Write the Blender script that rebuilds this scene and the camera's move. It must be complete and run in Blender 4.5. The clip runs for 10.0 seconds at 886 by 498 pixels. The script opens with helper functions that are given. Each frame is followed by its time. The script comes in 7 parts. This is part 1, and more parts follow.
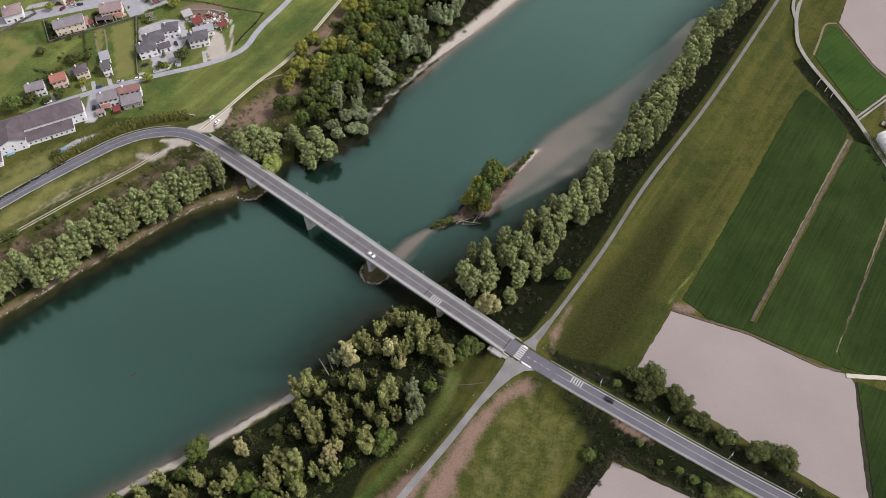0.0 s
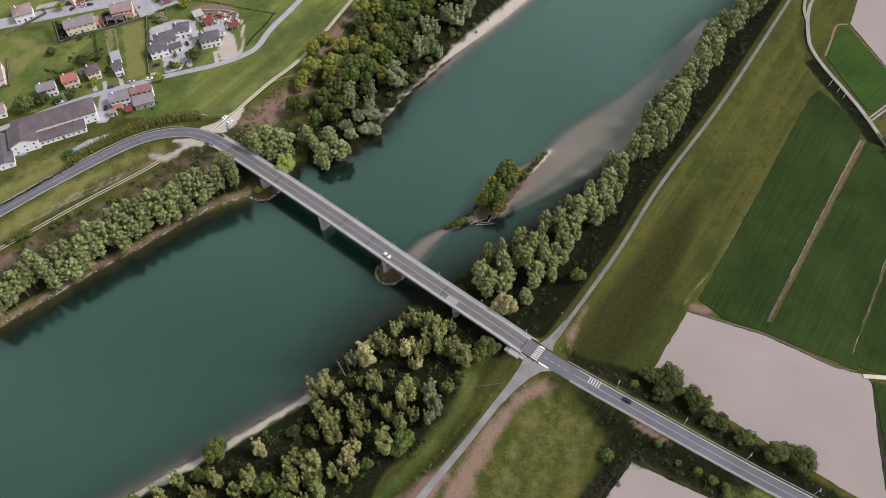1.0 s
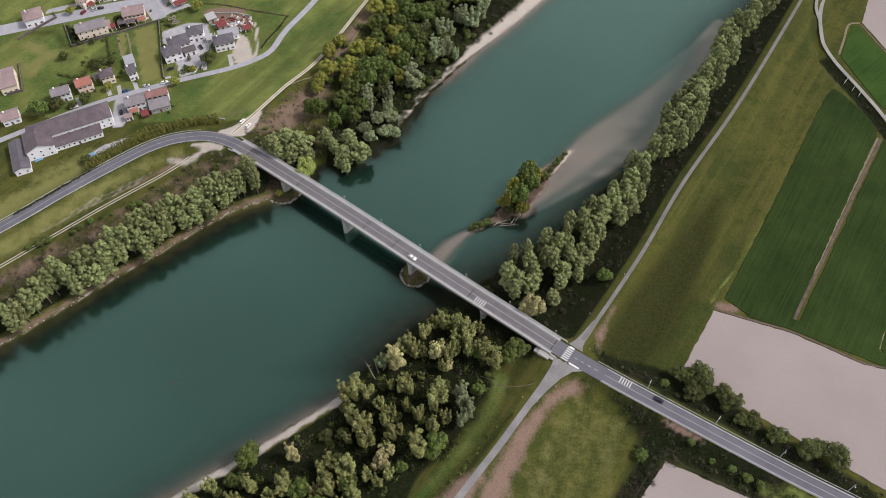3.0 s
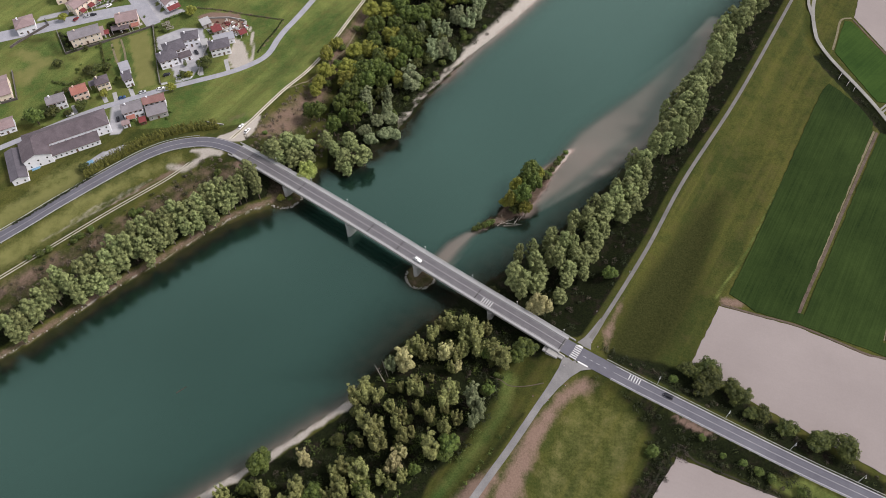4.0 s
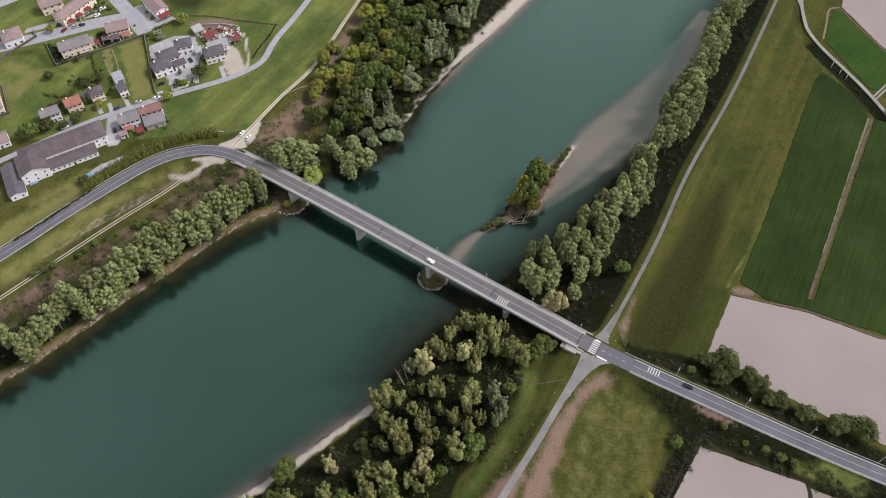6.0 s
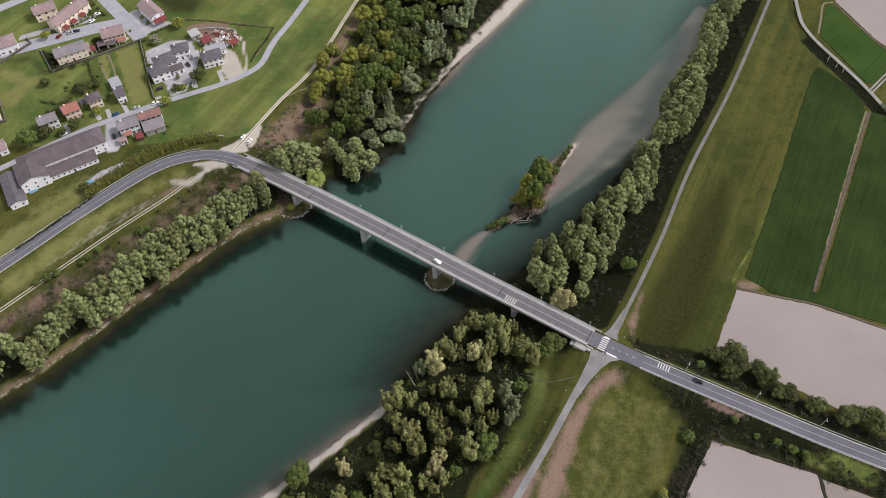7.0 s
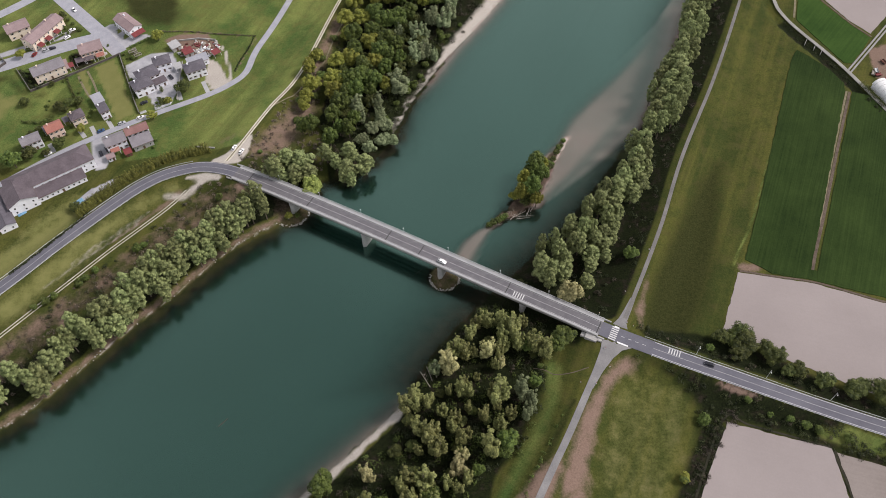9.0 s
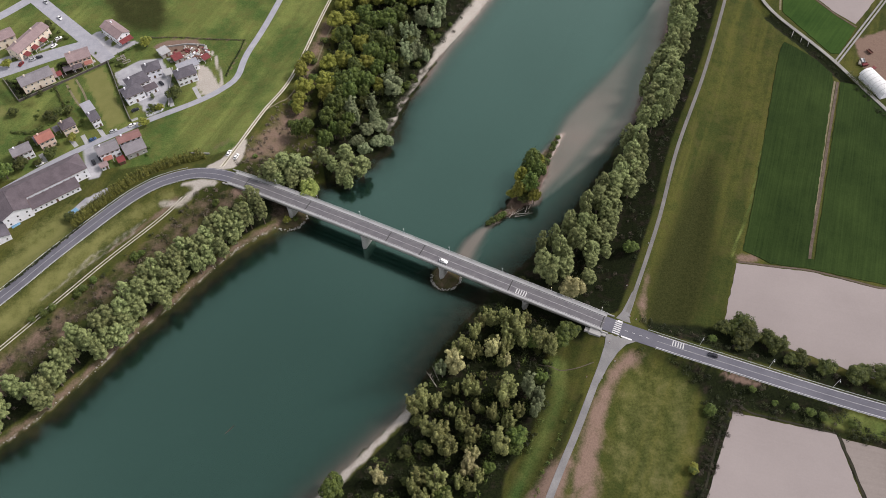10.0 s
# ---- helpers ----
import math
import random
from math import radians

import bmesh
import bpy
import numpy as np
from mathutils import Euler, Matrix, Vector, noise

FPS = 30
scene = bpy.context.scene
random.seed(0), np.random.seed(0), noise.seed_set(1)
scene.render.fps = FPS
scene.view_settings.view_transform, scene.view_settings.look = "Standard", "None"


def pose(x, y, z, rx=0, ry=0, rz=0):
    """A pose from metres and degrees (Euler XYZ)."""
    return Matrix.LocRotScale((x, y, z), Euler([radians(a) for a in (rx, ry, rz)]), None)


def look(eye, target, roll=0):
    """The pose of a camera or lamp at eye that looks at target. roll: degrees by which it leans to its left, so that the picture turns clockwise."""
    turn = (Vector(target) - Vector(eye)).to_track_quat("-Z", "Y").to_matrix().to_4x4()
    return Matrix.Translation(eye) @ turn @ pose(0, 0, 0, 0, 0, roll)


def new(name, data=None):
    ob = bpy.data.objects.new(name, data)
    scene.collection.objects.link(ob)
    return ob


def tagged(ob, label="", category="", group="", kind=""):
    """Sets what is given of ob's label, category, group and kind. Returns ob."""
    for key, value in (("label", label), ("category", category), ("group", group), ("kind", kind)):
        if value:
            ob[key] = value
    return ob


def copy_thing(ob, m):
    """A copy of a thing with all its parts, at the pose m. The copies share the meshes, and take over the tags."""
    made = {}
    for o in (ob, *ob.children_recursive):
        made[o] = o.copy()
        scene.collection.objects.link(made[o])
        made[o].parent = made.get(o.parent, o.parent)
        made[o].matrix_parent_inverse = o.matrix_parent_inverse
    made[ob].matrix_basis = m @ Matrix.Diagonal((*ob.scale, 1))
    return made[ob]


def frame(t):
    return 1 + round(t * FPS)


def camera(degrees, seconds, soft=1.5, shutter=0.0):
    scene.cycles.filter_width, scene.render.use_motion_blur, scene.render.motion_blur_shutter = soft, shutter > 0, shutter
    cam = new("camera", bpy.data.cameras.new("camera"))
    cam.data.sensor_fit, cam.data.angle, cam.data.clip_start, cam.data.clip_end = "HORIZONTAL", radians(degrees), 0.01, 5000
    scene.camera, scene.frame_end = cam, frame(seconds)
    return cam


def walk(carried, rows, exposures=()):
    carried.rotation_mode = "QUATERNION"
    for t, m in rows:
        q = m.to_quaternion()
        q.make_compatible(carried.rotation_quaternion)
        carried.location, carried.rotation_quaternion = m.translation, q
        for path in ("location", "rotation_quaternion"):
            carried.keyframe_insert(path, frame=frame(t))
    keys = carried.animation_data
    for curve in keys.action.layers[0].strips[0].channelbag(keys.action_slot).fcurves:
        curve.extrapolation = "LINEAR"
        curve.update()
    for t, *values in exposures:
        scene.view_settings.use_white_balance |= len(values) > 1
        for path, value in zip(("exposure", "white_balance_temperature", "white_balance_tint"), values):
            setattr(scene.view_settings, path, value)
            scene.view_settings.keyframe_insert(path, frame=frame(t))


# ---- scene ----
cam = camera(59.8, 10.0, soft=0.9)
PATH = [
    (0, (-3.59, 0.795, 309.456), (-3.645, 1.947, 307.822), -3.3),
    (0.5, (-7.852, 0.822, 309.48), (-7.903, 1.975, 307.846), -3.1),
    (1, (-12.147, 0.907, 309.504), (-12.195, 2.06, 307.871), -3.0),
    (1.5, (-16.481, 1.005, 309.539), (-16.524, 2.159, 307.906), -2.8),
    (2, (-20.864, 1.131, 309.579), (-20.904, 2.287, 307.947), -2.6),
    (2.5, (-25.317, 1.303, 309.633), (-25.349, 2.458, 308.001), -2.5),
    (4, (-38.78, 1.97, 309.885), (-38.761, 3.127, 308.254), -2.1),
    (4.5, (-43.213, 2.281, 309.907), (-43.178, 3.437, 308.275), -2.0),
    (5, (-47.634, 2.616, 309.92), (-47.582, 3.772, 308.288), -1.9),
    (5.5, (-52.077, 3.002, 309.911), (-52.007, 4.156, 308.28), -1.7),
    (7, (-65.423, 4.317, 309.789), (-65.305, 5.469, 308.158), -1.4),
    (7.5, (-69.827, 4.832, 309.762), (-69.688, 5.981, 308.131), -1.3),
    (8, (-74.16, 5.404, 309.734), (-74.001, 6.551, 308.103), -1.2),
    (8.5, (-78.454, 6.06, 309.717), (-78.273, 7.204, 308.087), -1.2),
    (9, (-82.751, 6.796, 309.702), (-82.548, 7.936, 308.071), -1.2),
    (9.5, (-87.073, 7.562, 309.704), (-86.847, 8.697, 308.073), -1.1),
    (10, (-91.398, 8.342, 309.704), (-91.15, 9.473, 308.073), -1.0),
]
walk(cam, [(t, look(eye, target, roll)) for t, eye, target, roll in PATH], [(0, -0.06, 6460, 15.6), (10, -0.06, 6460, 15.6)])

# ---- light: a bright overcast sky with a weak, wide sun ----
SUN_EL, SUN_AZ = radians(46), radians(92)
world = bpy.data.worlds.new("overcast_sky")
scene.world = world
world.use_nodes = True
wn = world.node_tree
sky = wn.nodes.new("ShaderNodeTexSky")
sky.sky_type, sky.sun_disc = "NISHITA", False
sky.sun_elevation, sky.sun_rotation = SUN_EL, SUN_AZ
sky.air_density, sky.dust_density, sky.ozone_density = 1.0, 7.0, 1.0
pale = wn.nodes.new("ShaderNodeHueSaturation")
pale.inputs["Saturation"].default_value = 0.55
wn.links.new(sky.outputs[0], pale.inputs["Color"])
cloud = wn.nodes.new("ShaderNodeMix")
cloud.data_type = "RGBA"
cloud.inputs[0].default_value = 0.5
wco = wn.nodes.new("ShaderNodeTexCoord")
wxyz = wn.nodes.new("ShaderNodeSeparateXYZ")
wn.links.new(wco.outputs["Generated"], wxyz.inputs[0])
veil = wn.nodes.new("ShaderNodeValToRGB")
veil.color_ramp.elements[0].position, veil.color_ramp.elements[0].color = 0.4, (27.0, 27.8, 28.2, 1)
veil.color_ramp.elements[1].position, veil.color_ramp.elements[1].color = 0.92, (5.6, 6.3, 6.2, 1)
wn.links.new(wxyz.outputs[2], veil.inputs[0])
puffs = wn.nodes.new("ShaderNodeTexNoise")
puffs.inputs["Scale"].default_value, puffs.inputs["Detail"].default_value = 5.0, 3.0
wn.links.new(wco.outputs["Generated"], puffs.inputs["Vector"])
tone = wn.nodes.new("ShaderNodeMapRange")
tone.inputs[1].default_value, tone.inputs[2].default_value = 0.3, 0.7
tone.inputs[3].default_value, tone.inputs[4].default_value = 0.8, 1.2
wn.links.new(puffs.outputs[0], tone.inputs[0])
puffed = wn.nodes.new("ShaderNodeVectorMath")
puffed.operation = "SCALE"
wn.links.new(veil.outputs[0], puffed.inputs[0])
wn.links.new(tone.outputs[0], puffed.inputs["Scale"])
wn.links.new(puffed.outputs[0], cloud.inputs[7])
wn.links.new(pale.outputs[0], cloud.inputs[6])
wn.links.new(cloud.outputs[2], wn.nodes["Background"].inputs[0])
wn.nodes["Background"].inputs[1].default_value = 0.0705
sun = new("sun", bpy.data.lights.new("sun", "SUN"))
sun.data.energy, sun.data.angle, sun.data.color = 3.2, radians(14), (1.0, 0.955, 0.895)
sd = Vector((math.sin(SUN_AZ) * math.cos(SUN_EL), math.cos(SUN_AZ) * math.cos(SUN_EL), math.sin(SUN_EL)))
sun.matrix_world = look(sd * 800, (0, 0, 0))


# ---- small tools ----
def smooth(pts, step=4.0):
    """A Catmull-Rom curve through the points, in even steps."""
    P = [np.array(p, float) for p in pts]
    P = [2 * P[0] - P[1]] + P + [2 * P[-1] - P[-2]]
    out = []
    for i in range(1, len(P) - 2):
        n = max(1, int(np.linalg.norm(P[i + 1] - P[i]) / step))
        for k in range(n):
            t = k / n
            a, b, c, d = P[i - 1], P[i], P[i + 1], P[i + 2]
            out.append(0.5 * (2 * b + (c - a) * t + (2 * a - 5 * b + 4 * c - d) * t * t + (3 * b - a - 3 * c + d) * t ** 3))
    out.append(P[-2])
    return np.array(out)


def near(X, Y, line):
    """For each place: the distance to a line of points, and the line's third value there."""
    best = np.full(X.shape, 1e9)
    val = np.zeros(X.shape)
    for a, b in zip(line[:-1], line[1:]):
        d = b[:2] - a[:2]
        L = max(float(d @ d), 1e-9)
        t = np.clip(((X - a[0]) * d[0] + (Y - a[1]) * d[1]) / L, 0, 1)
        r = np.hypot(X - a[0] - t * d[0], Y - a[1] - t * d[1])
        m = r < best
        best = np.where(m, r, best)
        if len(a) > 2:
            val = np.where(m, a[2] + t * (b[2] - a[2]), val)
    return best, val


def inside(X, Y, poly):
    r = np.zeros(X.shape, bool)
    n = len(poly)
    for i in range(n):
        (x1, y1), (x2, y2) = poly[i][:2], poly[(i + 1) % n][:2]
        if y1 == y2:
            continue
        c = ((y1 > Y) != (y2 > Y)) & (X < (x2 - x1) * (Y - y1) / (y2 - y1) + x1)
        r ^= c
    return r


def step01(a, b, v):
    t = np.clip((v - a) / (b - a), 0, 1)
    return t * t * (3 - 2 * t)


def mesh_of(name, verts, faces, material=None, flat=True):
    me = bpy.data.meshes.new(name)
    me.from_pydata([tuple(map(float, v)) for v in verts], [], faces)
    if material:
        me.materials.append(material)
    if not flat:
        me.shade_smooth()
    return me


def thing(name, label, category, at=(0, 0, 0), rz=0.0, group="", kind=""):
    e = new(name)
    e.matrix_basis = pose(*at, 0, 0, rz)
    return tagged(e, label, category, group, kind)


def part(name, me, parent, label=""):
    ob = new(name, me)
    ob.parent = parent
    if label:
        tagged(ob, label)
    return ob


def box_verts(x0, x1, y0, y1, z0, z1):
    return [(x0, y0, z0), (x1, y0, z0), (x1, y1, z0), (x0, y1, z0), (x0, y0, z1), (x1, y0, z1), (x1, y1, z1), (x0, y1, z1)]


BOX = [(3, 2, 1, 0), (4, 5, 6, 7), (0, 1, 5, 4), (1, 2, 6, 5), (2, 3, 7, 6), (3, 0, 4, 7)]


def boxes(name, specs, material, bevel=0.0):
    """One mesh of boxes (x0, x1, y0, y1, z0, z1), edges bevelled a little."""
    bm = bmesh.new()
    for sp in specs:
        vs = [bm.verts.new(v) for v in box_verts(*sp)]
        for f in BOX:
            bm.faces.new([vs[i] for i in f])
    if bevel:
        bmesh.ops.bevel(bm, geom=bm.edges[:], offset=bevel, segments=1, affect="EDGES")
    me = bpy.data.meshes.new(name)
    bm.to_mesh(me)
    bm.free()
    me.materials.append(material)
    return me


def tube(name, pts, radii, material, sides=7):
    """A tapered round bar along points."""
    verts, faces = [], []
    P = [Vector(p) for p in pts]
    for i, p in enumerate(P):
        d = (P[min(i + 1, len(P) - 1)] - P[max(i - 1, 0)]).normalized()
        a = d.cross(Vector((0.3, 0.9, 0.1)) if abs(d.z) > 0.7 else Vector((0, 0, 1))).normalized()
        b = d.cross(a)
        for k in range(sides):
            w = 2 * math.pi * k / sides
            verts.append(p + (a * math.cos(w) + b * math.sin(w)) * radii[i])
    for i in range(len(P) - 1):
        for k in range(sides):
            faces.append((i * sides + k, i * sides + (k + 1) % sides, (i + 1) * sides + (k + 1) % sides, (i + 1) * sides + k))
    faces.append(tuple(range(sides)))
    faces.append(tuple(range((len(P) - 1) * sides, len(P) * sides)))
    return mesh_of(name, verts, faces, material, False)


def side_of(line):
    """The unit normals to the left of a line in the plan."""
    d = np.gradient(line[:, :2], axis=0)
    d /= np.linalg.norm(d, axis=1)[:, None]
    return np.stack([-d[:, 1], d[:, 0]], 1)


def ribbon(name, line, off0, off1, dz0, dz1, material):
    """A bar along a line: from off0 to off1 to its left, from dz0 to dz1 above it."""
    n = side_of(line)
    verts, faces = [], []
    for p, q in zip(line, n):
        for o, z in ((off0, dz0), (off1, dz0), (off1, dz1), (off0, dz1)):
            verts.append((p[0] + q[0] * o, p[1] + q[1] * o, p[2] + z))
    for i in range(len(line) - 1):
        a, b = 4 * i, 4 * i + 4
        for k in range(4):
            faces.append((a + k, a + (k + 1) % 4, b + (k + 1) % 4, b + k))
    faces.append((3, 2, 1, 0))
    e = 4 * (len(line) - 1)
    faces.append((e, e + 1, e + 2, e + 3))
    return mesh_of(name, verts, faces, material)


def along(line, s0, s1, step):
    """Points of a line between two lengths along it."""
    seg = np.r_[0, np.cumsum(np.linalg.norm(np.diff(line[:, :2], axis=0), axis=1))]
    ss = np.linspace(s0, s1, max(2, int(abs(s1 - s0) / step) + 1))
    return np.stack([np.interp(ss, seg, line[:, k]) for k in range(line.shape[1])], 1)


def length_at(line, x, y):
    seg = np.r_[0, np.cumsum(np.linalg.norm(np.diff(line[:, :2], axis=0), axis=1))]
    return float(seg[np.argmin(np.hypot(line[:, 0] - x, line[:, 1] - y))])


# ---- materials ----
def nodes_of(name):
    m = bpy.data.materials.new(name)
    m.use_nodes = True
    nt = m.node_tree
    return m, nt, nt.nodes["Principled BSDF"]


def noise_node(nt, scale, detail=4.0, rough=0.6, vec=None, kind="Object"):
    if vec is None:
        tc = nt.nodes.new("ShaderNodeTexCoord")
        vec = tc.outputs[kind]
    n = nt.nodes.new("ShaderNodeTexNoise")
    n.inputs["Scale"].default_value, n.inputs["Detail"].default_value, n.inputs["Roughness"].default_value = scale, detail, rough
    nt.links.new(vec, n.inputs["Vector"])
    return n


def ramp_node(nt, fac, stops):
    r = nt.nodes.new("ShaderNodeValToRGB")
    while len(r.color_ramp.elements) < len(stops):
        r.color_ramp.elements.new(0.5)
    for e, (p, c) in zip(r.color_ramp.elements, stops):
        e.position, e.color = p, (*c, 1)
    nt.links.new(fac, r.inputs[0])
    return r


def mix_node(nt, fac, a, b, mode="MIX"):
    m = nt.nodes.new("ShaderNodeMix")
    m.data_type, m.blend_type = "RGBA", mode
    for sock, v in ((m.inputs[0], fac), (m.inputs[6], a), (m.inputs[7], b)):
        if isinstance(v, (int, float)):
            sock.default_value = v
        elif isinstance(v, tuple):
            sock.default_value = (*v, 1)
        else:
            nt.links.new(v, sock)
    return m.outputs[2]


def math_node(nt, op, a, b=0.0, clamp=False):
    m = nt.nodes.new("ShaderNodeMath")
    m.operation, m.use_clamp = op, clamp
    for sock, v in zip(m.inputs, (a, b)):
        if isinstance(v, (int, float)):
            sock.default_value = v
        else:
            nt.links.new(v, sock)
    return m.outputs[0]


def bump_node(nt, bsdf, height, strength, distance):
    b = nt.nodes.new("ShaderNodeBump")
    b.inputs["Strength"].default_value, b.inputs["Distance"].default_value = strength, distance
    nt.links.new(height, b.inputs["Height"])
    nt.links.new(b.outputs[0], bsdf.inputs["Normal"])


def plain(name, dark, light, scale=0.6, fine=8.0, rough=0.85, bump=0.03, metal=0.0):
    """A worn surface: two colours over patches and grain, with a fine relief."""
    m, nt, bs = nodes_of(name)
    big, small = noise_node(nt, scale), noise_node(nt, fine, 3)
    f = math_node(nt, "ADD", math_node(nt, "MULTIPLY", big.outputs[0], 0.6), math_node(nt, "MULTIPLY", small.outputs[0], 0.4))
    r = ramp_node(nt, f, [(0.32, dark), (0.68, light)])
    nt.links.new(r.outputs[0], bs.inputs["Base Color"])
    bs.inputs["Roughness"].default_value, bs.inputs["Metallic"].default_value = rough, metal
    bs.inputs["Specular IOR Level"].default_value = 0.3
    if bump:
        bump_node(nt, bs, small.outputs[0], 0.5, bump)
    return m


def foliage(name, dark, light, tint=0.25):
    m, nt, bs = nodes_of(name)
    geo = nt.nodes.new("ShaderNodeNewGeometry")
    inf = nt.nodes.new("ShaderNodeObjectInfo")
    n = noise_node(nt, 0.4, 3)
    f = math_node(nt, "ADD", math_node(nt, "MULTIPLY", geo.outputs["Random Per Island"], 0.16), math_node(nt, "MULTIPLY", n.outputs[0], 0.84))
    r = ramp_node(nt, f, [(0.3, dark), (0.68, light)])
    hsv = nt.nodes.new("ShaderNodeHueSaturation")
    nt.links.new(r.outputs[0], hsv.inputs["Color"])
    v = math_node(nt, "ADD", math_node(nt, "MULTIPLY", inf.outputs["Random"], tint * 2), 1 - tint)
    nt.links.new(v, hsv.inputs["Value"])
    h = math_node(nt, "ADD", math_node(nt, "MULTIPLY", inf.outputs["Random"], 0.024), 0.488)
    nt.links.new(h, hsv.inputs["Hue"])
    nt.links.new(hsv.outputs[0], bs.inputs["Base Color"])
    bs.inputs["Roughness"].default_value = 0.65
    bs.inputs["Specular IOR Level"].default_value = 0.25
    return m


M_ASPHALT = plain("asphalt", (0.092, 0.091, 0.112), (0.142, 0.14, 0.165), 0.12, 3.0, 0.9, 0.01)
M_DECK = plain("worn_deck_asphalt", (0.10, 0.096, 0.108), (0.155, 0.148, 0.158), 0.35, 4.0, 0.9, 0.01)
M_WORNPAINT = plain("worn_road_paint", (0.20, 0.195, 0.20), (0.60, 0.59, 0.59), 0.9, 7.0, 0.8, 0.0)
M_LEVEE = plain("dusty_grey_asphalt", (0.12, 0.115, 0.11), (0.21, 0.20, 0.19), 0.15, 2.0, 0.95, 0.02)
M_ZEBRA = plain("faded_road_paint", (0.36, 0.36, 0.365), (0.66, 0.66, 0.66), 1.4, 7.0, 0.8, 0.0)
M_PATH = plain("worn_light_asphalt", (0.15, 0.146, 0.15), (0.25, 0.242, 0.24), 0.15, 2.0, 0.95, 0.02)
M_LANE = plain("worn_pale_lane", (0.19, 0.185, 0.175), (0.32, 0.31, 0.29), 0.15, 2.0, 0.95, 0.02)
M_STREET = plain("street_asphalt", (0.25, 0.252, 0.285), (0.36, 0.36, 0.40), 0.25, 1.5, 0.95, 0.01)
M_DARKSOIL = plain("damp_brown_soil", (0.055, 0.04, 0.03), (0.15, 0.115, 0.09), 0.3, 2.0, 1.0, 0.05)
M_BLACKSOIL = plain("overgrown_dark_soil", (0.012, 0.013, 0.008), (0.04, 0.036, 0.022), 0.3, 2.0, 1.0, 0.05)
M_WETWOOD = plain("wet_dark_wood", (0.025, 0.022, 0.018), (0.07, 0.06, 0.05), 1.0, 6.0, 0.8, 0.02)
M_RUT = plain("worn_wheel_rut", (0.26, 0.24, 0.19), (0.48, 0.45, 0.385), 0.35, 2.5, 1.0, 0.04)
M_GRAVEL = plain("pale_gravel", (0.36, 0.33, 0.27), (0.6, 0.56, 0.48), 0.3, 2.5, 1.0, 0.04)
M_TRAIL = plain("trodden_earth", (0.11, 0.095, 0.055), (0.23, 0.20, 0.13), 0.5, 3.0, 1.0, 0.03)
M_PAINT = plain("road_paint", (0.55, 0.55, 0.56), (0.82, 0.82, 0.82), 1.2, 9.0, 0.7, 0.0)
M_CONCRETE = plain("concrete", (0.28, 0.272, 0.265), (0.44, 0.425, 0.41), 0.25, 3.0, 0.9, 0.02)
M_DARKCONCRETE = plain("dark_concrete", (0.09, 0.086, 0.08), (0.19, 0.18, 0.165), 0.25, 3.0, 0.95, 0.02)
M_WALKWAY = plain("walkway_concrete", (0.29, 0.29, 0.30), (0.42, 0.415, 0.42), 0.2, 2.0, 0.9, 0.01)
M_STEEL = plain("galvanised_steel", (0.42, 0.43, 0.44), (0.62, 0.63, 0.64), 0.8, 6.0, 0.5, 0.0, 0.6)
M_STONE = plain("river_stone", (0.17, 0.16, 0.145), (0.42, 0.395, 0.365), 0.6, 3.0, 0.95, 0.05)
M_BARK = plain("bark", (0.07, 0.055, 0.04), (0.16, 0.13, 0.10), 1.0, 6.0, 1.0, 0.03)
M_DEADWOOD = plain("dead_wood", (0.20, 0.18, 0.155), (0.38, 0.345, 0.31), 1.0, 6.0, 1.0, 0.02)
M_WHITE = plain("white_render", (0.68, 0.685, 0.74), (0.84, 0.845, 0.88), 0.5, 3.0, 0.9, 0.01)
M_CREAM = plain("cream_render", (0.66, 0.56, 0.45), (0.79, 0.69, 0.58), 0.25, 3.0, 0.9, 0.01)
M_PINK = plain("pink_render", (0.66, 0.50, 0.42), (0.76, 0.60, 0.52), 0.25, 3.0, 0.9, 0.01)
M_DARKGLASS = plain("dark_glass", (0.02, 0.022, 0.025), (0.04, 0.042, 0.05), 0.5, 4.0, 0.08, 0.0)
M_SHUTTER = plain("brown_shutter", (0.09, 0.055, 0.04), (0.15, 0.095, 0.065), 0.8, 6.0, 0.7, 0.0)
M_REDPAINT = plain("dark_red_sheet", (0.13, 0.025, 0.028), (0.22, 0.055, 0.055), 0.8, 4.0, 0.6, 0.01)
M_OLDWALL = plain("old_garden_wall", (0.055, 0.046, 0.043), (0.14, 0.12, 0.112), 0.5, 4.0, 0.95, 0.02)
M_BRICKWALL = plain("dark_brick", (0.10, 0.045, 0.035), (0.17, 0.08, 0.06), 0.8, 5.0, 0.9, 0.02)


def tiles(name, dark, light):
    """Clay tiles: rows down the slope, stains and lichen."""
    m, nt, bs = nodes_of(name)
    tc = nt.nodes.new("ShaderNodeTexCoord")
    w = nt.nodes.new("ShaderNodeTexWave")
    w.wave_type, w.bands_direction = "BANDS", "X"
    w.inputs["Scale"].default_value, w.inputs["Distortion"].default_value = 0.9, 1.2
    nt.links.new(tc.outputs["Object"], w.inputs["Vector"])
    big, small = noise_node(nt, 0.22, 5), noise_node(nt, 2.2, 4)
    f = math_node(nt, "ADD", math_node(nt, "MULTIPLY", big.outputs[0], 0.55), math_node(nt, "MULTIPLY", small.outputs[0], 0.35))
    f = math_node(nt, "ADD", f, math_node(nt, "MULTIPLY", w.outputs[1], 0.12))
    r = ramp_node(nt, f, [(0.3, dark), (0.7, light)])
    nt.links.new(r.outputs[0], bs.inputs["Base Color"])
    bs.inputs["Roughness"].default_value = 0.9
    bump_node(nt, bs, w.outputs[1], 0.4, 0.06)
    return m


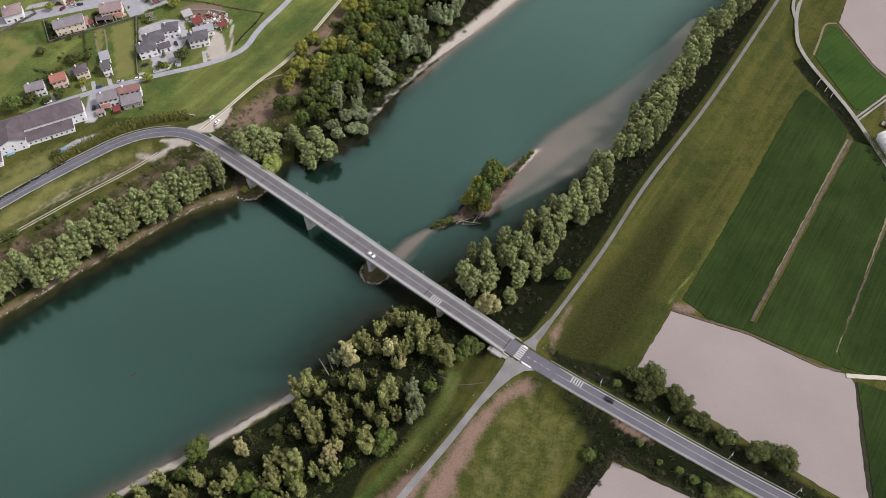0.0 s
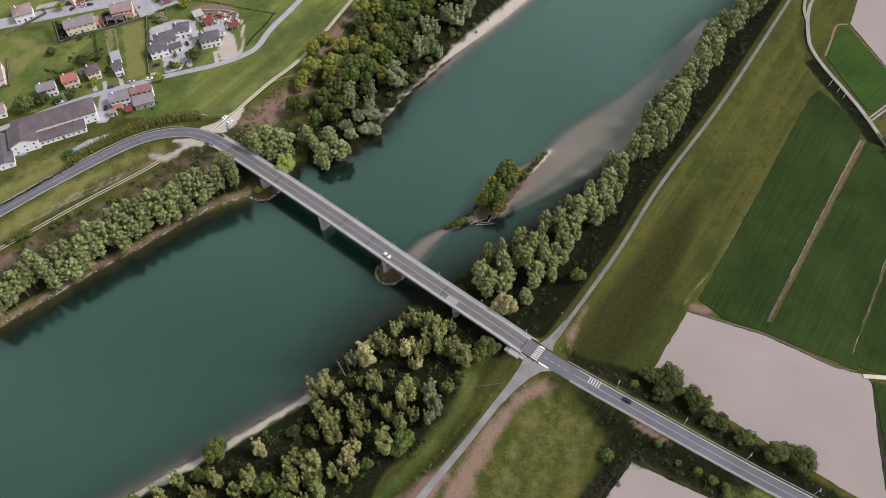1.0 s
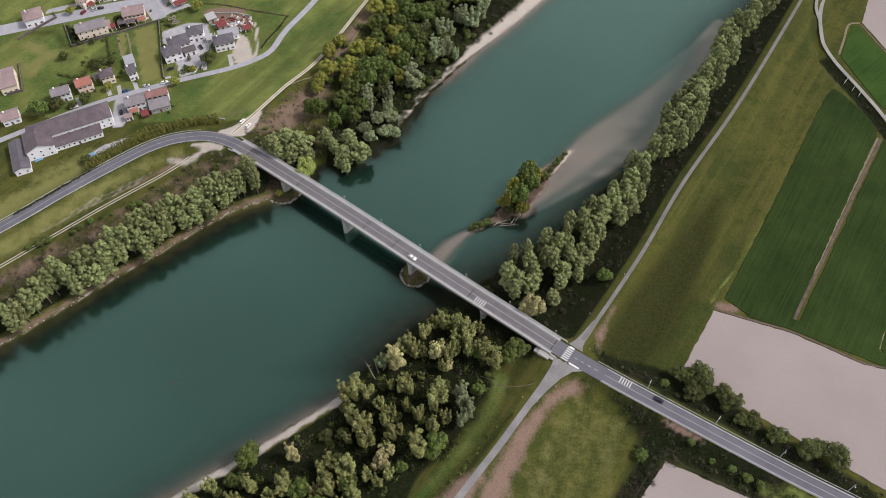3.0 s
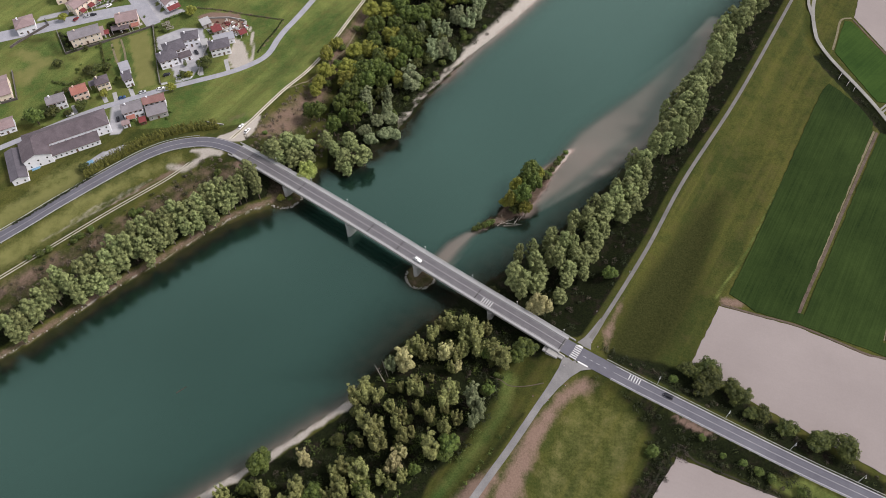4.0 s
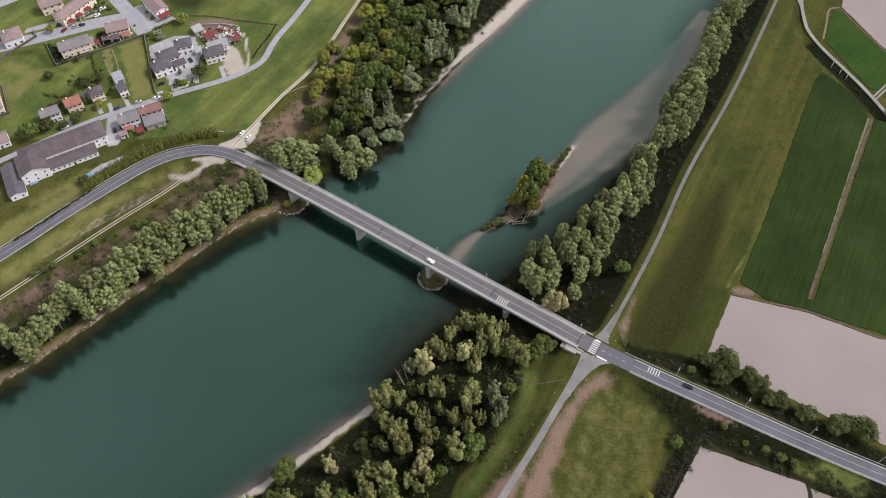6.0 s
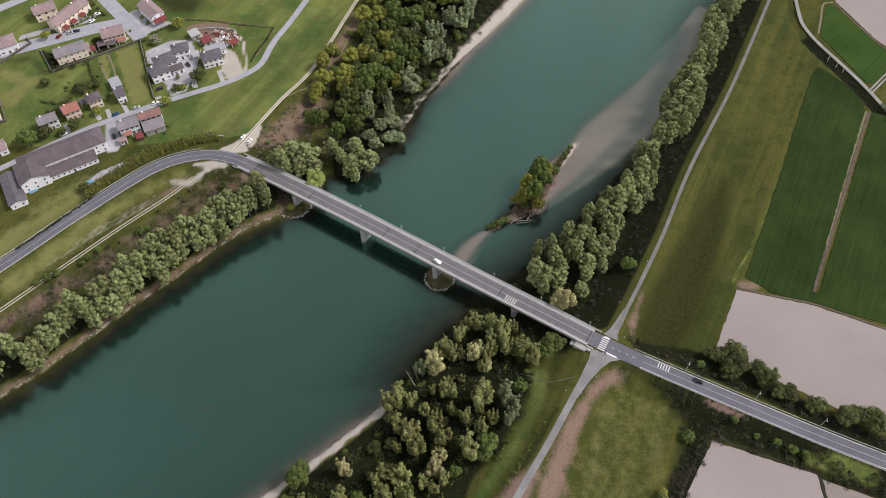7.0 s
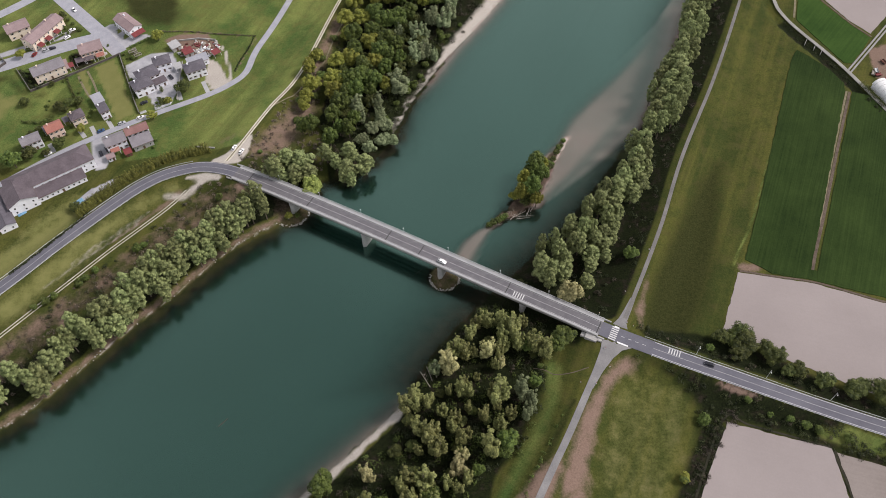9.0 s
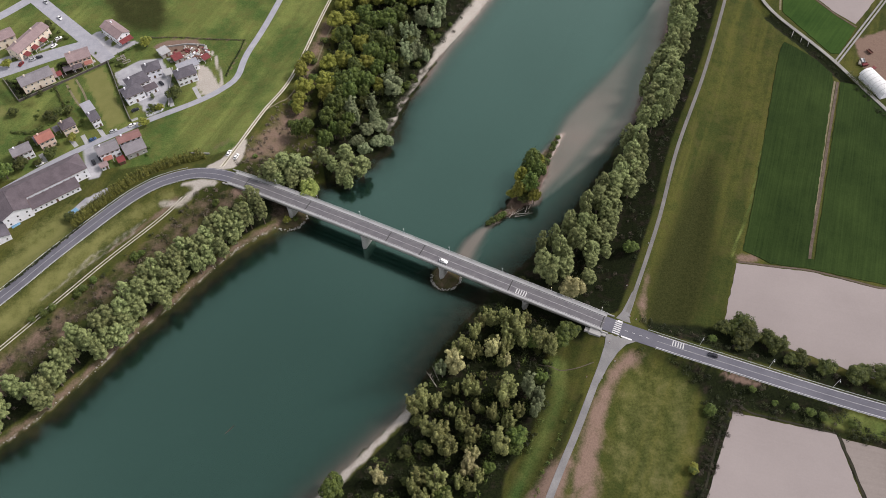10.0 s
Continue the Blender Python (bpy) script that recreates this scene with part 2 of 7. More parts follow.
M_ROOF_GREY = tiles("grey_brown_tiles", (0.14, 0.128, 0.14), (0.26, 0.24, 0.26))
M_ROOF_BROWN = tiles("brown_tiles", (0.055, 0.043, 0.05), (0.15, 0.122, 0.138))
M_ROOF_SLATE = tiles("dark_slate_tiles", (0.062, 0.056, 0.068), (0.14, 0.127, 0.15))
M_ROOF_RED = tiles("red_clay_tiles", (0.25, 0.095, 0.075), (0.37, 0.16, 0.125))
M_ROOF_PINK = tiles("faded_clay_tiles", (0.19, 0.135, 0.138), (0.325, 0.243, 0.245))
M_ROOF_RUST = tiles("rusty_clay_tiles", (0.17, 0.085, 0.08), (0.28, 0.155, 0.145))

M_WILLOW = foliage("willow_leaves", (0.042, 0.06, 0.02), (0.30, 0.335, 0.135))
M_POPLAR = foliage("poplar_leaves", (0.028, 0.036, 0.010), (0.28, 0.285, 0.10))
M_DARKLEAF = foliage("dark_green_leaves", (0.013, 0.023, 0.007), (0.105, 0.118, 0.028))
M_WOODLEAF = foliage("wood_leaves", (0.022, 0.041, 0.0095), (0.132, 0.172, 0.036))
M_OLIVELEAF = foliage("yellow_green_leaves", (0.085, 0.10, 0.016), (0.28, 0.275, 0.05))
M_PALELEAF = foliage("pale_yellow_leaves", (0.15, 0.14, 0.055), (0.47, 0.44, 0.21))
M_LIMELEAF = foliage("lime_green_leaves", (0.075, 0.105, 0.022), (0.34, 0.37, 0.10))
M_HEDGE = foliage("hedge_leaves", (0.036, 0.05, 0.011), (0.24, 0.24, 0.05))
# scrub leaves, deepened in colour to stand in for shade between the trees
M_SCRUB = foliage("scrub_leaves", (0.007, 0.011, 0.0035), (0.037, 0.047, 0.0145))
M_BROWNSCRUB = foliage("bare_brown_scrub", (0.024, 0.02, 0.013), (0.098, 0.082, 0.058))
M_DRYBRUSH = foliage("dry_brown_brush", (0.075, 0.06, 0.045), (0.25, 0.20, 0.155))
M_BANKLEAF = foliage("bank_leaves", (0.015, 0.024, 0.0075), (0.072, 0.09, 0.025))
M_GREYLEAF = foliage("silver_leaves", (0.075, 0.10, 0.045), (0.25, 0.285, 0.15))

# ---- the plan: river, levees, roads ----
SHORE_W = smooth([(-420, 70), (-300, 137), (-248, 167), (-226, 181.5), (-196, 205.5), (-171, 224.2), (-145, 244.3), (-124, 253.4), (-110, 262),
                  (-104, 276), (-96, 279), (-87, 279.5), (-75, 285.6), (-58, 299), (-42, 324.6), (-24, 348), (-9, 366.5), (9, 385), (32, 411), (80, 470), (200, 620)])
SHORE_E = smooth([(-420, -60), (-230, 50), (-137, 107), (-109, 124), (-80, 144), (-66, 160), (-53, 173), (-36, 186), (-20, 197), (0, 211), (31, 236),
                  (72, 276), (87, 290), (117, 334), (135, 365), (162, 394), (240, 480), (360, 610)])
RIVER = [tuple(p) for p in SHORE_W] + [tuple(p) for p in SHORE_E[::-1]]
ROAD = smooth([(-420, 105, 5), (-330, 177, 5.5), (-253, 239.3, 6), (-229, 259, 6.8), (-201, 280.2, 7.6), (-187, 288.8, 8.2), (-174.5, 293, 8.7), (-159.2, 293.6, 9.2),
               (-146.5, 289.0, 9.7), (-135, 281, 10.2), (-123, 271.7, 10.6), (-88, 243.6, 11.1), (-60.4, 221.0, 11.2), (-38.8, 203.2, 11), (-17.9, 186.6, 10.4),
               (3.2, 170.2, 9.5), (20.2, 157, 8.6), (39, 143.8, 8.2), (58.5, 130.9, 7.6), (97.3, 105.8, 6.2), (127.3, 87.5, 5.3), (200, 43, 4.5), (330, -40, 4)], 3.0)
S_W, S_E = length_at(ROAD, -140, 285), length_at(ROAD, 15.2, 161.0)
BRIDGE = along(ROAD, S_W, S_E, 3.0)
ROAD_W, ROAD_E = along(ROAD, 0, S_W, 3.0), along(ROAD, S_E, length_at(ROAD, 330, -40), 3.0)
LEVEE_E = smooth([(-260, -150, 8.3), (-90, 20, 8.3), (-29.1, 95.9, 8.3), (-12.8, 115.7, 8.3), (7, 141, 8.3), (17.5, 153.5, 8.4), (27.5, 163.5, 8.4), (60.3, 207.8, 8.3),
                  (89.4, 251.9, 8.3), (131.4, 308.1, 8.3), (184.1, 385.6, 8.3), (260, 500, 8.3), (420, 740, 8.3)])
TRACK_N = smooth([(40, 640, 8), (-30, 500, 8), (-75, 411.2, 8), (-101.9, 356, 8), (-120.5, 331.8, 8), (-134.9, 310.9, 8.2), (-141.7, 300.4, 8.8), (-147, 292.5, 9.4)])
TRACK_S = smooth([(-152.7, 289, 8.6), (-161.6, 285, 7.2), (-176.5, 271.6, 6.2), (-202.6, 252.4, 5.2), (-218.4, 239.6, 5), (-249.1, 214, 4.8), (-300, 172, 4.6), (-380, 105, 4.6)])
LANE_V = smooth([(-60, 520, 4), (-107.6, 420, 4), (-126, 386, 4), (-133, 368, 4), (-142.4, 359.5, 4), (-157, 352.5, 4), (-184, 344, 4), (-212.7, 333.5, 4), (-233, 324.5, 4), (-262, 308, 4), (-330, 268, 4)])
LANE_E = smooth([(250, 470, 5.0), (222, 427, 5.6), (201.4, 389.3, 5.5), (194.4, 364, 4.5), (193.9, 352, 4.3), (196.6, 338, 4.2), (202.9, 317, 4.2), (208.2, 295.9, 4.2), (215, 256, 4.2), (228, 180, 4.2), (250, 60, 4.2)])
FARM_LANE = smooth([(208.6, 296.5, 4.15), (238, 319, 4.1), (266, 340.5, 4.1), (330, 390, 4.1), (420, 460, 4.1)])
STREET_A = smooth([(-300, 545, 4), (-250.3, 468.5, 4), (-220.5, 424, 4), (-213, 411, 4), (-206.5, 400.5, 4)])
STREET_B = smooth([(-219, 417.5, 4), (-239, 413.5, 4), (-270, 404.5, 4), (-340, 384, 4)])
ISLAND = np.array([(-17, 233.5, 1.6), (-9, 237, 3.0), (3, 244, 6.0), (13, 256, 6.0), (21, 266, 3.4), (30, 276, 2.2), (36.5, 282.5, 1.3)])
TAIL = np.array([(-37, 214, 6.0), (-30, 223, 5.5), (-22, 230, 3.5), (-16, 233, 2.0)], float)
BAR = np.array([(8, 243, 3.5), (15, 251, 7), (33, 270.5, 14), (51, 288.5, 18), (69, 302, 19.5), (87, 318, 17), (105, 338, 12), (124, 359, 8), (140, 384, 4)], float)
FIELD_Z, VILLAGE_Z = 3.6, 4.0
PALE_A = [(89.9, 179.5), (105, 173.4), (122.6, 166.1), (138, 156.6), (148.2, 150.2), (159.6, 146.6), (161, 142.3), (156.7, 122), (152.6, 101), (151.5, 93.5), (142.5, 93.0), (104, 122.5), (72.5, 147.5), (70.2, 151)]
PALE_B = [(54.8, 109.8), (91.8, 90.6), (88.3, 64.6), (76, 20), (10, 55), (29.0, 78.8)]
PALE_C = [(93.2, 88.6), (130, 68), (118, 20), (78, 20), (90.2, 64)]
GREEN_A = [(96, 185.5), (105.5, 176.2), (121.0, 169.6), (123.4, 172.8), (198.6, 282.0), (201.6, 288.5), (198.6, 301), (192.6, 314), (188.4, 320.4), (183.7, 316.2), (180.7, 312.3), (169.2, 295.4), (154.6, 273.2), (132.5, 239.1), (111.6, 207.7), (97.6, 188.2)]
GREEN_B = [(124.8, 168.0), (154.6, 151.9), (157.4, 157.6), (215.2, 250.5), (211.5, 276), (202.6, 281.0), (126.2, 171.5)]
GREEN_C = [(158.4, 150.6), (212, 127), (245, 150), (222, 236), (217.5, 249.5), (158.6, 158.2)]
GREEN_D = [(162.4, 143.4), (210, 122.0), (190, 40), (150, 63), (153.4, 93.5)]
HEADLAND = [(100.5, 182.5), (105.5, 175.3), (121.8, 168.5), (140, 158.4), (157.0, 148.8), (160.5, 154.5), (125, 173.6), (112, 179)]
GREEN_N = [(219.5, 372.6), (215.8, 373.4), (207.7, 359.6), (200.6, 346.5), (204.6, 327.4), (209.8, 304.4), (214.4, 303), (236, 321.5), (229.6, 337.0)]
PALE_N = [(222.6, 376.5), (231.6, 338.5), (238, 325), (264, 344.8), (330, 395), (300, 470), (262, 455), (229, 388.5)]
FIELDS = [PALE_A, PALE_B, PALE_C, GREEN_A, GREEN_B, GREEN_C, GREEN_D, HEADLAND, GREEN_N, PALE_N]
ISLETS = [(-115.5, 261.5, 8.5), (-46.7, 206.3, 6.6)]


def hum(X, Y, scale, seed):
    """Smooth pseudo-random waves between -1 and 1."""
    r = np.random.RandomState(seed)
    out = np.zeros(X.shape)
    for k in range(5):
        a, p = r.uniform(0, 2 * math.pi, 2)
        f = 2 * math.pi / scale * r.uniform(0.6, 1.9)
        out += np.sin(f * (X * math.cos(a) + Y * math.sin(a)) + p)
    return out / 3.0


def bar_span(X, Y):
    """The distance to the shallow bar or its tail, and the bar's half width there."""
    d1, r1 = near(X, Y, BAR)
    d2, r2 = near(X, Y, TAIL)
    first = d1 / r1 < d2 / r2
    return np.where(first, d1, d2), np.where(first, r1, r2)


def land(X, Y):
    """The ground's height, and the distance from the water's edge (minus: in the river)."""
    dw, _ = near(X, Y, SHORE_W)
    de, _ = near(X, Y, SHORE_E)
    wet = inside(X, Y, RIVER)
    edge = np.where(wet, -1, 1) * (np.minimum(dw, de) + 0.4 * hum(X, Y, 9, 3))
    east = de < dw
    base = np.where(east, 3.5, 3.2)
    flood = 0.25 * np.clip(edge, 0, 3) + 1.9 * step01(2.0, 9, edge) + 0.25 * hum(X, Y, 22, 5) * step01(4, 12, edge)
    # behind the levees the ground is level
    dl, zl = near(X, Y, LEVEE_E)
    dn, zn = near(X, Y, TRACK_N)
    dr, zr = near(X, Y, ROAD_W)
    d2, z2 = near(X, Y, ROAD_E)
    dt, zt = near(X, Y, TRACK_S)
    z = np.where(edge > 0, np.minimum(flood, base), 0)
    lx = np.interp(Y, LEVEE_E[:, 1], LEVEE_E[:, 0])
    dry_e = (X > lx) & east
    z = np.where(dry_e, FIELD_Z - 0.1 + 0.12 * hum(X, Y, 40, 8), z)
    north = Y > np.interp(X, [-400, -330, -253, -201, -174, -147], [120, 177, 239, 280, 293, 292])
    west_dry = (~east) & north & (edge > 30) & (X < np.interp(Y, TRACK_N[::-1, 1], TRACK_N[::-1, 0]))
    z = np.where(west_dry, VILLAGE_Z, z)
    z = np.maximum(z, zl - np.where(dry_e, 0.31, 0.38) * np.clip(dl - 2.6, 0, None) - 0.12)
    z = np.maximum(z, zn - np.where(west_dry, 0.22, 0.3) * np.clip(dn - 2.4, 0, None) - 0.12)
    z = np.maximum(z, zr - np.where(west_dry, 0.45, 0.26) * np.clip(dr - 4.6, 0, None) - 0.15)
    z = np.maximum(z, z2 - 0.5 * np.clip(d2 - 4.4, 0, None) - 0.15)
    z = np.where(~wet, np.maximum(z, zt - 0.25 * np.clip(dt - 2, 0, None) - 0.1), z)
    # the ditch beside the farm lane
    dd, _ = near(X, Y, LANE_E)
    ditch = step01(9, 6, np.abs(dd - 0)) * step01(2.2, 3.6, dd) * (X < np.interp(Y, LANE_E[::-1, 1], LANE_E[::-1, 0]))
    z = np.where(dry_e, z - 1.0 * ditch, z)
    for poly in FIELDS:
        z = np.where(inside(X, Y, poly), FIELD_Z - 0.12, z)
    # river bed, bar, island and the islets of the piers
    # shallow margins let the dark muddy bed stand in for reflections and shade
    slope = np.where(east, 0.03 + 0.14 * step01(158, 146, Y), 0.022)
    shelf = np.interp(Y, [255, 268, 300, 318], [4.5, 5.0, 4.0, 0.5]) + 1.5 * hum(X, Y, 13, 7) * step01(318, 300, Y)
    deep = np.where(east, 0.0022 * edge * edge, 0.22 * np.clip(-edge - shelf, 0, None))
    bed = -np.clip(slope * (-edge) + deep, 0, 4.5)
    db, rb = bar_span(X, Y)
    outer = X < np.interp(Y, BAR[:, 1], BAR[:, 0])
    bar = -0.34 - 2.4 * np.clip(db / rb - 0.35, 0, None) ** 1.5 - np.where(outer & (Y > 262), 3.6 * np.clip(db / rb - 0.48, 0, None), 0) - 0.35 * step01(20, 100, Y - 250) + 0.04 * hum(X, Y, 26, 2)
    bed = np.maximum(bed, bar)
    di, ri = near(X, Y, ISLAND)
    isl = 1.5 * (0.92 - (di + 0.8 * hum(X, Y, 7, 4)) / ri)
    bed = np.maximum(bed, np.clip(isl, -4.5, 0.95))
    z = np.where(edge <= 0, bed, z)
    for cx, cy, r in ISLETS:
        z = np.maximum(z, 1.5 * (1.0 - np.hypot(X - cx, Y - cy) / r) + 0.35 * (np.hypot(X - cx, Y - cy) < r))
    return z, edge




def spread(a, b, c, d, step):
    """Even steps from b to c, and ever longer ones out to a and d."""
    inner = list(np.arange(b, c + 0.01, step))
    out, g = [], step
    v = b
    while v > a:
        g *= 1.5
        v -= g
        out.append(max(v, a))
    hi, g, v = [], step, inner[-1]
    while v < d:
        g *= 1.5
        v += g
        hi.append(min(v, d))
    return np.array(out[::-1] + inner + hi)


def grid_mesh(name, xs, ys, Z, material):
    nx, ny = len(xs), len(ys)
    X, Y = np.meshgrid(xs, ys)
    co = np.stack([X, Y, Z], -1).reshape(-1, 3)
    i = np.arange((ny - 1) * (nx - 1))
    r, c = i // (nx - 1), i % (nx - 1)
    q = np.stack([r * nx + c, r * nx + c + 1, (r + 1) * nx + c + 1, (r + 1) * nx + c], 1)
    me = bpy.data.meshes.new(name)
    me.from_pydata(co, [], q)
    me.shade_smooth()
    me.materials.append(material)
    return me


# ---- ground material: turf, bare earth, shaded undergrowth, lawns and river gravel by the plan ----
def ground_material():
    m, nt, bs = nodes_of("ground")
    at = nt.nodes.new("ShaderNodeAttribute")
    at.attribute_name = "cover"
    sep = nt.nodes.new("ShaderNodeSeparateColor")
    nt.links.new(at.outputs["Color"], sep.inputs[0])
    at2 = nt.nodes.new("ShaderNodeAttribute")
    at2.attribute_name = "cover2"
    sep2 = nt.nodes.new("ShaderNodeSeparateColor")
    nt.links.new(at2.outputs["Color"], sep2.inputs[0])
    big, mid, fine = noise_node(nt, 0.03, 4), noise_node(nt, 0.16, 5, 0.65), noise_node(nt, 1.3, 5, 0.7)

    def patchy(mask, w=0.55):
        """A mask whose edge is broken up by the noise."""
        v = math_node(nt, "ADD", mask, math_node(nt, "MULTIPLY", math_node(nt, "SUBTRACT", mid.outputs[0], 0.5), w))
        v = math_node(nt, "ADD", v, math_node(nt, "MULTIPLY", math_node(nt, "SUBTRACT", fine.outputs[0], 0.5), w * 0.3))
        r = nt.nodes.new("ShaderNodeMapRange")
        r.interpolation_type = "SMOOTHSTEP"
        r.inputs[1].default_value, r.inputs[2].default_value = 0.22, 0.8
        nt.links.new(v, r.inputs[0])
        return r.outputs[0]

    def two(a, b, n, lo=0.35, hi=0.65):
        return ramp_node(nt, n.outputs[0], [(lo, a), (hi, b)]).outputs[0]

    mp = nt.nodes.new("ShaderNodeMapping")
    mp.inputs["Rotation"].default_value = (0, 0, radians(-55))
    tco = nt.nodes.new("ShaderNodeTexCoord")
    nt.links.new(tco.outputs["Object"], mp.inputs[0])
    ms = nt.nodes.new("ShaderNodeMapping")
    ms.inputs["Scale"].default_value = (0.05, 1.0, 1)
    nt.links.new(mp.outputs[0], ms.inputs[0])
    streak = noise_node(nt, 0.16, 3, 0.55, ms.outputs[0])
    turf = mix_node(nt, two((0, 0, 0), (1, 1, 1), big, 0.4, 0.6), two((0.044, 0.050, 0.0115), (0.075, 0.079, 0.0195), fine), two((0.026, 0.036, 0.009), (0.048, 0.057, 0.014), fine))
    turf = mix_node(nt, math_node(nt, "MULTIPLY", two((0, 0, 0), (1, 1, 1), streak, 0.46, 0.62), 0.75), turf, two((0.065, 0.068, 0.0145), (0.102, 0.097, 0.0245), fine))
    turf = mix_node(nt, math_node(nt, "MULTIPLY", two((0, 0, 0), (1, 1, 1), mid, 0.5, 0.68), 0.45), turf, (0.082, 0.070, 0.026))
    turf = mix_node(nt, math_node(nt, "MULTIPLY", two((1, 1, 1), (0, 0, 0), mid, 0.33, 0.5), 0.6), turf, two((0.022, 0.034, 0.009), (0.042, 0.056, 0.014), fine))
    lawn = mix_node(nt, two((0, 0, 0), (1, 1, 1), big, 0.42, 0.6), two((0.110, 0.136, 0.036), (0.178, 0.202, 0.06), fine), two((0.036, 0.070, 0.016), (0.076, 0.120, 0.032), fine))
    lawn = mix_node(nt, math_node(nt, "MULTIPLY", two((0, 0, 0), (1, 1, 1), streak, 0.42, 0.6), 0.5), lawn, two((0.036, 0.056, 0.014), (0.085, 0.10, 0.028), fine))
    lawn = mix_node(nt, math_node(nt, "MULTIPLY", two((0, 0, 0), (1, 1, 1), mid, 0.48, 0.7), 0.65), lawn, (0.112, 0.108, 0.034))
    bare = mix_node(nt, mid.outputs[0], two((0.128, 0.084, 0.064), (0.222, 0.157, 0.125), fine), (0.188, 0.13, 0.103))
    # undergrowth, its near-black tone putting the shade under the trees into the colour
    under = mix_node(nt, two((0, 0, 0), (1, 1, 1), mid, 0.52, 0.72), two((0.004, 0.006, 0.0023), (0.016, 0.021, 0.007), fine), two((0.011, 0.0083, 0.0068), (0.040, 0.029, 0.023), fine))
    sand = mix_node(nt, mid.outputs[0], two((0.27, 0.24, 0.21), (0.42, 0.385, 0.35), fine), (0.42, 0.385, 0.345))
    bed = two((0.43, 0.305, 0.285), (0.51, 0.375, 0.35), big, 0.3, 0.7)
    paved = two((0.28, 0.278, 0.30), (0.41, 0.405, 0.43), mid)
    c = mix_node(nt, patchy(sep2.outputs[0], 0.5), turf, lawn)
    c = mix_node(nt, patchy(at2.outputs["Alpha"], 0.8), c, mix_node(nt, mid.outputs[0], (0.118, 0.126, 0.038), (0.19, 0.182, 0.070)))
    at3 = nt.nodes.new("ShaderNodeAttribute")
    at3.attribute_name = "crop"
    c = mix_node(nt, patchy(at3.outputs["Fac"], 0.4), c, two((0.017, 0.022, 0.0058), (0.039, 0.040, 0.0122), fine))
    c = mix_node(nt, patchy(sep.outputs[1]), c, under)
    c = mix_node(nt, patchy(sep.outputs[0], 0.8), c, bare)
    c = mix_node(nt, patchy(sep.outputs[2], 0.45), c, sand)
    c = mix_node(nt, patchy(sep2.outputs[2], 0.15), c, paved)
    # muddy bed, darkened to imitate bank reflections and shade on the water
    mud_shade = two((0.016, 0.011, 0.008), (0.042, 0.028, 0.02), mid)
    c = mix_node(nt, sep2.outputs[1], c, mix_node(nt, at.outputs["Alpha"], mud_shade, bed))
    nt.links.new(c, bs.inputs["Base Color"])
    bs.inputs["Roughness"].default_value = 1.0
    bs.inputs["Specular IOR Level"].default_value = 0.1
    bump_node(nt, bs, fine.outputs[0], 0.6, 0.25)
    return m


def blob(X, Y, pts, soft=3.0):
    """A mask along a line of (x, y, radius)."""
    d, r = near(X, Y, np.array(pts, float))
    return np.clip(0.5 + (r - d) / (2 * soft), 0, 1)


def poly_mask(X, Y, poly, soft=2.0):
    d, _ = near(X, Y, np.array(list(poly) + [poly[0]], float))
    return np.clip(0.5 + np.where(inside(X, Y, poly), d, -d) / (2 * soft), 0, 1)


GX, GY = spread(-3000, -330, 300, 3000, 2.0), spread(-2500, 40, 500, 3500, 2.0)
X, Y = np.meshgrid(GX, GY)
Z, EDGE = land(X, Y)
far = np.maximum(np.maximum(-330 - X, X - 300), np.maximum(40 - Y, Y - 500)) > 400
Z = np.where(far & (Z < 1), 3.0, Z)


def land_at(x, y):
    """The ground sheet's height at a place."""
    i = int(np.clip(np.searchsorted(GX, x) - 1, 0, len(GX) - 2))
    j = int(np.clip(np.searchsorted(GY, y) - 1, 0, len(GY) - 2))
    u, v = (x - GX[i]) / (GX[i + 1] - GX[i]), (y - GY[j]) / (GY[j + 1] - GY[j])
    return float((Z[j, i] * (1 - u) + Z[j, i + 1] * u) * (1 - v) + (Z[j + 1, i] * (1 - u) + Z[j + 1, i + 1] * u) * v)


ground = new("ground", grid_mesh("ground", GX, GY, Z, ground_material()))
tagged(ground, "rolling green and brown river land with levees", "ground", kind="structure")
de, _ = near(X, Y, SHORE_E)
dw, _ = near(X, Y, SHORE_W)
dl, _ = near(X, Y, LEVEE_E)
east = de < dw
lx = np.interp(Y, LEVEE_E[:, 1], LEVEE_E[:, 0])
tx = np.interp(Y, TRACK_N[::-1, 1], TRACK_N[::-1, 0])
# undergrowth on the river side of the levees, coloured dark for the trees' shade
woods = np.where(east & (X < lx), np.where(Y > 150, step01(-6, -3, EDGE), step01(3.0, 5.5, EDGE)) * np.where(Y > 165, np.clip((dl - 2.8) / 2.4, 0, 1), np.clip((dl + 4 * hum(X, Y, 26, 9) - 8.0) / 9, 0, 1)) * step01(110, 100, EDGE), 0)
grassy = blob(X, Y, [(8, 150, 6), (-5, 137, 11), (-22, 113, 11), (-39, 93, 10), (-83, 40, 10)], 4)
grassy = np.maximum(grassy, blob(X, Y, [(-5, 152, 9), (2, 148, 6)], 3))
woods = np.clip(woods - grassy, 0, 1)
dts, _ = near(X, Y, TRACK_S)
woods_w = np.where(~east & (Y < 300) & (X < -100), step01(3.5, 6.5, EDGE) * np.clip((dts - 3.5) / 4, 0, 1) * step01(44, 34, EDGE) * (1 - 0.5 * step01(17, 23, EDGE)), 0)
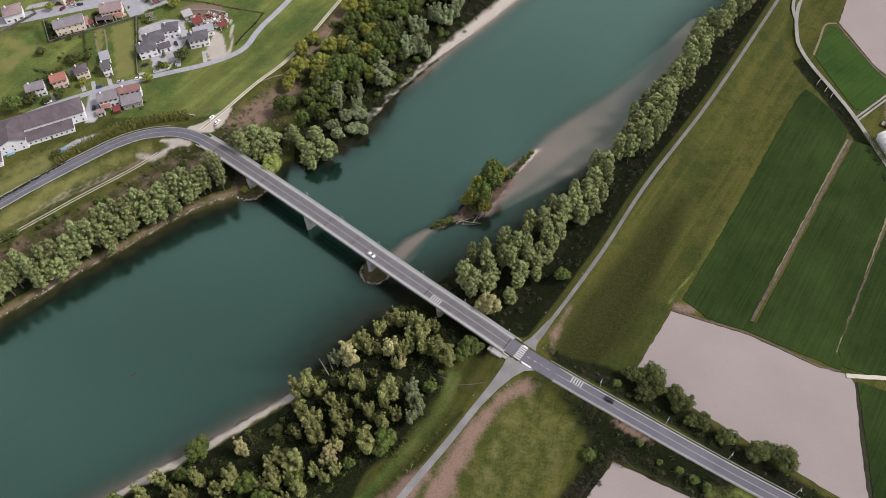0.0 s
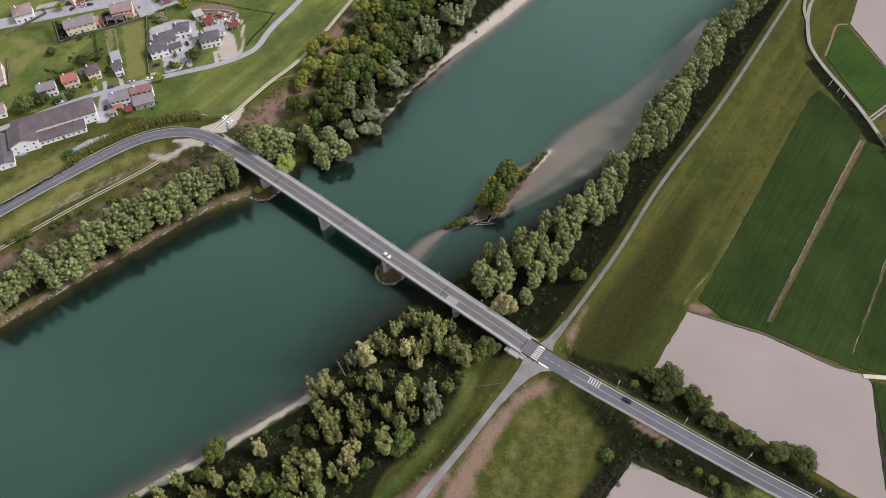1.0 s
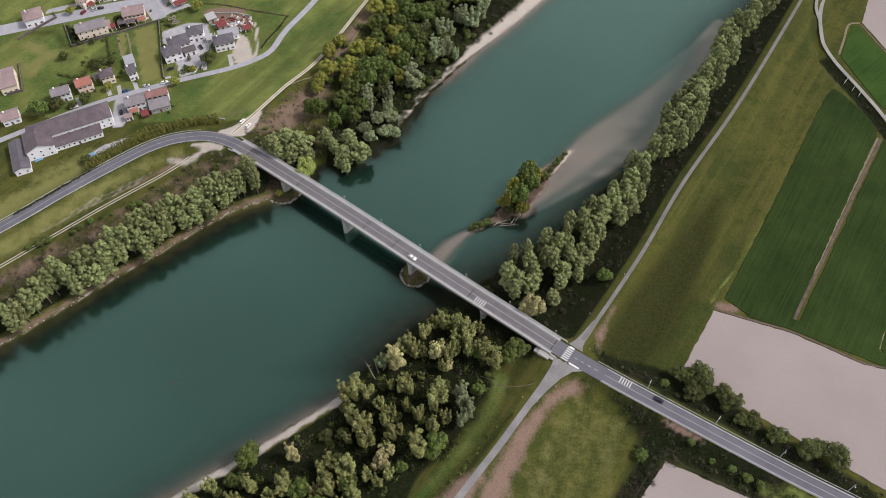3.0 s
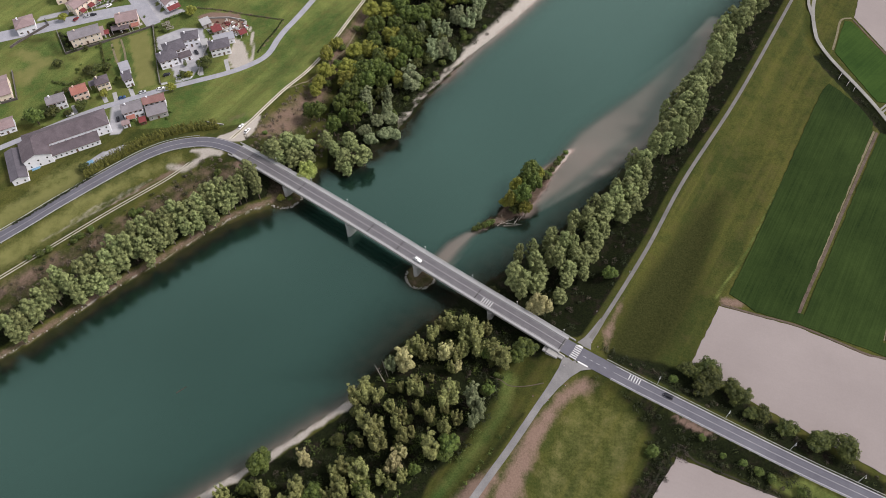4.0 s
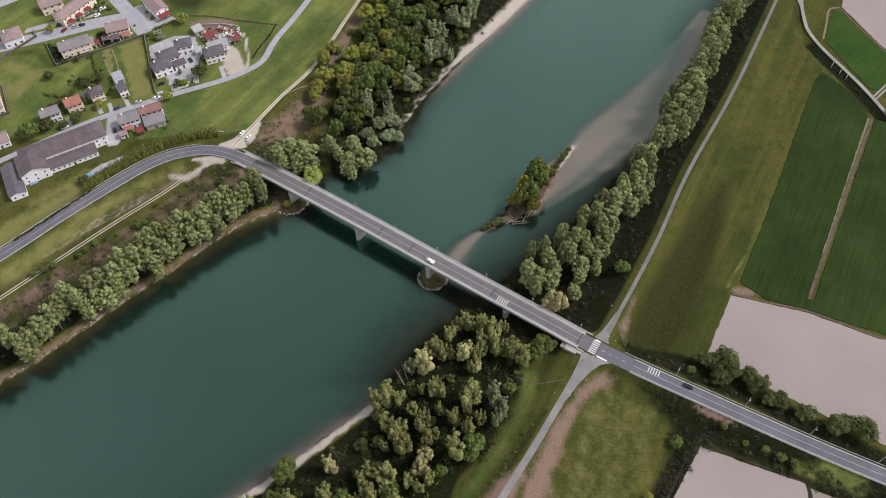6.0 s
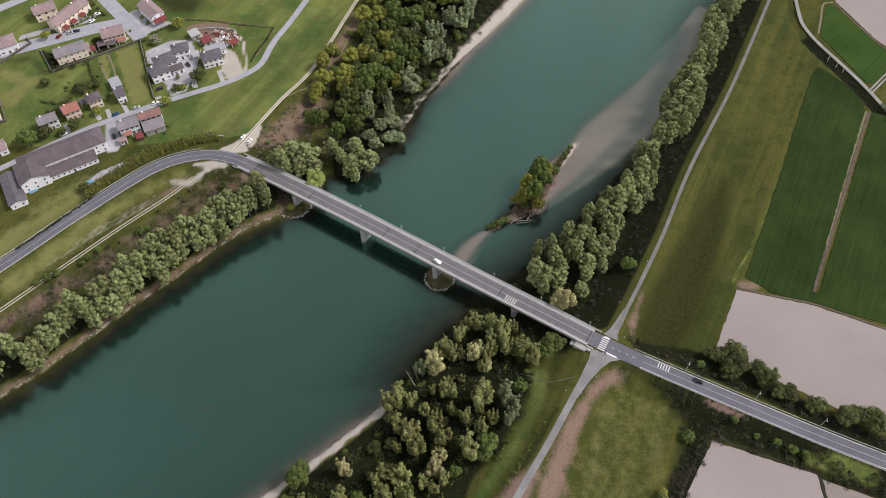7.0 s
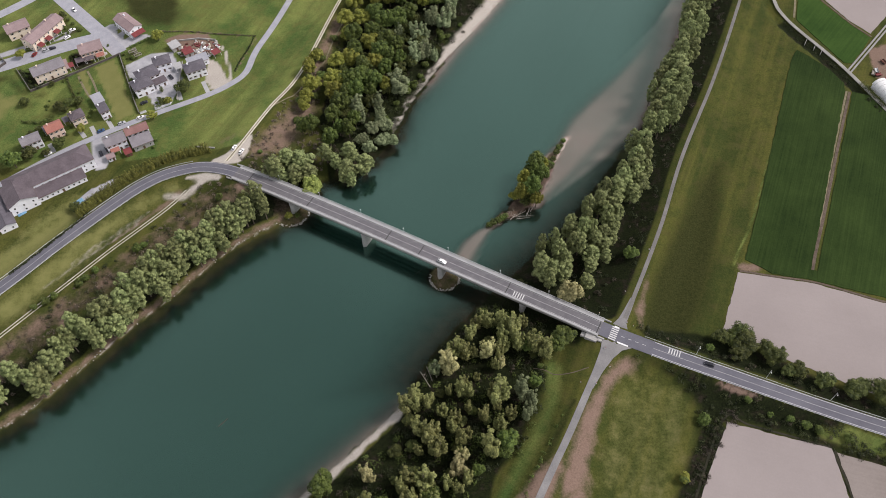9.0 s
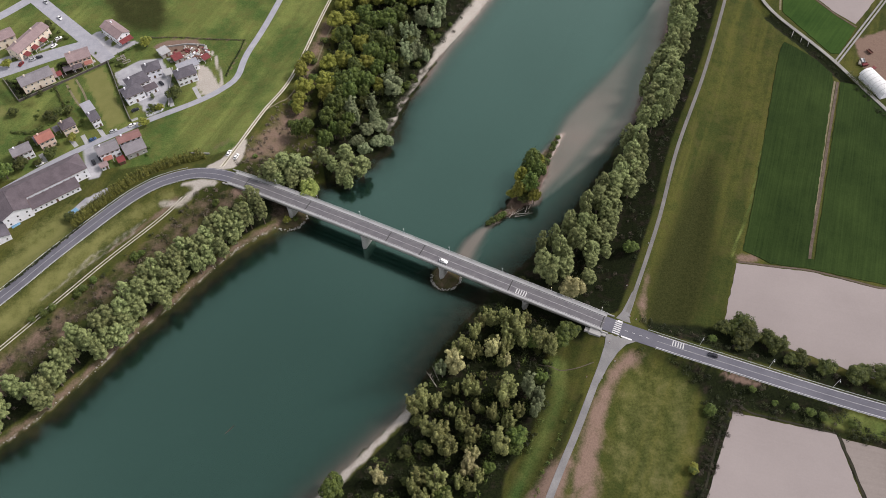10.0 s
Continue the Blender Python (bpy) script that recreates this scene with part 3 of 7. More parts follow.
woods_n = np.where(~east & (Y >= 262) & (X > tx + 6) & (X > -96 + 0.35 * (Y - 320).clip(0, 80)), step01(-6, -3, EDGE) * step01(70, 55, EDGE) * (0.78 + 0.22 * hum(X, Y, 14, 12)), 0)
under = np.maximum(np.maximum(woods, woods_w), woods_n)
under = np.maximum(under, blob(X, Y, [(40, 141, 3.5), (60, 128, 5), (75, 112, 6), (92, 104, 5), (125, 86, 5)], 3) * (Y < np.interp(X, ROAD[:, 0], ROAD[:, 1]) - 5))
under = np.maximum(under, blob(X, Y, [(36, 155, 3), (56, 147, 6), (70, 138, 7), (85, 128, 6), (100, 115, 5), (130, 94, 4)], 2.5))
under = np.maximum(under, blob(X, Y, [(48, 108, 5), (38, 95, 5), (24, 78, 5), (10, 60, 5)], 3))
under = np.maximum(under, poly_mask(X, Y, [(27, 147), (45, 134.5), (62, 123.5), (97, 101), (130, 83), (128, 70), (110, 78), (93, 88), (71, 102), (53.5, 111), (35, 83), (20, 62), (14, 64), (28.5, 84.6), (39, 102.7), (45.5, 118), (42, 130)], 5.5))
under = np.maximum(under, blob(X, Y, [(92.8, 89.5, 0.8), (89.8, 74, 0.8), (84, 40, 0.8)], 1.0))
dE, _ = near(X, Y, LANE_E)
under = np.maximum(under, np.where((X < np.interp(Y, LANE_E[::-1, 1], LANE_E[::-1, 0])), np.clip((4.5 - np.abs(dE - 4.5)) / 2, 0, 1) * step01(350, 342, Y), 0))
bare = blob(X, Y, [(-12, 96, 4), (-29, 76, 6)], 5) * 0.7
bare = np.maximum(bare, blob(X, Y, [(33.5, 158.5, 1.5), (35.5, 165.5, 2.2), (40, 174, 1.4), (46, 184, 0.6)], 2) * 0.72)
bare = np.maximum(bare, poly_mask(X, Y, [(11.5, 141), (22, 146), (30, 142.4), (18, 137.5), (9.5, 131), (-2, 113.4), (-11, 95), (-24, 90), (-22, 97), (-8.5, 119)], 3.0) * 0.8)
bare = np.maximum(bare, poly_mask(X, Y, [(12, 138), (34, 141), (46, 128), (42, 112), (30, 92), (14, 70), (-20, 95)], 6) * 0.17)
bare = np.maximum(bare, blob(X, Y, [(-148, 273, 3), (-163, 268, 4), (-176, 258, 4.5), (-198, 242, 4.0), (-250, 201, 3)], 4) * 0.45)
bare = np.maximum(bare, blob(X, Y, [(-21, 104, 4), (-32, 95, 6), (-47, 82, 6)], 3) * 0.75)
bare = np.maximum(bare, blob(X, Y, [(93, 181.5, 2.6), (99, 180, 2.4)], 1.6) * 0.8)
bare = np.maximum(bare, blob(X, Y, [(-130, 302, 6), (-117, 311, 10), (-104, 327, 8), (-97, 345, 5), (-88, 372, 5), (-74, 398, 4)], 5) * 0.66)
bare = np.maximum(bare, blob(X, Y, [(-170, 279.5, 3), (-183, 271, 2), (-205, 256, 1.5)], 2) * 0.62)
bare = np.maximum(bare, blob(X, Y, [(-224, 226, 4), (-238, 214, 4), (-262, 196, 5)], 4) * 0.56)
bare = np.maximum(bare, np.where(~east & (Y < 280) & (X < -128), step01(17, 23, EDGE) * np.clip((dts - 2.5) / 3, 0, 1) * step01(44, 36, EDGE) * (0.36 + 0.16 * hum(X, Y, 9, 16)), 0))
bare = np.maximum(bare, np.where(~east & (Y < 262), np.clip(1.15 - np.abs(EDGE - 2.2) / 3.0, 0, 1) * 0.62, 0))
bare = np.maximum(bare, np.where((EDGE <= 0) & (Z > 0.05) & (X > -30), 0.5, 0))
for cx, cy, r in ISLETS:
    under = np.maximum(under, np.clip((r + 2 - np.hypot(X - cx, Y - cy)) / 2, 0, 1) * 0.4)
    bare = np.maximum(bare, np.clip((r + 2 - np.hypot(X - cx, Y - cy)) / 2, 0, 1) * 0.42)
under = np.maximum(under, blob(X, Y, [(-14, 234.5, 3), (2, 243, 7), (13, 256, 7), (22, 266, 3)], 2))
bare = np.maximum(bare, poly_mask(X, Y, [(222, 290), (229, 312), (252, 316), (262, 290), (250, 255), (226, 256)], 2))
bare = np.maximum(bare, poly_mask(X, Y, [(-181, 407), (-172, 410.5), (-155, 407.5), (-148, 394), (-155, 386), (-167, 388)], 1.5))
bare = np.maximum(bare, blob(X, Y, [(-152, 311, 1.5), (-143, 313, 2.2), (-134, 319, 2.0)], 3.5) * 0.5)
bare = np.maximum(bare, blob(X, Y, [(-125, 398.5, 0.5), (-132, 385, 0.5), (-139, 369, 0.5)], 0.7) * 0.9)
bare = np.maximum(bare, blob(X, Y, [(-181.9, 416, 0.4), (-158, 409.5, 0.4), (-125, 398.5, 0.4)], 0.6) * 0.9)
bare = np.maximum(bare, blob(X, Y, [(-133.6, 279.8, 3), (-140, 276, 3)], 2) * 0.8)
bare = np.maximum(bare, blob(X, Y, [(57, 125.8, 1.2), (66, 119.8, 1.5), (71, 116.5, 1.0)], 0.8) * 0.9)
sand = np.where(east & (Y < 152), np.clip(1.1 - np.abs(EDGE - 1.2 + 0.9 * hum(X, Y, 17, 6)) / 3.2, 0, 1) * step01(152, 144, Y), 0)
sand = np.maximum(sand, np.where(~east & (Y > 300), np.clip(1.2 - np.abs(EDGE - 2) / np.interp(Y, [300, 340, 360, 375, 420], [1.0, 1.3, 2.5, 5, 8]), 0, 1) * np.interp(Y, [300, 350, 368], [0.5, 0.6, 1.0]), 0))
sand = np.maximum(sand, np.where(~east & (Y > 296) & (Y < 372), np.clip(1.0 - np.abs(EDGE - 3.5 - 1.5 * hum(X, Y, 19, 14)) / 3.0, 0, 1) * (0.45 + 0.3 * hum(X, Y, 8, 15)), 0))
sand = np.maximum(sand, np.where(~east & (Y < 255), np.clip(1.0 - np.abs(EDGE - 0.6) / 1.2, 0, 1) * 0.62, 0))
di, ri = near(X, Y, ISLAND)
sand = np.maximum(sand, blob(X, Y, [(26, 267, 0.6), (31, 274, 1.2), (36, 281.5, 1.5)], 1) + blob(X, Y, [(-7, 238, 1.2)], 1))
sand = np.maximum(sand, blob(X, Y, [(-150, 295.5, 3.5), (-142, 297, 5), (-138, 303, 4.2), (-133, 311, 1.8)], 1.2) + blob(X, Y, [(-166, 288.0, 0.8), (-157, 287, 2.0), (-150, 284.5, 1.8)], 1.5) + blob(X, Y, [(-158, 284.5, 1.4), (-165, 280.5, 1.0)], 1.2))
lawn = np.where(~east & (Y > np.interp(X, [-400, -253, -201, -174, -147, -101, -75, 0], [120, 239, 280, 293, 292, 345, 400, 560])) & (X < tx), 1.0, 0) * np.where(Y > 312 - 0.1 * (X + 200), 0.95, 0.3)
lawn = np.maximum(lawn, blob(X, Y, [(88.6, 183, 0.6), (110, 207.5, 0.6), (131, 237.5, 0.6), (160, 278, 0.6), (180, 308, 0.6)], 0.8))
lawn = np.maximum(lawn, blob(X, Y, [(-10, 148, 4), (-14, 134, 2.5), (-27, 117, 2.5), (-42, 100, 2.5), (-80, 58, 3)], 4) * 0.95)
lawn = np.maximum(lawn, blob(X, Y, [(92, 97, 2.5), (101, 93.5, 4.0), (112, 87, 3.5)], 2))
under = np.clip(under - blob(X, Y, [(92, 97, 2.5), (101, 93.5, 4.0), (112, 87, 3.5)], 2), 0, 1)
lawn = np.where(blob(X, Y, [(-232, 268, 12), (-214, 288, 6)], 4) > 0.5, 0.45, lawn)
paved = poly_mask(X, Y, [(-203.2, 387.8), (-188.6, 395.9), (-175.5, 395.3), (-169.5, 368.9), (-176.2, 349.3), (-184, 346.6), (-188.6, 359.2), (-197.4, 363.7), (-199.8, 376.2)], 0.8)
paved = np.maximum(paved, poly_mask(X, Y, [(-217.3, 426), (-208.3, 401.7), (-191, 410.6), (-194.7, 415.7), (-203.7, 413.6), (-209.9, 425)], 0.8))
paved = np.maximum(paved, poly_mask(X, Y, [(-218.6, 332.9), (-214.2, 334.8), (-207.7, 315.6), (-208.9, 307.8), (-214.6, 307.1), (-217.4, 317.9)], 1.0))
paved = np.maximum(paved, poly_mask(X, Y, [(-224.4, 286.3), (-217, 294), (-204.4, 299.6), (-202.9, 296.5), (-215.4, 289.8), (-222.1, 284.6)], 0.6))
paved = np.maximum(paved, poly_mask(X, Y, [(-282, 409), (-240, 421), (-236, 428), (-280, 414)], 1))
sand = np.maximum(sand, poly_mask(X, Y, [(-154, 384.5), (-149, 379.8), (-142.6, 360.1), (-150.8, 354.9), (-156.7, 365.9)], 1.2))
sand = np.maximum(sand, blob(X, Y, [(-147.2, 394.8, 0.9), (-144.3, 387.9, 0.9), (-142.7, 374.8, 0.9), (-142.4, 362.5, 0.9)], 0.7))
sand = np.maximum(sand, blob(X, Y, [(-177, 279.5, 1.8), (-169, 277, 2.0), (-162, 282, 1.5)], 2.5) * 0.9)
for row in ([(-190, 267.5), (-212, 255.5), (-222, 247.5)], [(-192, 264), (-214, 251), (-235, 236)], [(-186, 272), (-200, 263.5)]):
    sand = np.maximum(sand, blob(X, Y, [(*q, 0.5) for q in row], 1.7) * 0.74)
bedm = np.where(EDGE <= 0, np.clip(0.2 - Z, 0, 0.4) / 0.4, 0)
paved = np.maximum(paved, poly_mask(X, Y, [(-218.3, 426.7), (-211.6, 429.4), (-200, 412), (-190.6, 415), (-189.3, 411.5), (-196.6, 407), (-209.1, 403.8), (-214, 416.5)], 0.6))
for bed in ([(-210.5, 423), (-208.3, 423.5), (-206.2, 419.6), (-208.4, 418.8)], [(-205.6, 417.6), (-203.6, 417), (-201.8, 413.4), (-203.9, 412.2)]):
    paved = np.minimum(paved, 1 - poly_mask(X, Y, bed, 0.5))
yards = poly_mask(X, Y, [(-262.5, 395.6), (-242.9, 404), (-238.2, 391.9), (-236.7, 386.2), (-254.5, 378.2)], 0.7)
yards = np.maximum(yards, poly_mask(X, Y, [(-236.3, 404), (-230.8, 406), (-222.2, 397.1), (-220.1, 394.6), (-231.5, 389.3), (-235.9, 395)], 0.7))
yards = np.maximum(yards, poly_mask(X, Y, [(-246, 434), (-240.5, 438.3), (-231.3, 427), (-237.3, 422.3), (-244.5, 422.4)], 0.8) * 0.6)
yards = np.maximum(yards, poly_mask(X, Y, [(-205.4, 401), (-196.6, 399.2), (-194.6, 392.1), (-202.6, 389.8)], 0.8) * 0.7)
under = np.maximum(under, yards * 0.85)
under = np.clip(under, 0, 1)
bare = np.maximum(bare, yards * 0.35)
for row in ([(-156.8, 366), (-154.2, 359.1), (-152, 353.4)], [(-158.6, 365.2), (-156, 358.4), (-154, 352.8)]):
    sand = np.maximum(sand, blob(X, Y, [(*q, 0.4) for q in row], 0.5) * 0.9)
dry = poly_mask(X, Y, [(-220.6, 390.2), (-209.4, 395.2), (-195.5, 346), (-206.0, 342.8)], 0.6) * 0.85
dry = np.maximum(dry, poly_mask(X, Y, [(-231, 388), (-225.5, 390), (-219.5, 366), (-223, 364)], 0.5) * 0.8)
for row in ([(126, 177.5), (160, 226.5), (199.5, 281.5)], [(160, 161.5), (190, 209.5), (216, 250)]):
    dry = np.maximum(dry, blob(X, Y, [(*q, 0.6) for q in row], 1.3) * 0.75)
dry = np.maximum(dry, blob(X, Y, [(-244, 272, 5), (-232, 281, 6), (-222, 289, 4)], 5) * 0.66)
dry = np.maximum(dry, blob(X, Y, [(-290, 362, 5), (-277, 356, 7), (-268, 369, 6), (-283, 381, 4)], 5) * 0.8)
dry = np.maximum(dry, blob(X, Y, [(-270, 240, 10), (-240, 262, 10), (-222, 279, 7)], 6) * 0.74)
dry = np.maximum(dry, blob(X, Y, [(-172, 284, 4), (-195, 273, 5), (-215, 258, 7), (-250, 226, 8)], 6) * 0.66)
lush = blob(X, Y, [(46, 158, 12), (58, 174, 14), (74, 196, 12), (92, 224, 8), (106, 244, 3)], 9) * 0.95
lush = np.maximum(lush, blob(X, Y, [(28, 126, 4), (38, 112, 6), (24, 102, 4), (10, 84, 5)], 9) * 0.45)
lush = np.maximum(lush, blob(X, Y, [(-6, 130, 0.8), (-16, 118.2, 1.2), (-32.5, 98.4, 1.6), (-69, 55, 2)], 1.6))
lush = np.maximum(lush, blob(X, Y, [(120, 262, 3), (150, 305, 3)], 9) * 0.25)
dry = np.maximum(dry, poly_mask(X, Y, [(14, 137), (33, 140), (45, 128), (41, 112), (29, 92), (12, 70), (-12, 92)], 6) * 0.40)
dark_lawn = np.maximum(blob(X, Y, [(-284, 391, 3), (-269.5, 391, 4), (-261, 379, 4), (-250, 372, 3)], 4), blob(X, Y, [(-243, 353, 4), (-236, 366, 4), (-222, 356, 2)], 4))
dark_crop = poly_mask(X, Y, [(-215, 470), (-204, 434), (-190, 420), (-176, 418), (-168, 430), (-172, 470)], 7) * 0.72
db, rb = bar_span(X, Y)
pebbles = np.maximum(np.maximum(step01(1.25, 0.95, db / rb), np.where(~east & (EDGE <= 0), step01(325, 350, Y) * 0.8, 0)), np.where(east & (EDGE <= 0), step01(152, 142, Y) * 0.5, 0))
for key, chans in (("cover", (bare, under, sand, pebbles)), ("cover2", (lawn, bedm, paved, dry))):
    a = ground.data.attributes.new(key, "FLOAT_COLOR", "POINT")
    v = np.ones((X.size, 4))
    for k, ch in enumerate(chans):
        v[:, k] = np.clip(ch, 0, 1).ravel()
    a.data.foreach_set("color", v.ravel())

a = ground.data.attributes.new("crop", "FLOAT", "POINT")
a.data.foreach_set("value", np.maximum(np.maximum(dark_crop, lush), dark_lawn * 0.58).ravel())


def trail(name, label, pts, half, material, lift=0.05, cat="path"):
    """A narrow strip draped over the ground."""
    ln = smooth(pts, 1.2)
    ln = np.c_[ln, [land_at(x, y) for x, y in ln]]
    return tagged(new(name, ribbon(name, ln, -half, half, -0.25, lift, material)), label, cat, kind="structure")


# ---- water ----
def water_material():
    m, nt, bs = nodes_of("river_water")
    at = nt.nodes.new("ShaderNodeAttribute")
    at.attribute_name = "depth"
    n = noise_node(nt, 0.012, 3)
    r = ramp_node(nt, n.outputs[0], [(0.35, (0.0056, 0.0180, 0.0136)), (0.65, (0.0070, 0.0220, 0.0172))])
    nt.links.new(r.outputs[0], bs.inputs["Base Color"])
    bs.inputs["Roughness"].default_value = 0.15
    bs.inputs["IOR"].default_value = 2.5
    bs.inputs["Specular Tint"].default_value = (0.60, 1.0, 0.83, 1)
    rip = noise_node(nt, 0.9, 3, 0.6)
    bump_node(nt, bs, rip.outputs[0], 0.12, 0.05)
    clear = nt.nodes.new("ShaderNodeBsdfTransparent")
    clear.inputs[0].default_value = (0.88, 0.92, 0.90, 1)
    wob = noise_node(nt, 0.03, 3)
    d = math_node(nt, "MULTIPLY", at.outputs["Fac"], math_node(nt, "ADD", math_node(nt, "MULTIPLY", wob.outputs[0], 0.4), 0.8))
    f = math_node(nt, "SUBTRACT", 1.0, math_node(nt, "EXPONENT", math_node(nt, "MULTIPLY", d, -0.9)), True)
    f = math_node(nt, "ADD", math_node(nt, "MULTIPLY", f, 0.86), 0.14)
    mx = nt.nodes.new("ShaderNodeMixShader")
    nt.links.new(f, mx.inputs[0])
    nt.links.new(clear.outputs[0], mx.inputs[1])
    nt.links.new(bs.outputs[0], mx.inputs[2])
    nt.links.new(mx.outputs[0], nt.nodes["Material Output"].inputs[0])
    return m


WX, WY = spread(-700, -330, 250, 600, 2.5), spread(-300, 60, 480, 800, 2.5)
XW, YW = np.meshgrid(WX, WY)
ZW, _ = land(XW, YW)
water = new("river_water", grid_mesh("river_water", WX, WY, np.zeros(XW.shape), water_material()))
tagged(water, "calm blue-green river water with a shallow bar", "river", kind="structure")
a = water.data.attributes.new("depth", "FLOAT", "POINT")
a.data.foreach_set("value", np.clip(-ZW, 0, 6).ravel())


# ---- fields ----
def field_material(name, dark, light, angle, rows, strength):
    m, nt, bs = nodes_of(name)
    tc = nt.nodes.new("ShaderNodeTexCoord")
    mp = nt.nodes.new("ShaderNodeMapping")
    mp.inputs["Rotation"].default_value = (0, 0, radians(angle))
    nt.links.new(tc.outputs["Object"], mp.inputs[0])
    st = nt.nodes.new("ShaderNodeMapping")
    st.inputs["Scale"].default_value = (0.02, 1.0, 1)
    nt.links.new(mp.outputs[0], st.inputs[0])
    streak = noise_node(nt, rows, 3, 0.6, st.outputs[0])
    big, fine = noise_node(nt, 0.035, 4), noise_node(nt, 1.2, 4, 0.7)
    f = math_node(nt, "ADD", math_node(nt, "MULTIPLY", big.outputs[0], 0.45), math_node(nt, "MULTIPLY", fine.outputs[0], 0.25))
    f = math_node(nt, "ADD", f, math_node(nt, "MULTIPLY", streak.outputs[0], strength))
    h = 0.35 + strength / 2
    r = ramp_node(nt, f, [(h - 0.14, dark), (h + 0.14, light)])
    nt.links.new(r.outputs[0], bs.inputs["Base Color"])
    bs.inputs["Roughness"].default_value = 1.0
    bs.inputs["Specular IOR Level"].default_value = 0.1
    bump_node(nt, bs, fine.outputs[0], 0.4, 0.12)
    return m


M_PALE = field_material("pale_tilled_soil", (0.258, 0.224, 0.218), (0.305, 0.266, 0.258), 27, 0.8, 0.08)
M_CROP = field_material("young_green_crop", (0.011, 0.0225, 0.0057), (0.033, 0.0555, 0.0135), -55, 1.3, 0.36)
# brighter copy of the crop colour: the far field's view-angle brightness is painted in
M_CROP_N = field_material("bright_green_crop", (0.018, 0.044, 0.0085), (0.042, 0.080, 0.0165), -40, 1.0, 0.25)


def field(name, label, poly, material, rise):
    """A plot with a soft, slightly uneven edge and a thin body."""
    ring = []
    for (x0, y0), (x1, y1) in zip(poly, poly[1:] + poly[:1]):
        n = max(1, int(math.hypot(x1 - x0, y1 - y0) / 2.5))
        for k in range(n):
            t = k / n
            j = 0.25 if 0 < k else 0.1
            ring.append((x0 + (x1 - x0) * t + random.uniform(-j, j), y0 + (y1 - y0) * t + random.uniform(-j, j)))
    bm = bmesh.new()
    f = bm.faces.new([bm.verts.new((x, y, FIELD_Z + rise)) for x, y in ring])
    f.normal_update()
    if f.normal.z < 0:
        f.normal_flip()
    g = bmesh.ops.extrude_face_region(bm, geom=[f])
    bmesh.ops.translate(bm, verts=[v for v in g["geom"] if isinstance(v, bmesh.types.BMVert)], vec=(0, 0, -rise - 0.3))
    bmesh.ops.triangulate(bm, faces=bm.faces[:])
    bmesh.ops.recalc_face_normals(bm, faces=bm.faces[:])
    me = bpy.data.meshes.new(name)
    bm.to_mesh(me)
    bm.free()
    me.materials.append(material)
    return tagged(new(name, me), label, "field", kind="structure")


M_PALE2 = field_material("grey_brown_tilled_soil", (0.20, 0.17, 0.155), (0.27, 0.235, 0.22), 27, 0.8, 0.2)
field("tilled_field", "bare grey-brown tilled field with old stubble", PALE_C, M_PALE2, 0.04)
for poly in (PALE_A, PALE_B, PALE_N):
    field("tilled_field", "bare pale grey-brown tilled field", poly, M_PALE, 0.04)
field("crop_field", "bright green field of young crops beside the lane", GREEN_N, M_CROP_N, 0.18)
for poly in (GREEN_A, GREEN_B, GREEN_C, GREEN_D):
    field("crop_field", "dark green field of young crops in faint rows", poly, M_CROP, 0.18)


field("crop_field", "dark green headland of young crops", HEADLAND, M_CROP, 0.13)


# ---- roads ----
road = new("road", ribbon("road", np.r_[ROAD_W], -3.6, 3.6, -0.35, 0.0, M_ASPHALT))
tagged(road, "grey two-lane asphalt road curving to the bridge", "road", kind="structure")
road_e = new("road", ribbon("road", ROAD_E, -3.6, 3.6, -0.35, 0.0, M_ASPHALT))
tagged(road_e, "grey two-lane asphalt road on a low embankment", "road", kind="structure")


def lines(parent, line, s0, s1, paint):
    for off in (-3.15, 3.05):
        part("edge_line", ribbon("edge_line", along(line, s0, s1, 3), off, off + 0.16, -0.01, 0.006, paint), parent)
    part("centre_line", ribbon("centre_line", along(line, s0, s1, 3), -0.07, 0.07, -0.01, 0.006, M_WORNPAINT), parent)


LW = float(np.sum(np.linalg.norm(np.diff(ROAD_W[:, :2], axis=0), axis=1)))
LE = float(np.sum(np.linalg.norm(np.diff(ROAD_E[:, :2], axis=0), axis=1)))
lines(road, ROAD_W, 60, LW, M_WORNPAINT)
lines(road_e, ROAD_E, 24, LE - 100, M_PAINT)


def lane(name, label, line, half, material, lift=0.03, cat="road"):
    return tagged(new(name, ribbon(name, line, -half, half, -0.3, lift, material)), label, cat, kind="structure")


far_off = near(LEVEE_E[:, 0], LEVEE_E[:, 1], ROAD)[0] > 3.9
lane("levee_road", "narrow worn light-grey asphalt road on the levee", LEVEE_E[far_off & (LEVEE_E[:, 1] < 157)], 1.45, M_PATH)
lane("levee_road", "narrow worn light-grey asphalt road on the levee", LEVEE_E[far_off & (LEVEE_E[:, 1] > 157)], 0.9, M_LEVEE)
lane("gravel_track", "dusty middle of a gravel track along the levee", TRACK_N, 0.95, M_TRAIL, 0.0, "track")
for off in (-1.0, 0.3):
    tagged(new("gravel_track", ribbon("gravel_track", TRACK_N, off, off + 0.7, -0.3, 0.03, M_GRAVEL)), "pale gravel wheel rut along the levee", "track", kind="structure")
trail("forest_track", "thin grey track along the edge of the wood", [(-119.1, 332.7), (-111.2, 337.4), (-105.5, 341.1), (-93.5, 357.1), (-87.4, 365.4), (-79.4, 384.2), (-71.8, 399.5)], 0.55, M_TRAIL, 0.06, "track")
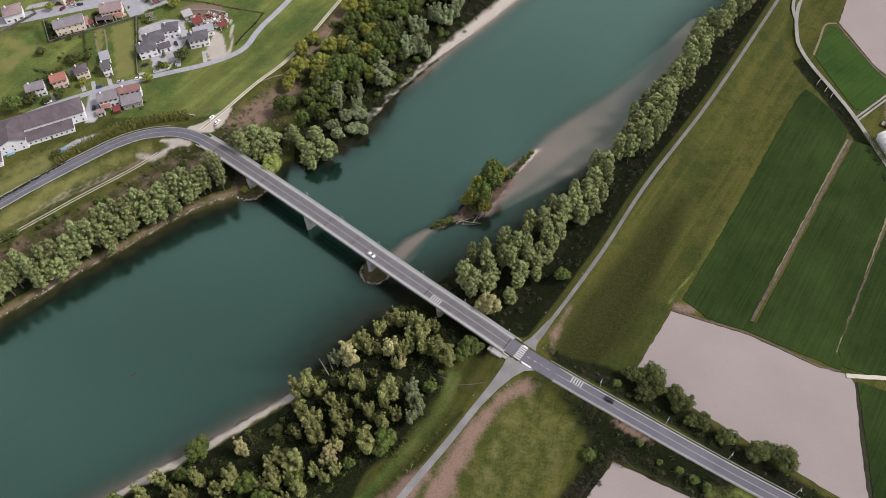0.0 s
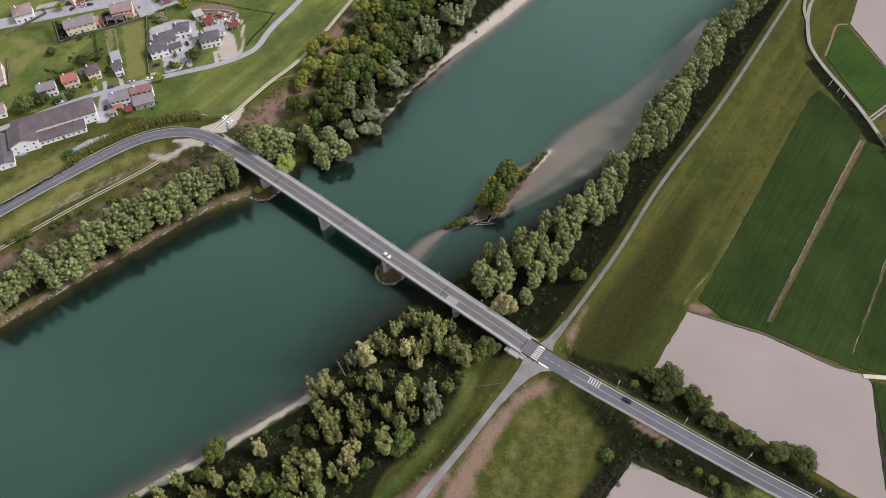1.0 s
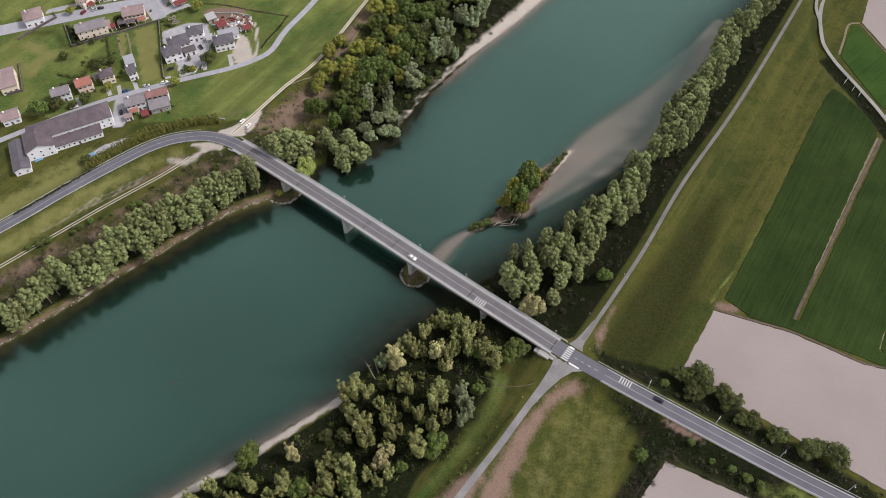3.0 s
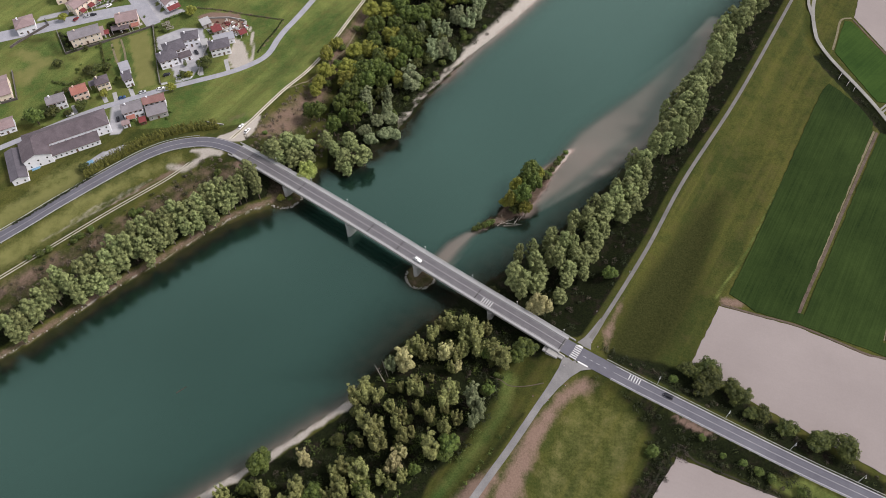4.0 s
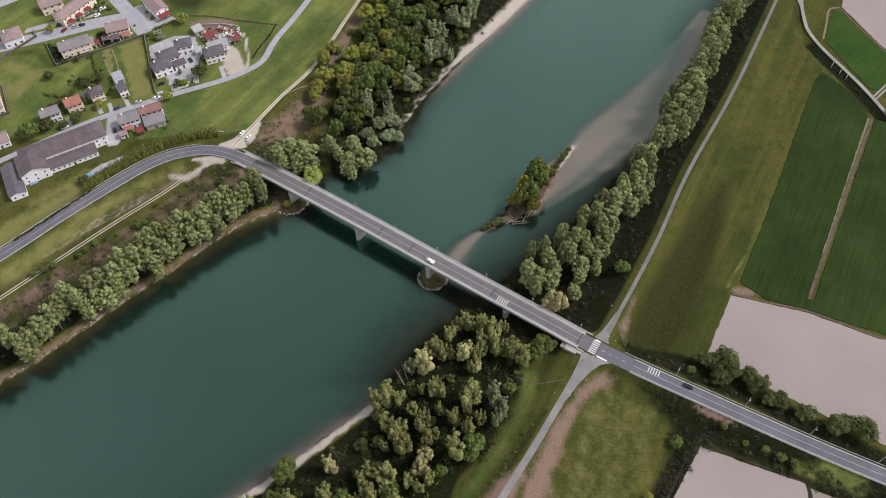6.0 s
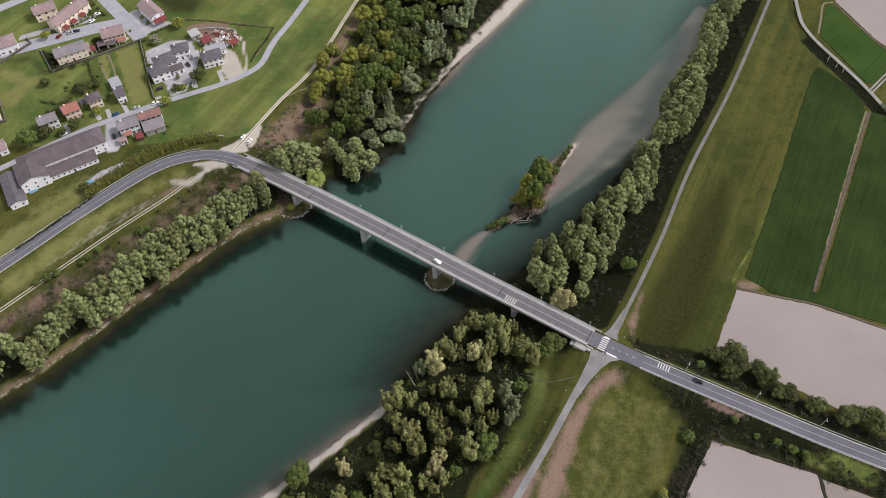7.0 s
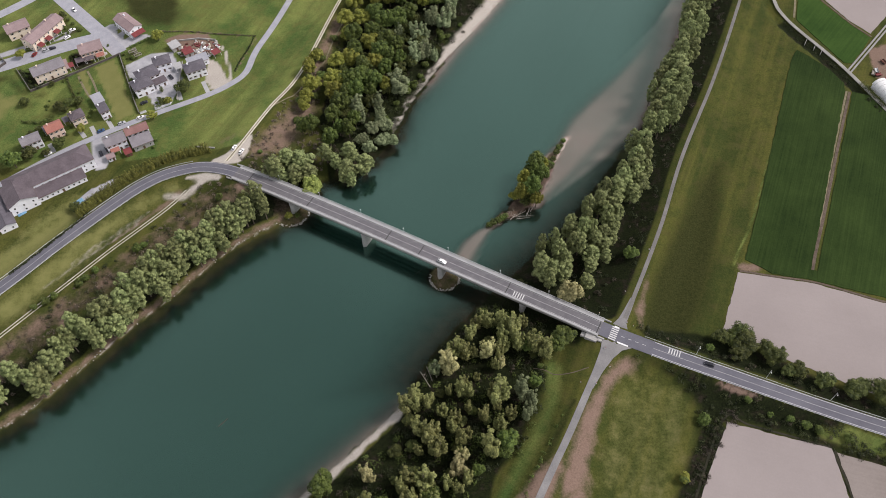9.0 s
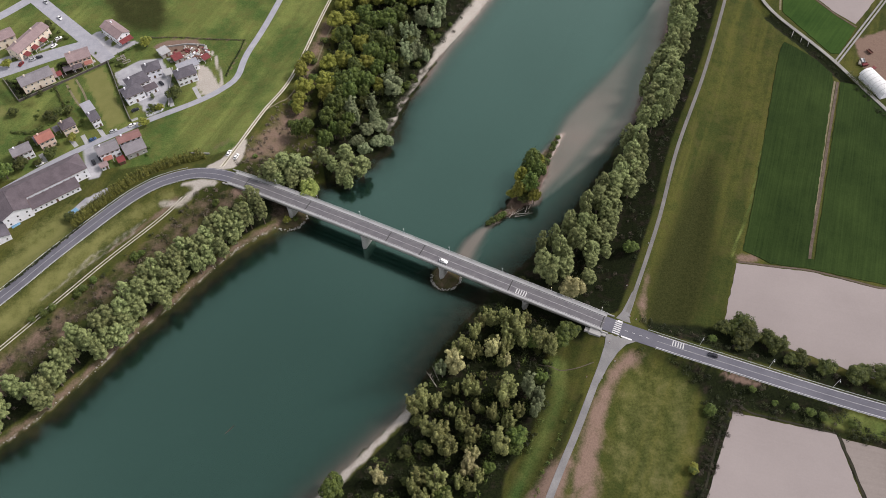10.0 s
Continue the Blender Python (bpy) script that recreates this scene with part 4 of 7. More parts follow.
for off in (-1.1, 0.4):
    t2 = TRACK_S.copy()
    tagged(new("gravel_track", ribbon("gravel_track", t2, off, off + 0.58, -0.3, 0.02, M_RUT)), "pale wheel rut of a gravel track", "track", kind="structure")
lane("village_lane", "narrow light-grey village lane", LANE_V, 1.9, M_STREET, 0.08)
lane("farm_lane", "narrow pale farm lane beside a ditch", LANE_E, 1.05, M_LANE, 0.06)
lane("farm_lane", "pale fork of the farm lane", smooth([(197.2, 377, 4.9), (197.6, 388, 6.2), (202, 400, 6.9)]), 0.9, M_LANE, 0.05)
for off in (-1.5, 0.4):
    tagged(new("farm_track", ribbon("farm_track", FARM_LANE, off, off + 1.0, -0.3, 0.04, M_LANE)), "pale wheel rut of a farm track between fields", "track", kind="structure")
lane("village_street", "grey asphalt street between houses", STREET_A, 4.5, M_STREET, 0.10)
lane("village_street", "grey asphalt street round a small green", smooth([(-310, 436, 4), (-275, 458, 4), (-259, 470, 4), (-249, 478, 4)]), 3.4, M_STREET, 0.08)
lane("village_street", "grey asphalt street along the row of houses", STREET_B, 5.2, M_STREET, 0.06)


def stripes(parent, line, s, across, widths, half_long):
    """Zebra stripes: at length s of the line, bars at the given offsets."""
    p = along(line, s - half_long, s + half_long, 1.0)
    for o in across:
        part("stripe", ribbon("stripe", p, o, o + widths, -0.01, 0.012, M_ZEBRA), parent)


sc = length_at(ROAD_E, 20.5, 157) 
stripes(road_e, ROAD_E, sc, [-3.4, -2.35, -1.3, -0.25, 0.8, 1.85, 2.85], 0.55, 1.6)
se = length_at(ROAD_E, 41.3, 142.5)

# bare strips between the plots
for pts in ([(123.6, 174.4), (131, 185.2), (144.3, 203.6), (172, 243), (199.8, 282.2)], [(157.8, 157.6), (172, 182), (190, 209.5), (216, 250.2)]):
    trail("field_strip", "narrow strip of bare pale earth between crops", [(x + 0.25 * math.sin(3.1 * x), y) for x, y in pts], 0.55, M_TRAIL, 0.16, "track")
    trail("field_strip", "narrow strip of damp brown earth between crops", [(x + 1.25, y - 0.85) for x, y in pts], 0.75, M_DARKSOIL, 0.15, "track")
trail("field_strip", "damp brown furrow at the edge of the tilled field", [(91, 180.0), (105, 174.2), (122.6, 167.0), (138.4, 157.4), (148.6, 151), (157, 148.4)], 0.5, M_DARKSOIL, 0.15, "track")
trail("field_strip", "grey trodden strip beside the crop", [(200, 348.5), (206.5, 360.5), (214, 374.5), (221, 376)], 0.6, M_TRAIL, 0.12, "track")
trail("field_strip", "damp brown furrow at the edge of the crop", [(221.2, 374.6), (226, 356), (230.8, 337.5), (237, 322.5)], 0.5, M_DARKSOIL, 0.12, "track")
trail("field_strip", "short pale gravel stub between the plots", [(158.5, 146.2), (166, 145.4), (174.7, 144.6), (196, 141), (225, 130)], 0.95, M_GRAVEL, 0.55, "track")
trail("field_strip", "damp brown furrow at the edge of the tilled field", [(162.0, 143), (157.8, 122), (153.6, 101), (152.6, 93.5)], 0.9, M_BLACKSOIL, 0.12, "track")
trail("field_strip", "dark overgrown furrow round the tilled field", [(27.6, 79.4), (53.8, 111.2), (64, 106.4), (92.4, 90.8)], 0.45, M_BLACKSOIL, 0.12, "track")
trail("field_strip", "dark overgrown balk between two tilled fields", [(92.6, 89.6), (89.4, 64.4), (77, 20)], 0.7, M_BLACKSOIL, 0.12, "track")

# rumble bars across one lane
def rumble(parent, line, s, lane0, lane1, count, gap):
    for k in range(count):
        p = along(line, s + k * gap, s + k * gap + 0.45, 0.5)
        part("rumble_bar", ribbon("rumble_bar", p, lane0, lane1, -0.01, 0.012, M_ZEBRA), parent)


rumble(road_e, ROAD_E, se - 2.6, 0.25, 2.9, 5, 1.15)
part("stop_line", ribbon("stop_line", along(ROAD_E, sc + 2.6, sc + 7.5, 1), -3.9, -3.2, -0.01, 0.014, M_PAINT), road_e)
part("stop_line", ribbon("stop_line", along(ROAD_E, sc - 0.8, sc + 1.4, 1), 3.3, 3.9, -0.01, 0.014, M_PAINT), road_e)
for k in range(4):
    part("dash", ribbon("dash", along(ROAD_E, sc + 3.5 + 3.2 * k, sc + 4.9 + 3.2 * k, 1), -0.06, 0.06, -0.01, 0.01, M_PAINT), road_e)


# the flared mouths of the levee road
def apron(name, label, pts, z, material):
    bm = bmesh.new()
    f = bm.faces.new([bm.verts.new((x, y, z)) for x, y in pts])
    f.normal_update()
    if f.normal.z < 0:
        f.normal_flip()
    g = bmesh.ops.extrude_face_region(bm, geom=[f])
    bmesh.ops.translate(bm, verts=[v for v in g["geom"] if isinstance(v, bmesh.types.BMVert)], vec=(0, 0, -0.3))
    bmesh.ops.triangulate(bm, faces=bm.faces[:])
    bmesh.ops.recalc_face_normals(bm, faces=bm.faces[:])
    me = bpy.data.meshes.new(name)
    bm.to_mesh(me)
    bm.free()
    me.materials.append(material)
    return tagged(new(name, me), label, "road", kind="structure")


apron("levee_road", "flared light-grey mouth of the levee road", [(15.0, 156.9), (18.5, 154.6), (23.5, 151.2), (27.0, 148.7), (21.0, 148.3), (16.2, 145.6), (9.9, 140.4), (3.2, 133.5), (0.9, 135.3), (6.9, 143.4), (11.8, 150.4)], 8.36, M_PATH)
apron("levee_road", "flared light-grey mouth of the levee road", [(21.4, 162.0), (24.0, 159.7), (26.8, 157.9), (27.4, 161.2), (30.6, 165.4), (35.4, 172.2), (33.6, 173.4), (29.0, 168.4), (24.9, 164.2)], 8.37, M_PATH)

# ---- bridge ----
bridge = thing("road_bridge", "long pale concrete girder bridge with a two-lane asphalt deck", "bridge")
# slab and girders coloured dark for the underside's shade and its water reflection
part("deck_slab", ribbon("deck_slab", BRIDGE, -4.45, 4.75, -0.55, -0.06, M_DARKCONCRETE), bridge)
part("carriageway", ribbon("carriageway", BRIDGE, -3.35, 3.05, -0.3, 0.0, M_DECK), bridge, "grey asphalt carriageway with white lines")
part("walkway", ribbon("walkway", BRIDGE, 3.05, 4.6, -0.2, 0.17, M_WALKWAY), bridge, "light-grey concrete walkway")
part("kerb", ribbon("kerb", BRIDGE, -4.35, -3.35, -0.2, 0.15, M_WALKWAY), bridge, "light-grey concrete kerb")
for o0, o1 in ((-4.5, -4.3), (4.6, 4.8)):
    part("fascia", ribbon("fascia", BRIDGE, o0, o1, -1.05, 0.22, M_CONCRETE), bridge, "pale concrete edge beam")
for o in (-3.5, -1.1, 1.3, 3.7):
    part("girder", ribbon("girder", BRIDGE, o - 0.4, o + 0.4, -2.5, -0.55, M_DARKCONCRETE), bridge, "dark concrete girder")
for o in (-3.05, 2.75):
    part("edge_line", ribbon("edge_line", BRIDGE, o, o + 0.16, -0.01, 0.006, M_WORNPAINT), bridge)
part("centre_line", ribbon("centre_line", BRIDGE, -0.07, 0.07, -0.01, 0.006, M_WORNPAINT), bridge)
M_JOINT = plain("joint_rubber", (0.03, 0.03, 0.03), (0.06, 0.06, 0.06), 1, 6, 0.8, 0.0)
# thin dark strip between the carriageway and the walkway
part("drain", ribbon("drain", BRIDGE, 2.98, 3.12, -0.05, 0.175, M_JOINT), bridge, "thin dark strip along the walkway")
LB = float(np.sum(np.linalg.norm(np.diff(BRIDGE[:, :2], axis=0), axis=1)))
SPANS = [length_at(BRIDGE, x, y) for x, y in ((-112.5, 262.5), (-79, 236.2), (-45.5, 208.6), (-13.0, 182.6))]
JOINTS = [9.0] + [length_at(BRIDGE, x, y) for x, y in ((-104.6, 257.4), (-70.8, 228.7), (-54.7, 217), (-19.9, 189.1))] + [LB - 1.0]
for s in JOINTS:
    part("expansion_joint", ribbon("expansion_joint", along(BRIDGE, s - 0.22, s + 0.22, 0.4), -3.35, 3.05, -0.01, 0.008, M_JOINT), bridge, "dark rubber expansion joint")
sb = length_at(BRIDGE, -16.5, 184)
rumble(bridge, BRIDGE, sb - 2.6, -2.9, -0.25, 5, 1.15)


def dir_at(line, s):
    a, b = along(line, max(s - 1, 0), s + 1, 1.0)[[0, -1]]
    d = b - a
    return along(line, s, s + 0.5, 0.5)[0], math.degrees(math.atan2(d[1], d[0]))


def pier_mesh(h, half_len, half_w):
    """A wall pier with pointed cutwaters and a wider cap."""
    ring = [(-half_w, -half_len + 1.1), (0, -half_len), (half_w, -half_len + 1.1), (half_w, half_len - 1.1), (0, half_len), (-half_w, half_len - 1.1)]
    bm = bmesh.new()
    levels = [(1.05, -3.0), (1.0, 0.6), (0.97, h - 1.3), (0.97, h - 1.25), (1.0, h - 0.9), (1.0, h)]
    rows = [[bm.verts.new((x * k * (1.0 if i < 3 else 1.1), y * k, z)) for x, y in ring] for i, (k, z) in enumerate(levels)]
    for a, b in zip(rows[:-1], rows[1:]):
        for k in range(6):
            bm.faces.new((a[k], a[(k + 1) % 6], b[(k + 1) % 6], b[k]))
    bm.faces.new(rows[-1])
    bm.faces.new(rows[0][::-1])
    me = bpy.data.meshes.new("pier")
    bm.to_mesh(me)
    bm.free()
    me.materials.append(M_CONCRETE)
    return me


for s in SPANS:
    p, ang = dir_at(BRIDGE, s)
    ob = part("pier", pier_mesh(float(p[2]) - 2.5, 5.3, 1.25), bridge, "tapered pale concrete pier with pointed ends")
    ob.matrix_basis = pose(p[0], p[1], 0, 0, 0, ang)
for s, back in ((2.0, -1), (LB - 1.5, 1)):
    p, ang = dir_at(BRIDGE, s)
    me = boxes("abutment", [(-1.6, 1.6, -4.9, 5.0, -4.5, -0.6), (-1.6 + back * 3, 1.6 + back * 3, -5.0, -4.4, -4.0, 0.25), (-1.6 + back * 3, 1.6 + back * 3, 4.7, 5.2, -4.0, 0.25)], M_CONCRETE, 0.08)
    ob = part("abutment", me, bridge, "pale concrete abutment with wing walls")
    ob.matrix_basis = pose(*p, 0, 0, ang)
# the stair block at the eastern bridge head
p, ang = dir_at(BRIDGE, LB - 2.5)
ob = part("landing", boxes("landing", [(-2.5, 3.0, -7.2, -4.5, -2.6, -0.5), (-4.6, -2.5, -6.6, -4.5, -2.8, -1.4), (3.0, 5.0, -6.4, -4.5, -2.6, -0.3)], M_CONCRETE, 0.08), bridge, "weathered concrete landing")
ob.matrix_basis = pose(*p, 0, 0, ang)


def railing(parent, line, off, base, posts_gap, top=1.05, bars=(0.45, 0.75), name="railing"):
    L = float(np.sum(np.linalg.norm(np.diff(line[:, :2], axis=0), axis=1)))
    rail = part(name, ribbon(name, along(line, 0, L, 3.0), off - 0.05, off + 0.05, base + top - 0.08, base + top, M_STEEL), parent, "grey galvanised steel rail")
    for b in bars:
        part("rail_bar", ribbon("rail_bar", along(line, 0, L, 3.0), off - 0.025, off + 0.025, base + b - 0.03, base + b + 0.03, M_STEEL), rail)
    me = boxes("rail_post", [(-0.05, 0.05, -0.05, 0.05, 0, top - 0.05)], M_STEEL)
    pts = along(line, 0.5, L - 0.5, posts_gap)
    n = side_of(pts)
    for p, q in zip(pts, n):
        ob = part("rail_post", me, rail)
        ob.matrix_basis = pose(p[0] + q[0] * off, p[1] + q[1] * off, p[2] + base)


railing(bridge, BRIDGE, 4.7, 0.17, 2.5)
railing(bridge, BRIDGE, -4.25, 0.15, 2.5)


def guard_rail(line, off, s0, s1, label):
    """A steel guard rail: a folded beam on posts."""
    ln = along(line, s0, s1, 3.0)
    g = thing("guard_rail", label, "guard rail", group="guard rails along the road")
    n = side_of(ln)
    prof = [(-0.04, 0.44), (0.04, 0.50), (-0.02, 0.58), (0.04, 0.66), (-0.04, 0.74)]
    verts, faces = [], []
    for p, q in zip(ln, n):
        for a, z in prof + [(a - 0.03, z) for a, z in prof[::-1]]:
            verts.append((p[0] + q[0] * (off + a), p[1] + q[1] * (off + a), p[2] + z))
    for i in range(len(ln) - 1):
        for k in range(10):
            faces.append((i * 10 + k, i * 10 + (k + 1) % 10, i * 10 + 10 + (k + 1) % 10, i * 10 + 10 + k))
    part("beam", mesh_of("beam", verts, faces, M_STEEL), g)
    me = boxes("post", [(-0.06, 0.06, -0.06, 0.06, -0.5, 0.72)], M_STEEL)
    sgn = 1 if off > 0 else -1
    for p, q in zip(along(line, s0 + 0.3, s1, 4.0), side_of(along(line, s0 + 0.3, s1, 4.0))):
        ob = part("post", me, g)
        ob.matrix_basis = pose(p[0] + q[0] * (off + 0.1 * sgn), p[1] + q[1] * (off + 0.1 * sgn), p[2])


guard_rail(ROAD_E, 4.0, 19, 150, "galvanised steel guard rail beside the road and grass bank")
guard_rail(ROAD_E, -4.0, 24, 150, "galvanised steel guard rail beside the road and scrub")
guard_rail(ROAD_W, 4.0, LW - 175, LW - 24, "galvanised steel guard rail beside the road and hedge")
guard_rail(ROAD_W, -4.0, LW - 175, LW - 26, "galvanised steel guard rail above the meadow")


# ---- street lamps ----
M_LAMPHEAD = plain("lamp_head", (0.7, 0.7, 0.7), (0.85, 0.85, 0.85), 2, 9, 0.4, 0.0)


def street_lamp(height, arm, label, group):
    g = thing("street_lamp", label, "street lamp", group=group)
    part("pole", tube("pole", [(0, 0, 0), (0, 0, height * 0.5), (0, 0, height)], [0.11, 0.09, 0.06], M_STEEL, 8), g)
    part("arm", tube("arm", [(0, 0, height - 0.05), (0, -arm * 0.5, height + 0.12), (0, -arm, height + 0.18)], [0.05, 0.045, 0.04], M_STEEL, 6), g)
    part("lamp_head", boxes("lamp_head", [(-0.14, 0.14, -arm - 0.1 - 0.09 * height * 0.6, -arm + 0.1, height + 0.1, height + 0.22)], M_LAMPHEAD, 0.06), g, "pale flat lamp head")
    return g


first = None
for s in [length_at(ROAD_E, x, y) for x, y in ((50.5, 136.5), (76.0, 119.7), (98.6, 105.2), (120, 91.8), (142, 79), (165, 64))]:
    p, ang = dir_at(ROAD_E, s)
    q = (math.cos(radians(ang + 90)), math.sin(radians(ang + 90)))
    m = pose(p[0] + q[0] * 5.2, p[1] + q[1] * 5.2, p[2] - 0.6, 0, 0, ang)
    if first is None:
        first = street_lamp(7.2, 1.2, "slim galvanised street lamp on the road bank", "street lamps along the road")
        first.matrix_basis = m
    else:
        copy_thing(first, m)
first = None
for x, y in ((-122, 271), (-103, 255), (-83.5, 240), (-64.3, 225.5), (-44.9, 209.5), (-25.5, 193), (-6.5, 178), (12, 163.5)):
    p, ang = dir_at(BRIDGE, length_at(BRIDGE, x, y))
    q = (math.cos(radians(ang + 90)), math.sin(radians(ang + 90)))
    m = pose(p[0] + q[0] * 4.55, p[1] + q[1] * 4.55, p[2] + 0.17, 0, 0, ang)
    if first is None:
        first = street_lamp(4.2, 0.25, "short grey lamp post on the bridge walkway", "lamp posts on the bridge")
        first.matrix_basis = m
    else:
        copy_thing(first, m)

# marker posts of the levee road
first = None
for x, y in ((32.6, 177.4), (38.3, 176.4), (27.7, 161.3), (30.1, 159.4), (-0.9, 137.7), (5.2, 135.4), (51.2, 197.5), (14, 150.8), (13.5, 142)):
    m = pose(x, y, land_at(x, y) - 0.05)
    if first is None:
        first = thing("marker_post", "short white plastic marker post beside the levee road", "marker post", group="marker posts by the levee road")
        part("post", boxes("post", [(-0.16, 0.16, -0.12, 0.12, 0, 1.0)], M_PAINT, 0.03), first)
        part("cap", boxes("cap", [(-0.17, 0.17, -0.13, 0.13, 1.0, 1.1)], M_REDPAINT, 0.02), first, "red reflector cap")
        first.matrix_basis = m
    else:
        copy_thing(first, m)


# ---- trees ----
def leaf_cloud(rng, lobes, n, size, loose=0.07):
    """Leaf sprays as small three-cornered blades over the outside of round lobes (x, y, z, r)."""
    L = np.array(lobes)
    w = L[:, 3] ** 2
    idx = rng.choice(len(L), n, p=w / w.sum())
    d = rng.normal(size=(n, 3))
    d[:, 2] = np.where(rng.rand(n) < 0.72, np.abs(d[:, 2]), d[:, 2] * 0.6)
    d /= np.linalg.norm(d, axis=1)[:, None]
    rad = L[idx, 3] * (1.08 - 0.42 * rng.rand(n) ** 1.6)
    rad = rad * np.where(rng.rand(n) < loose, rng.uniform(1.1, 1.45, n), 1.0)
    axes = rng.uniform(0.8, 1.2, (len(L), 3))
    axes[:, 2] *= 1.12
    c = L[idx, :3] + d * rad[:, None] * axes[idx]
    nrm = d + rng.normal(scale=0.3, size=(n, 3))
    nrm[:, 2] += 0.15
    nrm /= np.linalg.norm(nrm, axis=1)[:, None]
    a = np.cross(nrm, rng.normal(size=(n, 3)))
    a /= np.linalg.norm(a, axis=1)[:, None]
    b = np.cross(nrm, a)
    s = size * rng.uniform(0.55, 1.3, n)[:, None]
    v = np.stack([c - a * s * 0.6 - b * s * 0.3, c + a * s * 0.6 - b * s * 0.3, c + b * s * 0.65 + nrm * s * 0.1], 1).reshape(-1, 3)
    f = np.arange(3 * n).reshape(n, 3)
    return v, f


def leaf_mesh(name, v, f, material):
    me = bpy.data.meshes.new(name)
    me.from_pydata(v, [], f)
    me.materials.append(material)
    return me


def crown_lobes(rng, kind, h, r):
    """The billows of a crown: a dome of them, a few ascending plumes, or a low heap."""
    out = []
    if kind in ("dome", "round"):
        base, n, lr = (0.12, 44, 0.265) if kind == "dome" else (0.28, 30, 0.29)
        c, zc = h * (1 - base) * 0.5 - 0.2 * r, h * (1 + base) * 0.5
        lean = rng.uniform(-0.12, 0.12, 2) * r
        swell = rng.uniform(0, 6.28, 3)
        for k in range(n):
            z = -0.75 + 1.72 * (k + 0.5) / n
            a = 2.4 * k + rng.uniform(-0.35, 0.35)
            w = math.sqrt(max(0.02, 1 - z * z)) * (0.8 + 0.16 * math.sin(2 * a + swell[0]) + 0.12 * math.sin(3 * a + swell[1])) * rng.uniform(0.7, 1.08)
            t = (z + 1) / 2
            out.append((r * w * math.cos(a) + lean[0] * t, r * w * math.sin(a) + lean[1] * t, zc + c * z + rng.uniform(-0.12, 0.12) * r, r * lr * rng.uniform(0.65, 1.15) * (1.1 - 0.25 * t)))
        out.append((0, 0, zc, r * 0.55))
        out.append((0, 0, zc - 0.5 * c, r * 0.5))
    elif kind == "plume":
        for k in range(9):
            a = 2.4 * k + rng.uniform(-0.6, 0.6)
            w = rng.uniform(0.35, 0.95) if k else 0.08
            zt = h * (rng.uniform(0.55, 0.93) if k else 1.0)
            cx, cy = r * w * math.cos(a), r * w * math.sin(a)
            for j in range(5):
                f = j / 4
                out.append((cx * (0.55 + 0.45 * f) + rng.uniform(-0.13, 0.13) * r, cy * (0.55 + 0.45 * f) + rng.uniform(-0.13, 0.13) * r, zt * (0.42 + 0.56 * f) - 0.12 * r, r * rng.uniform(0.19, 0.30) * (1.2 - 0.7 * f)))
    else:
        for k in range(8):
            a = 2.4 * k
            out.append((r * 0.6 * math.cos(a) * rng.rand(), r * 0.6 * math.sin(a) * rng.rand(), h * rng.uniform(0.3, 0.65), r * rng.uniform(0.35, 0.55)))
    return out


def trunk_mesh(rng, h, lobes, thick):
    """A tapered trunk with limbs that reach into the lobes."""
    verts, faces = [], []

    def bar(pts, radii, sides=6):
        o = len(verts)
        P = [np.array(p, float) for p in pts]
        for p, rr in zip(P, radii):
            for k in range(sides):
                w = 2 * math.pi * k / sides
                verts.append((p[0] + rr * math.cos(w), p[1] + rr * math.sin(w), p[2]))
        for i in range(len(P) - 1):
            for k in range(sides):
                faces.append((o + i * sides + k, o + i * sides + (k + 1) % sides, o + (i + 1) * sides + (k + 1) % sides, o + (i + 1) * sides + k))

    bend = rng.uniform(-0.3, 0.3, 2)
    top = (bend[0], bend[1], h * 0.62)
    bar([(0, 0, -0.6), (bend[0] * 0.3, bend[1] * 0.3, h * 0.2), top, (bend[0] * 1.5, bend[1] * 1.5, h * 0.85)], [thick * 1.3, thick, thick * 0.6, thick * 0.2])
    for x, y, z, rr in lobes[:7]:
        z0 = h * rng.uniform(0.22, 0.45)
        bar([(bend[0] * 0.4, bend[1] * 0.4, z0), (x * 0.5, y * 0.5, z0 + (z - z0) * 0.65), (x * 0.95, y * 0.95, z)], [thick * 0.45, thick * 0.3, thick * 0.1], 5)
    return mesh_of("trunk", verts, faces, M_BARK, False)


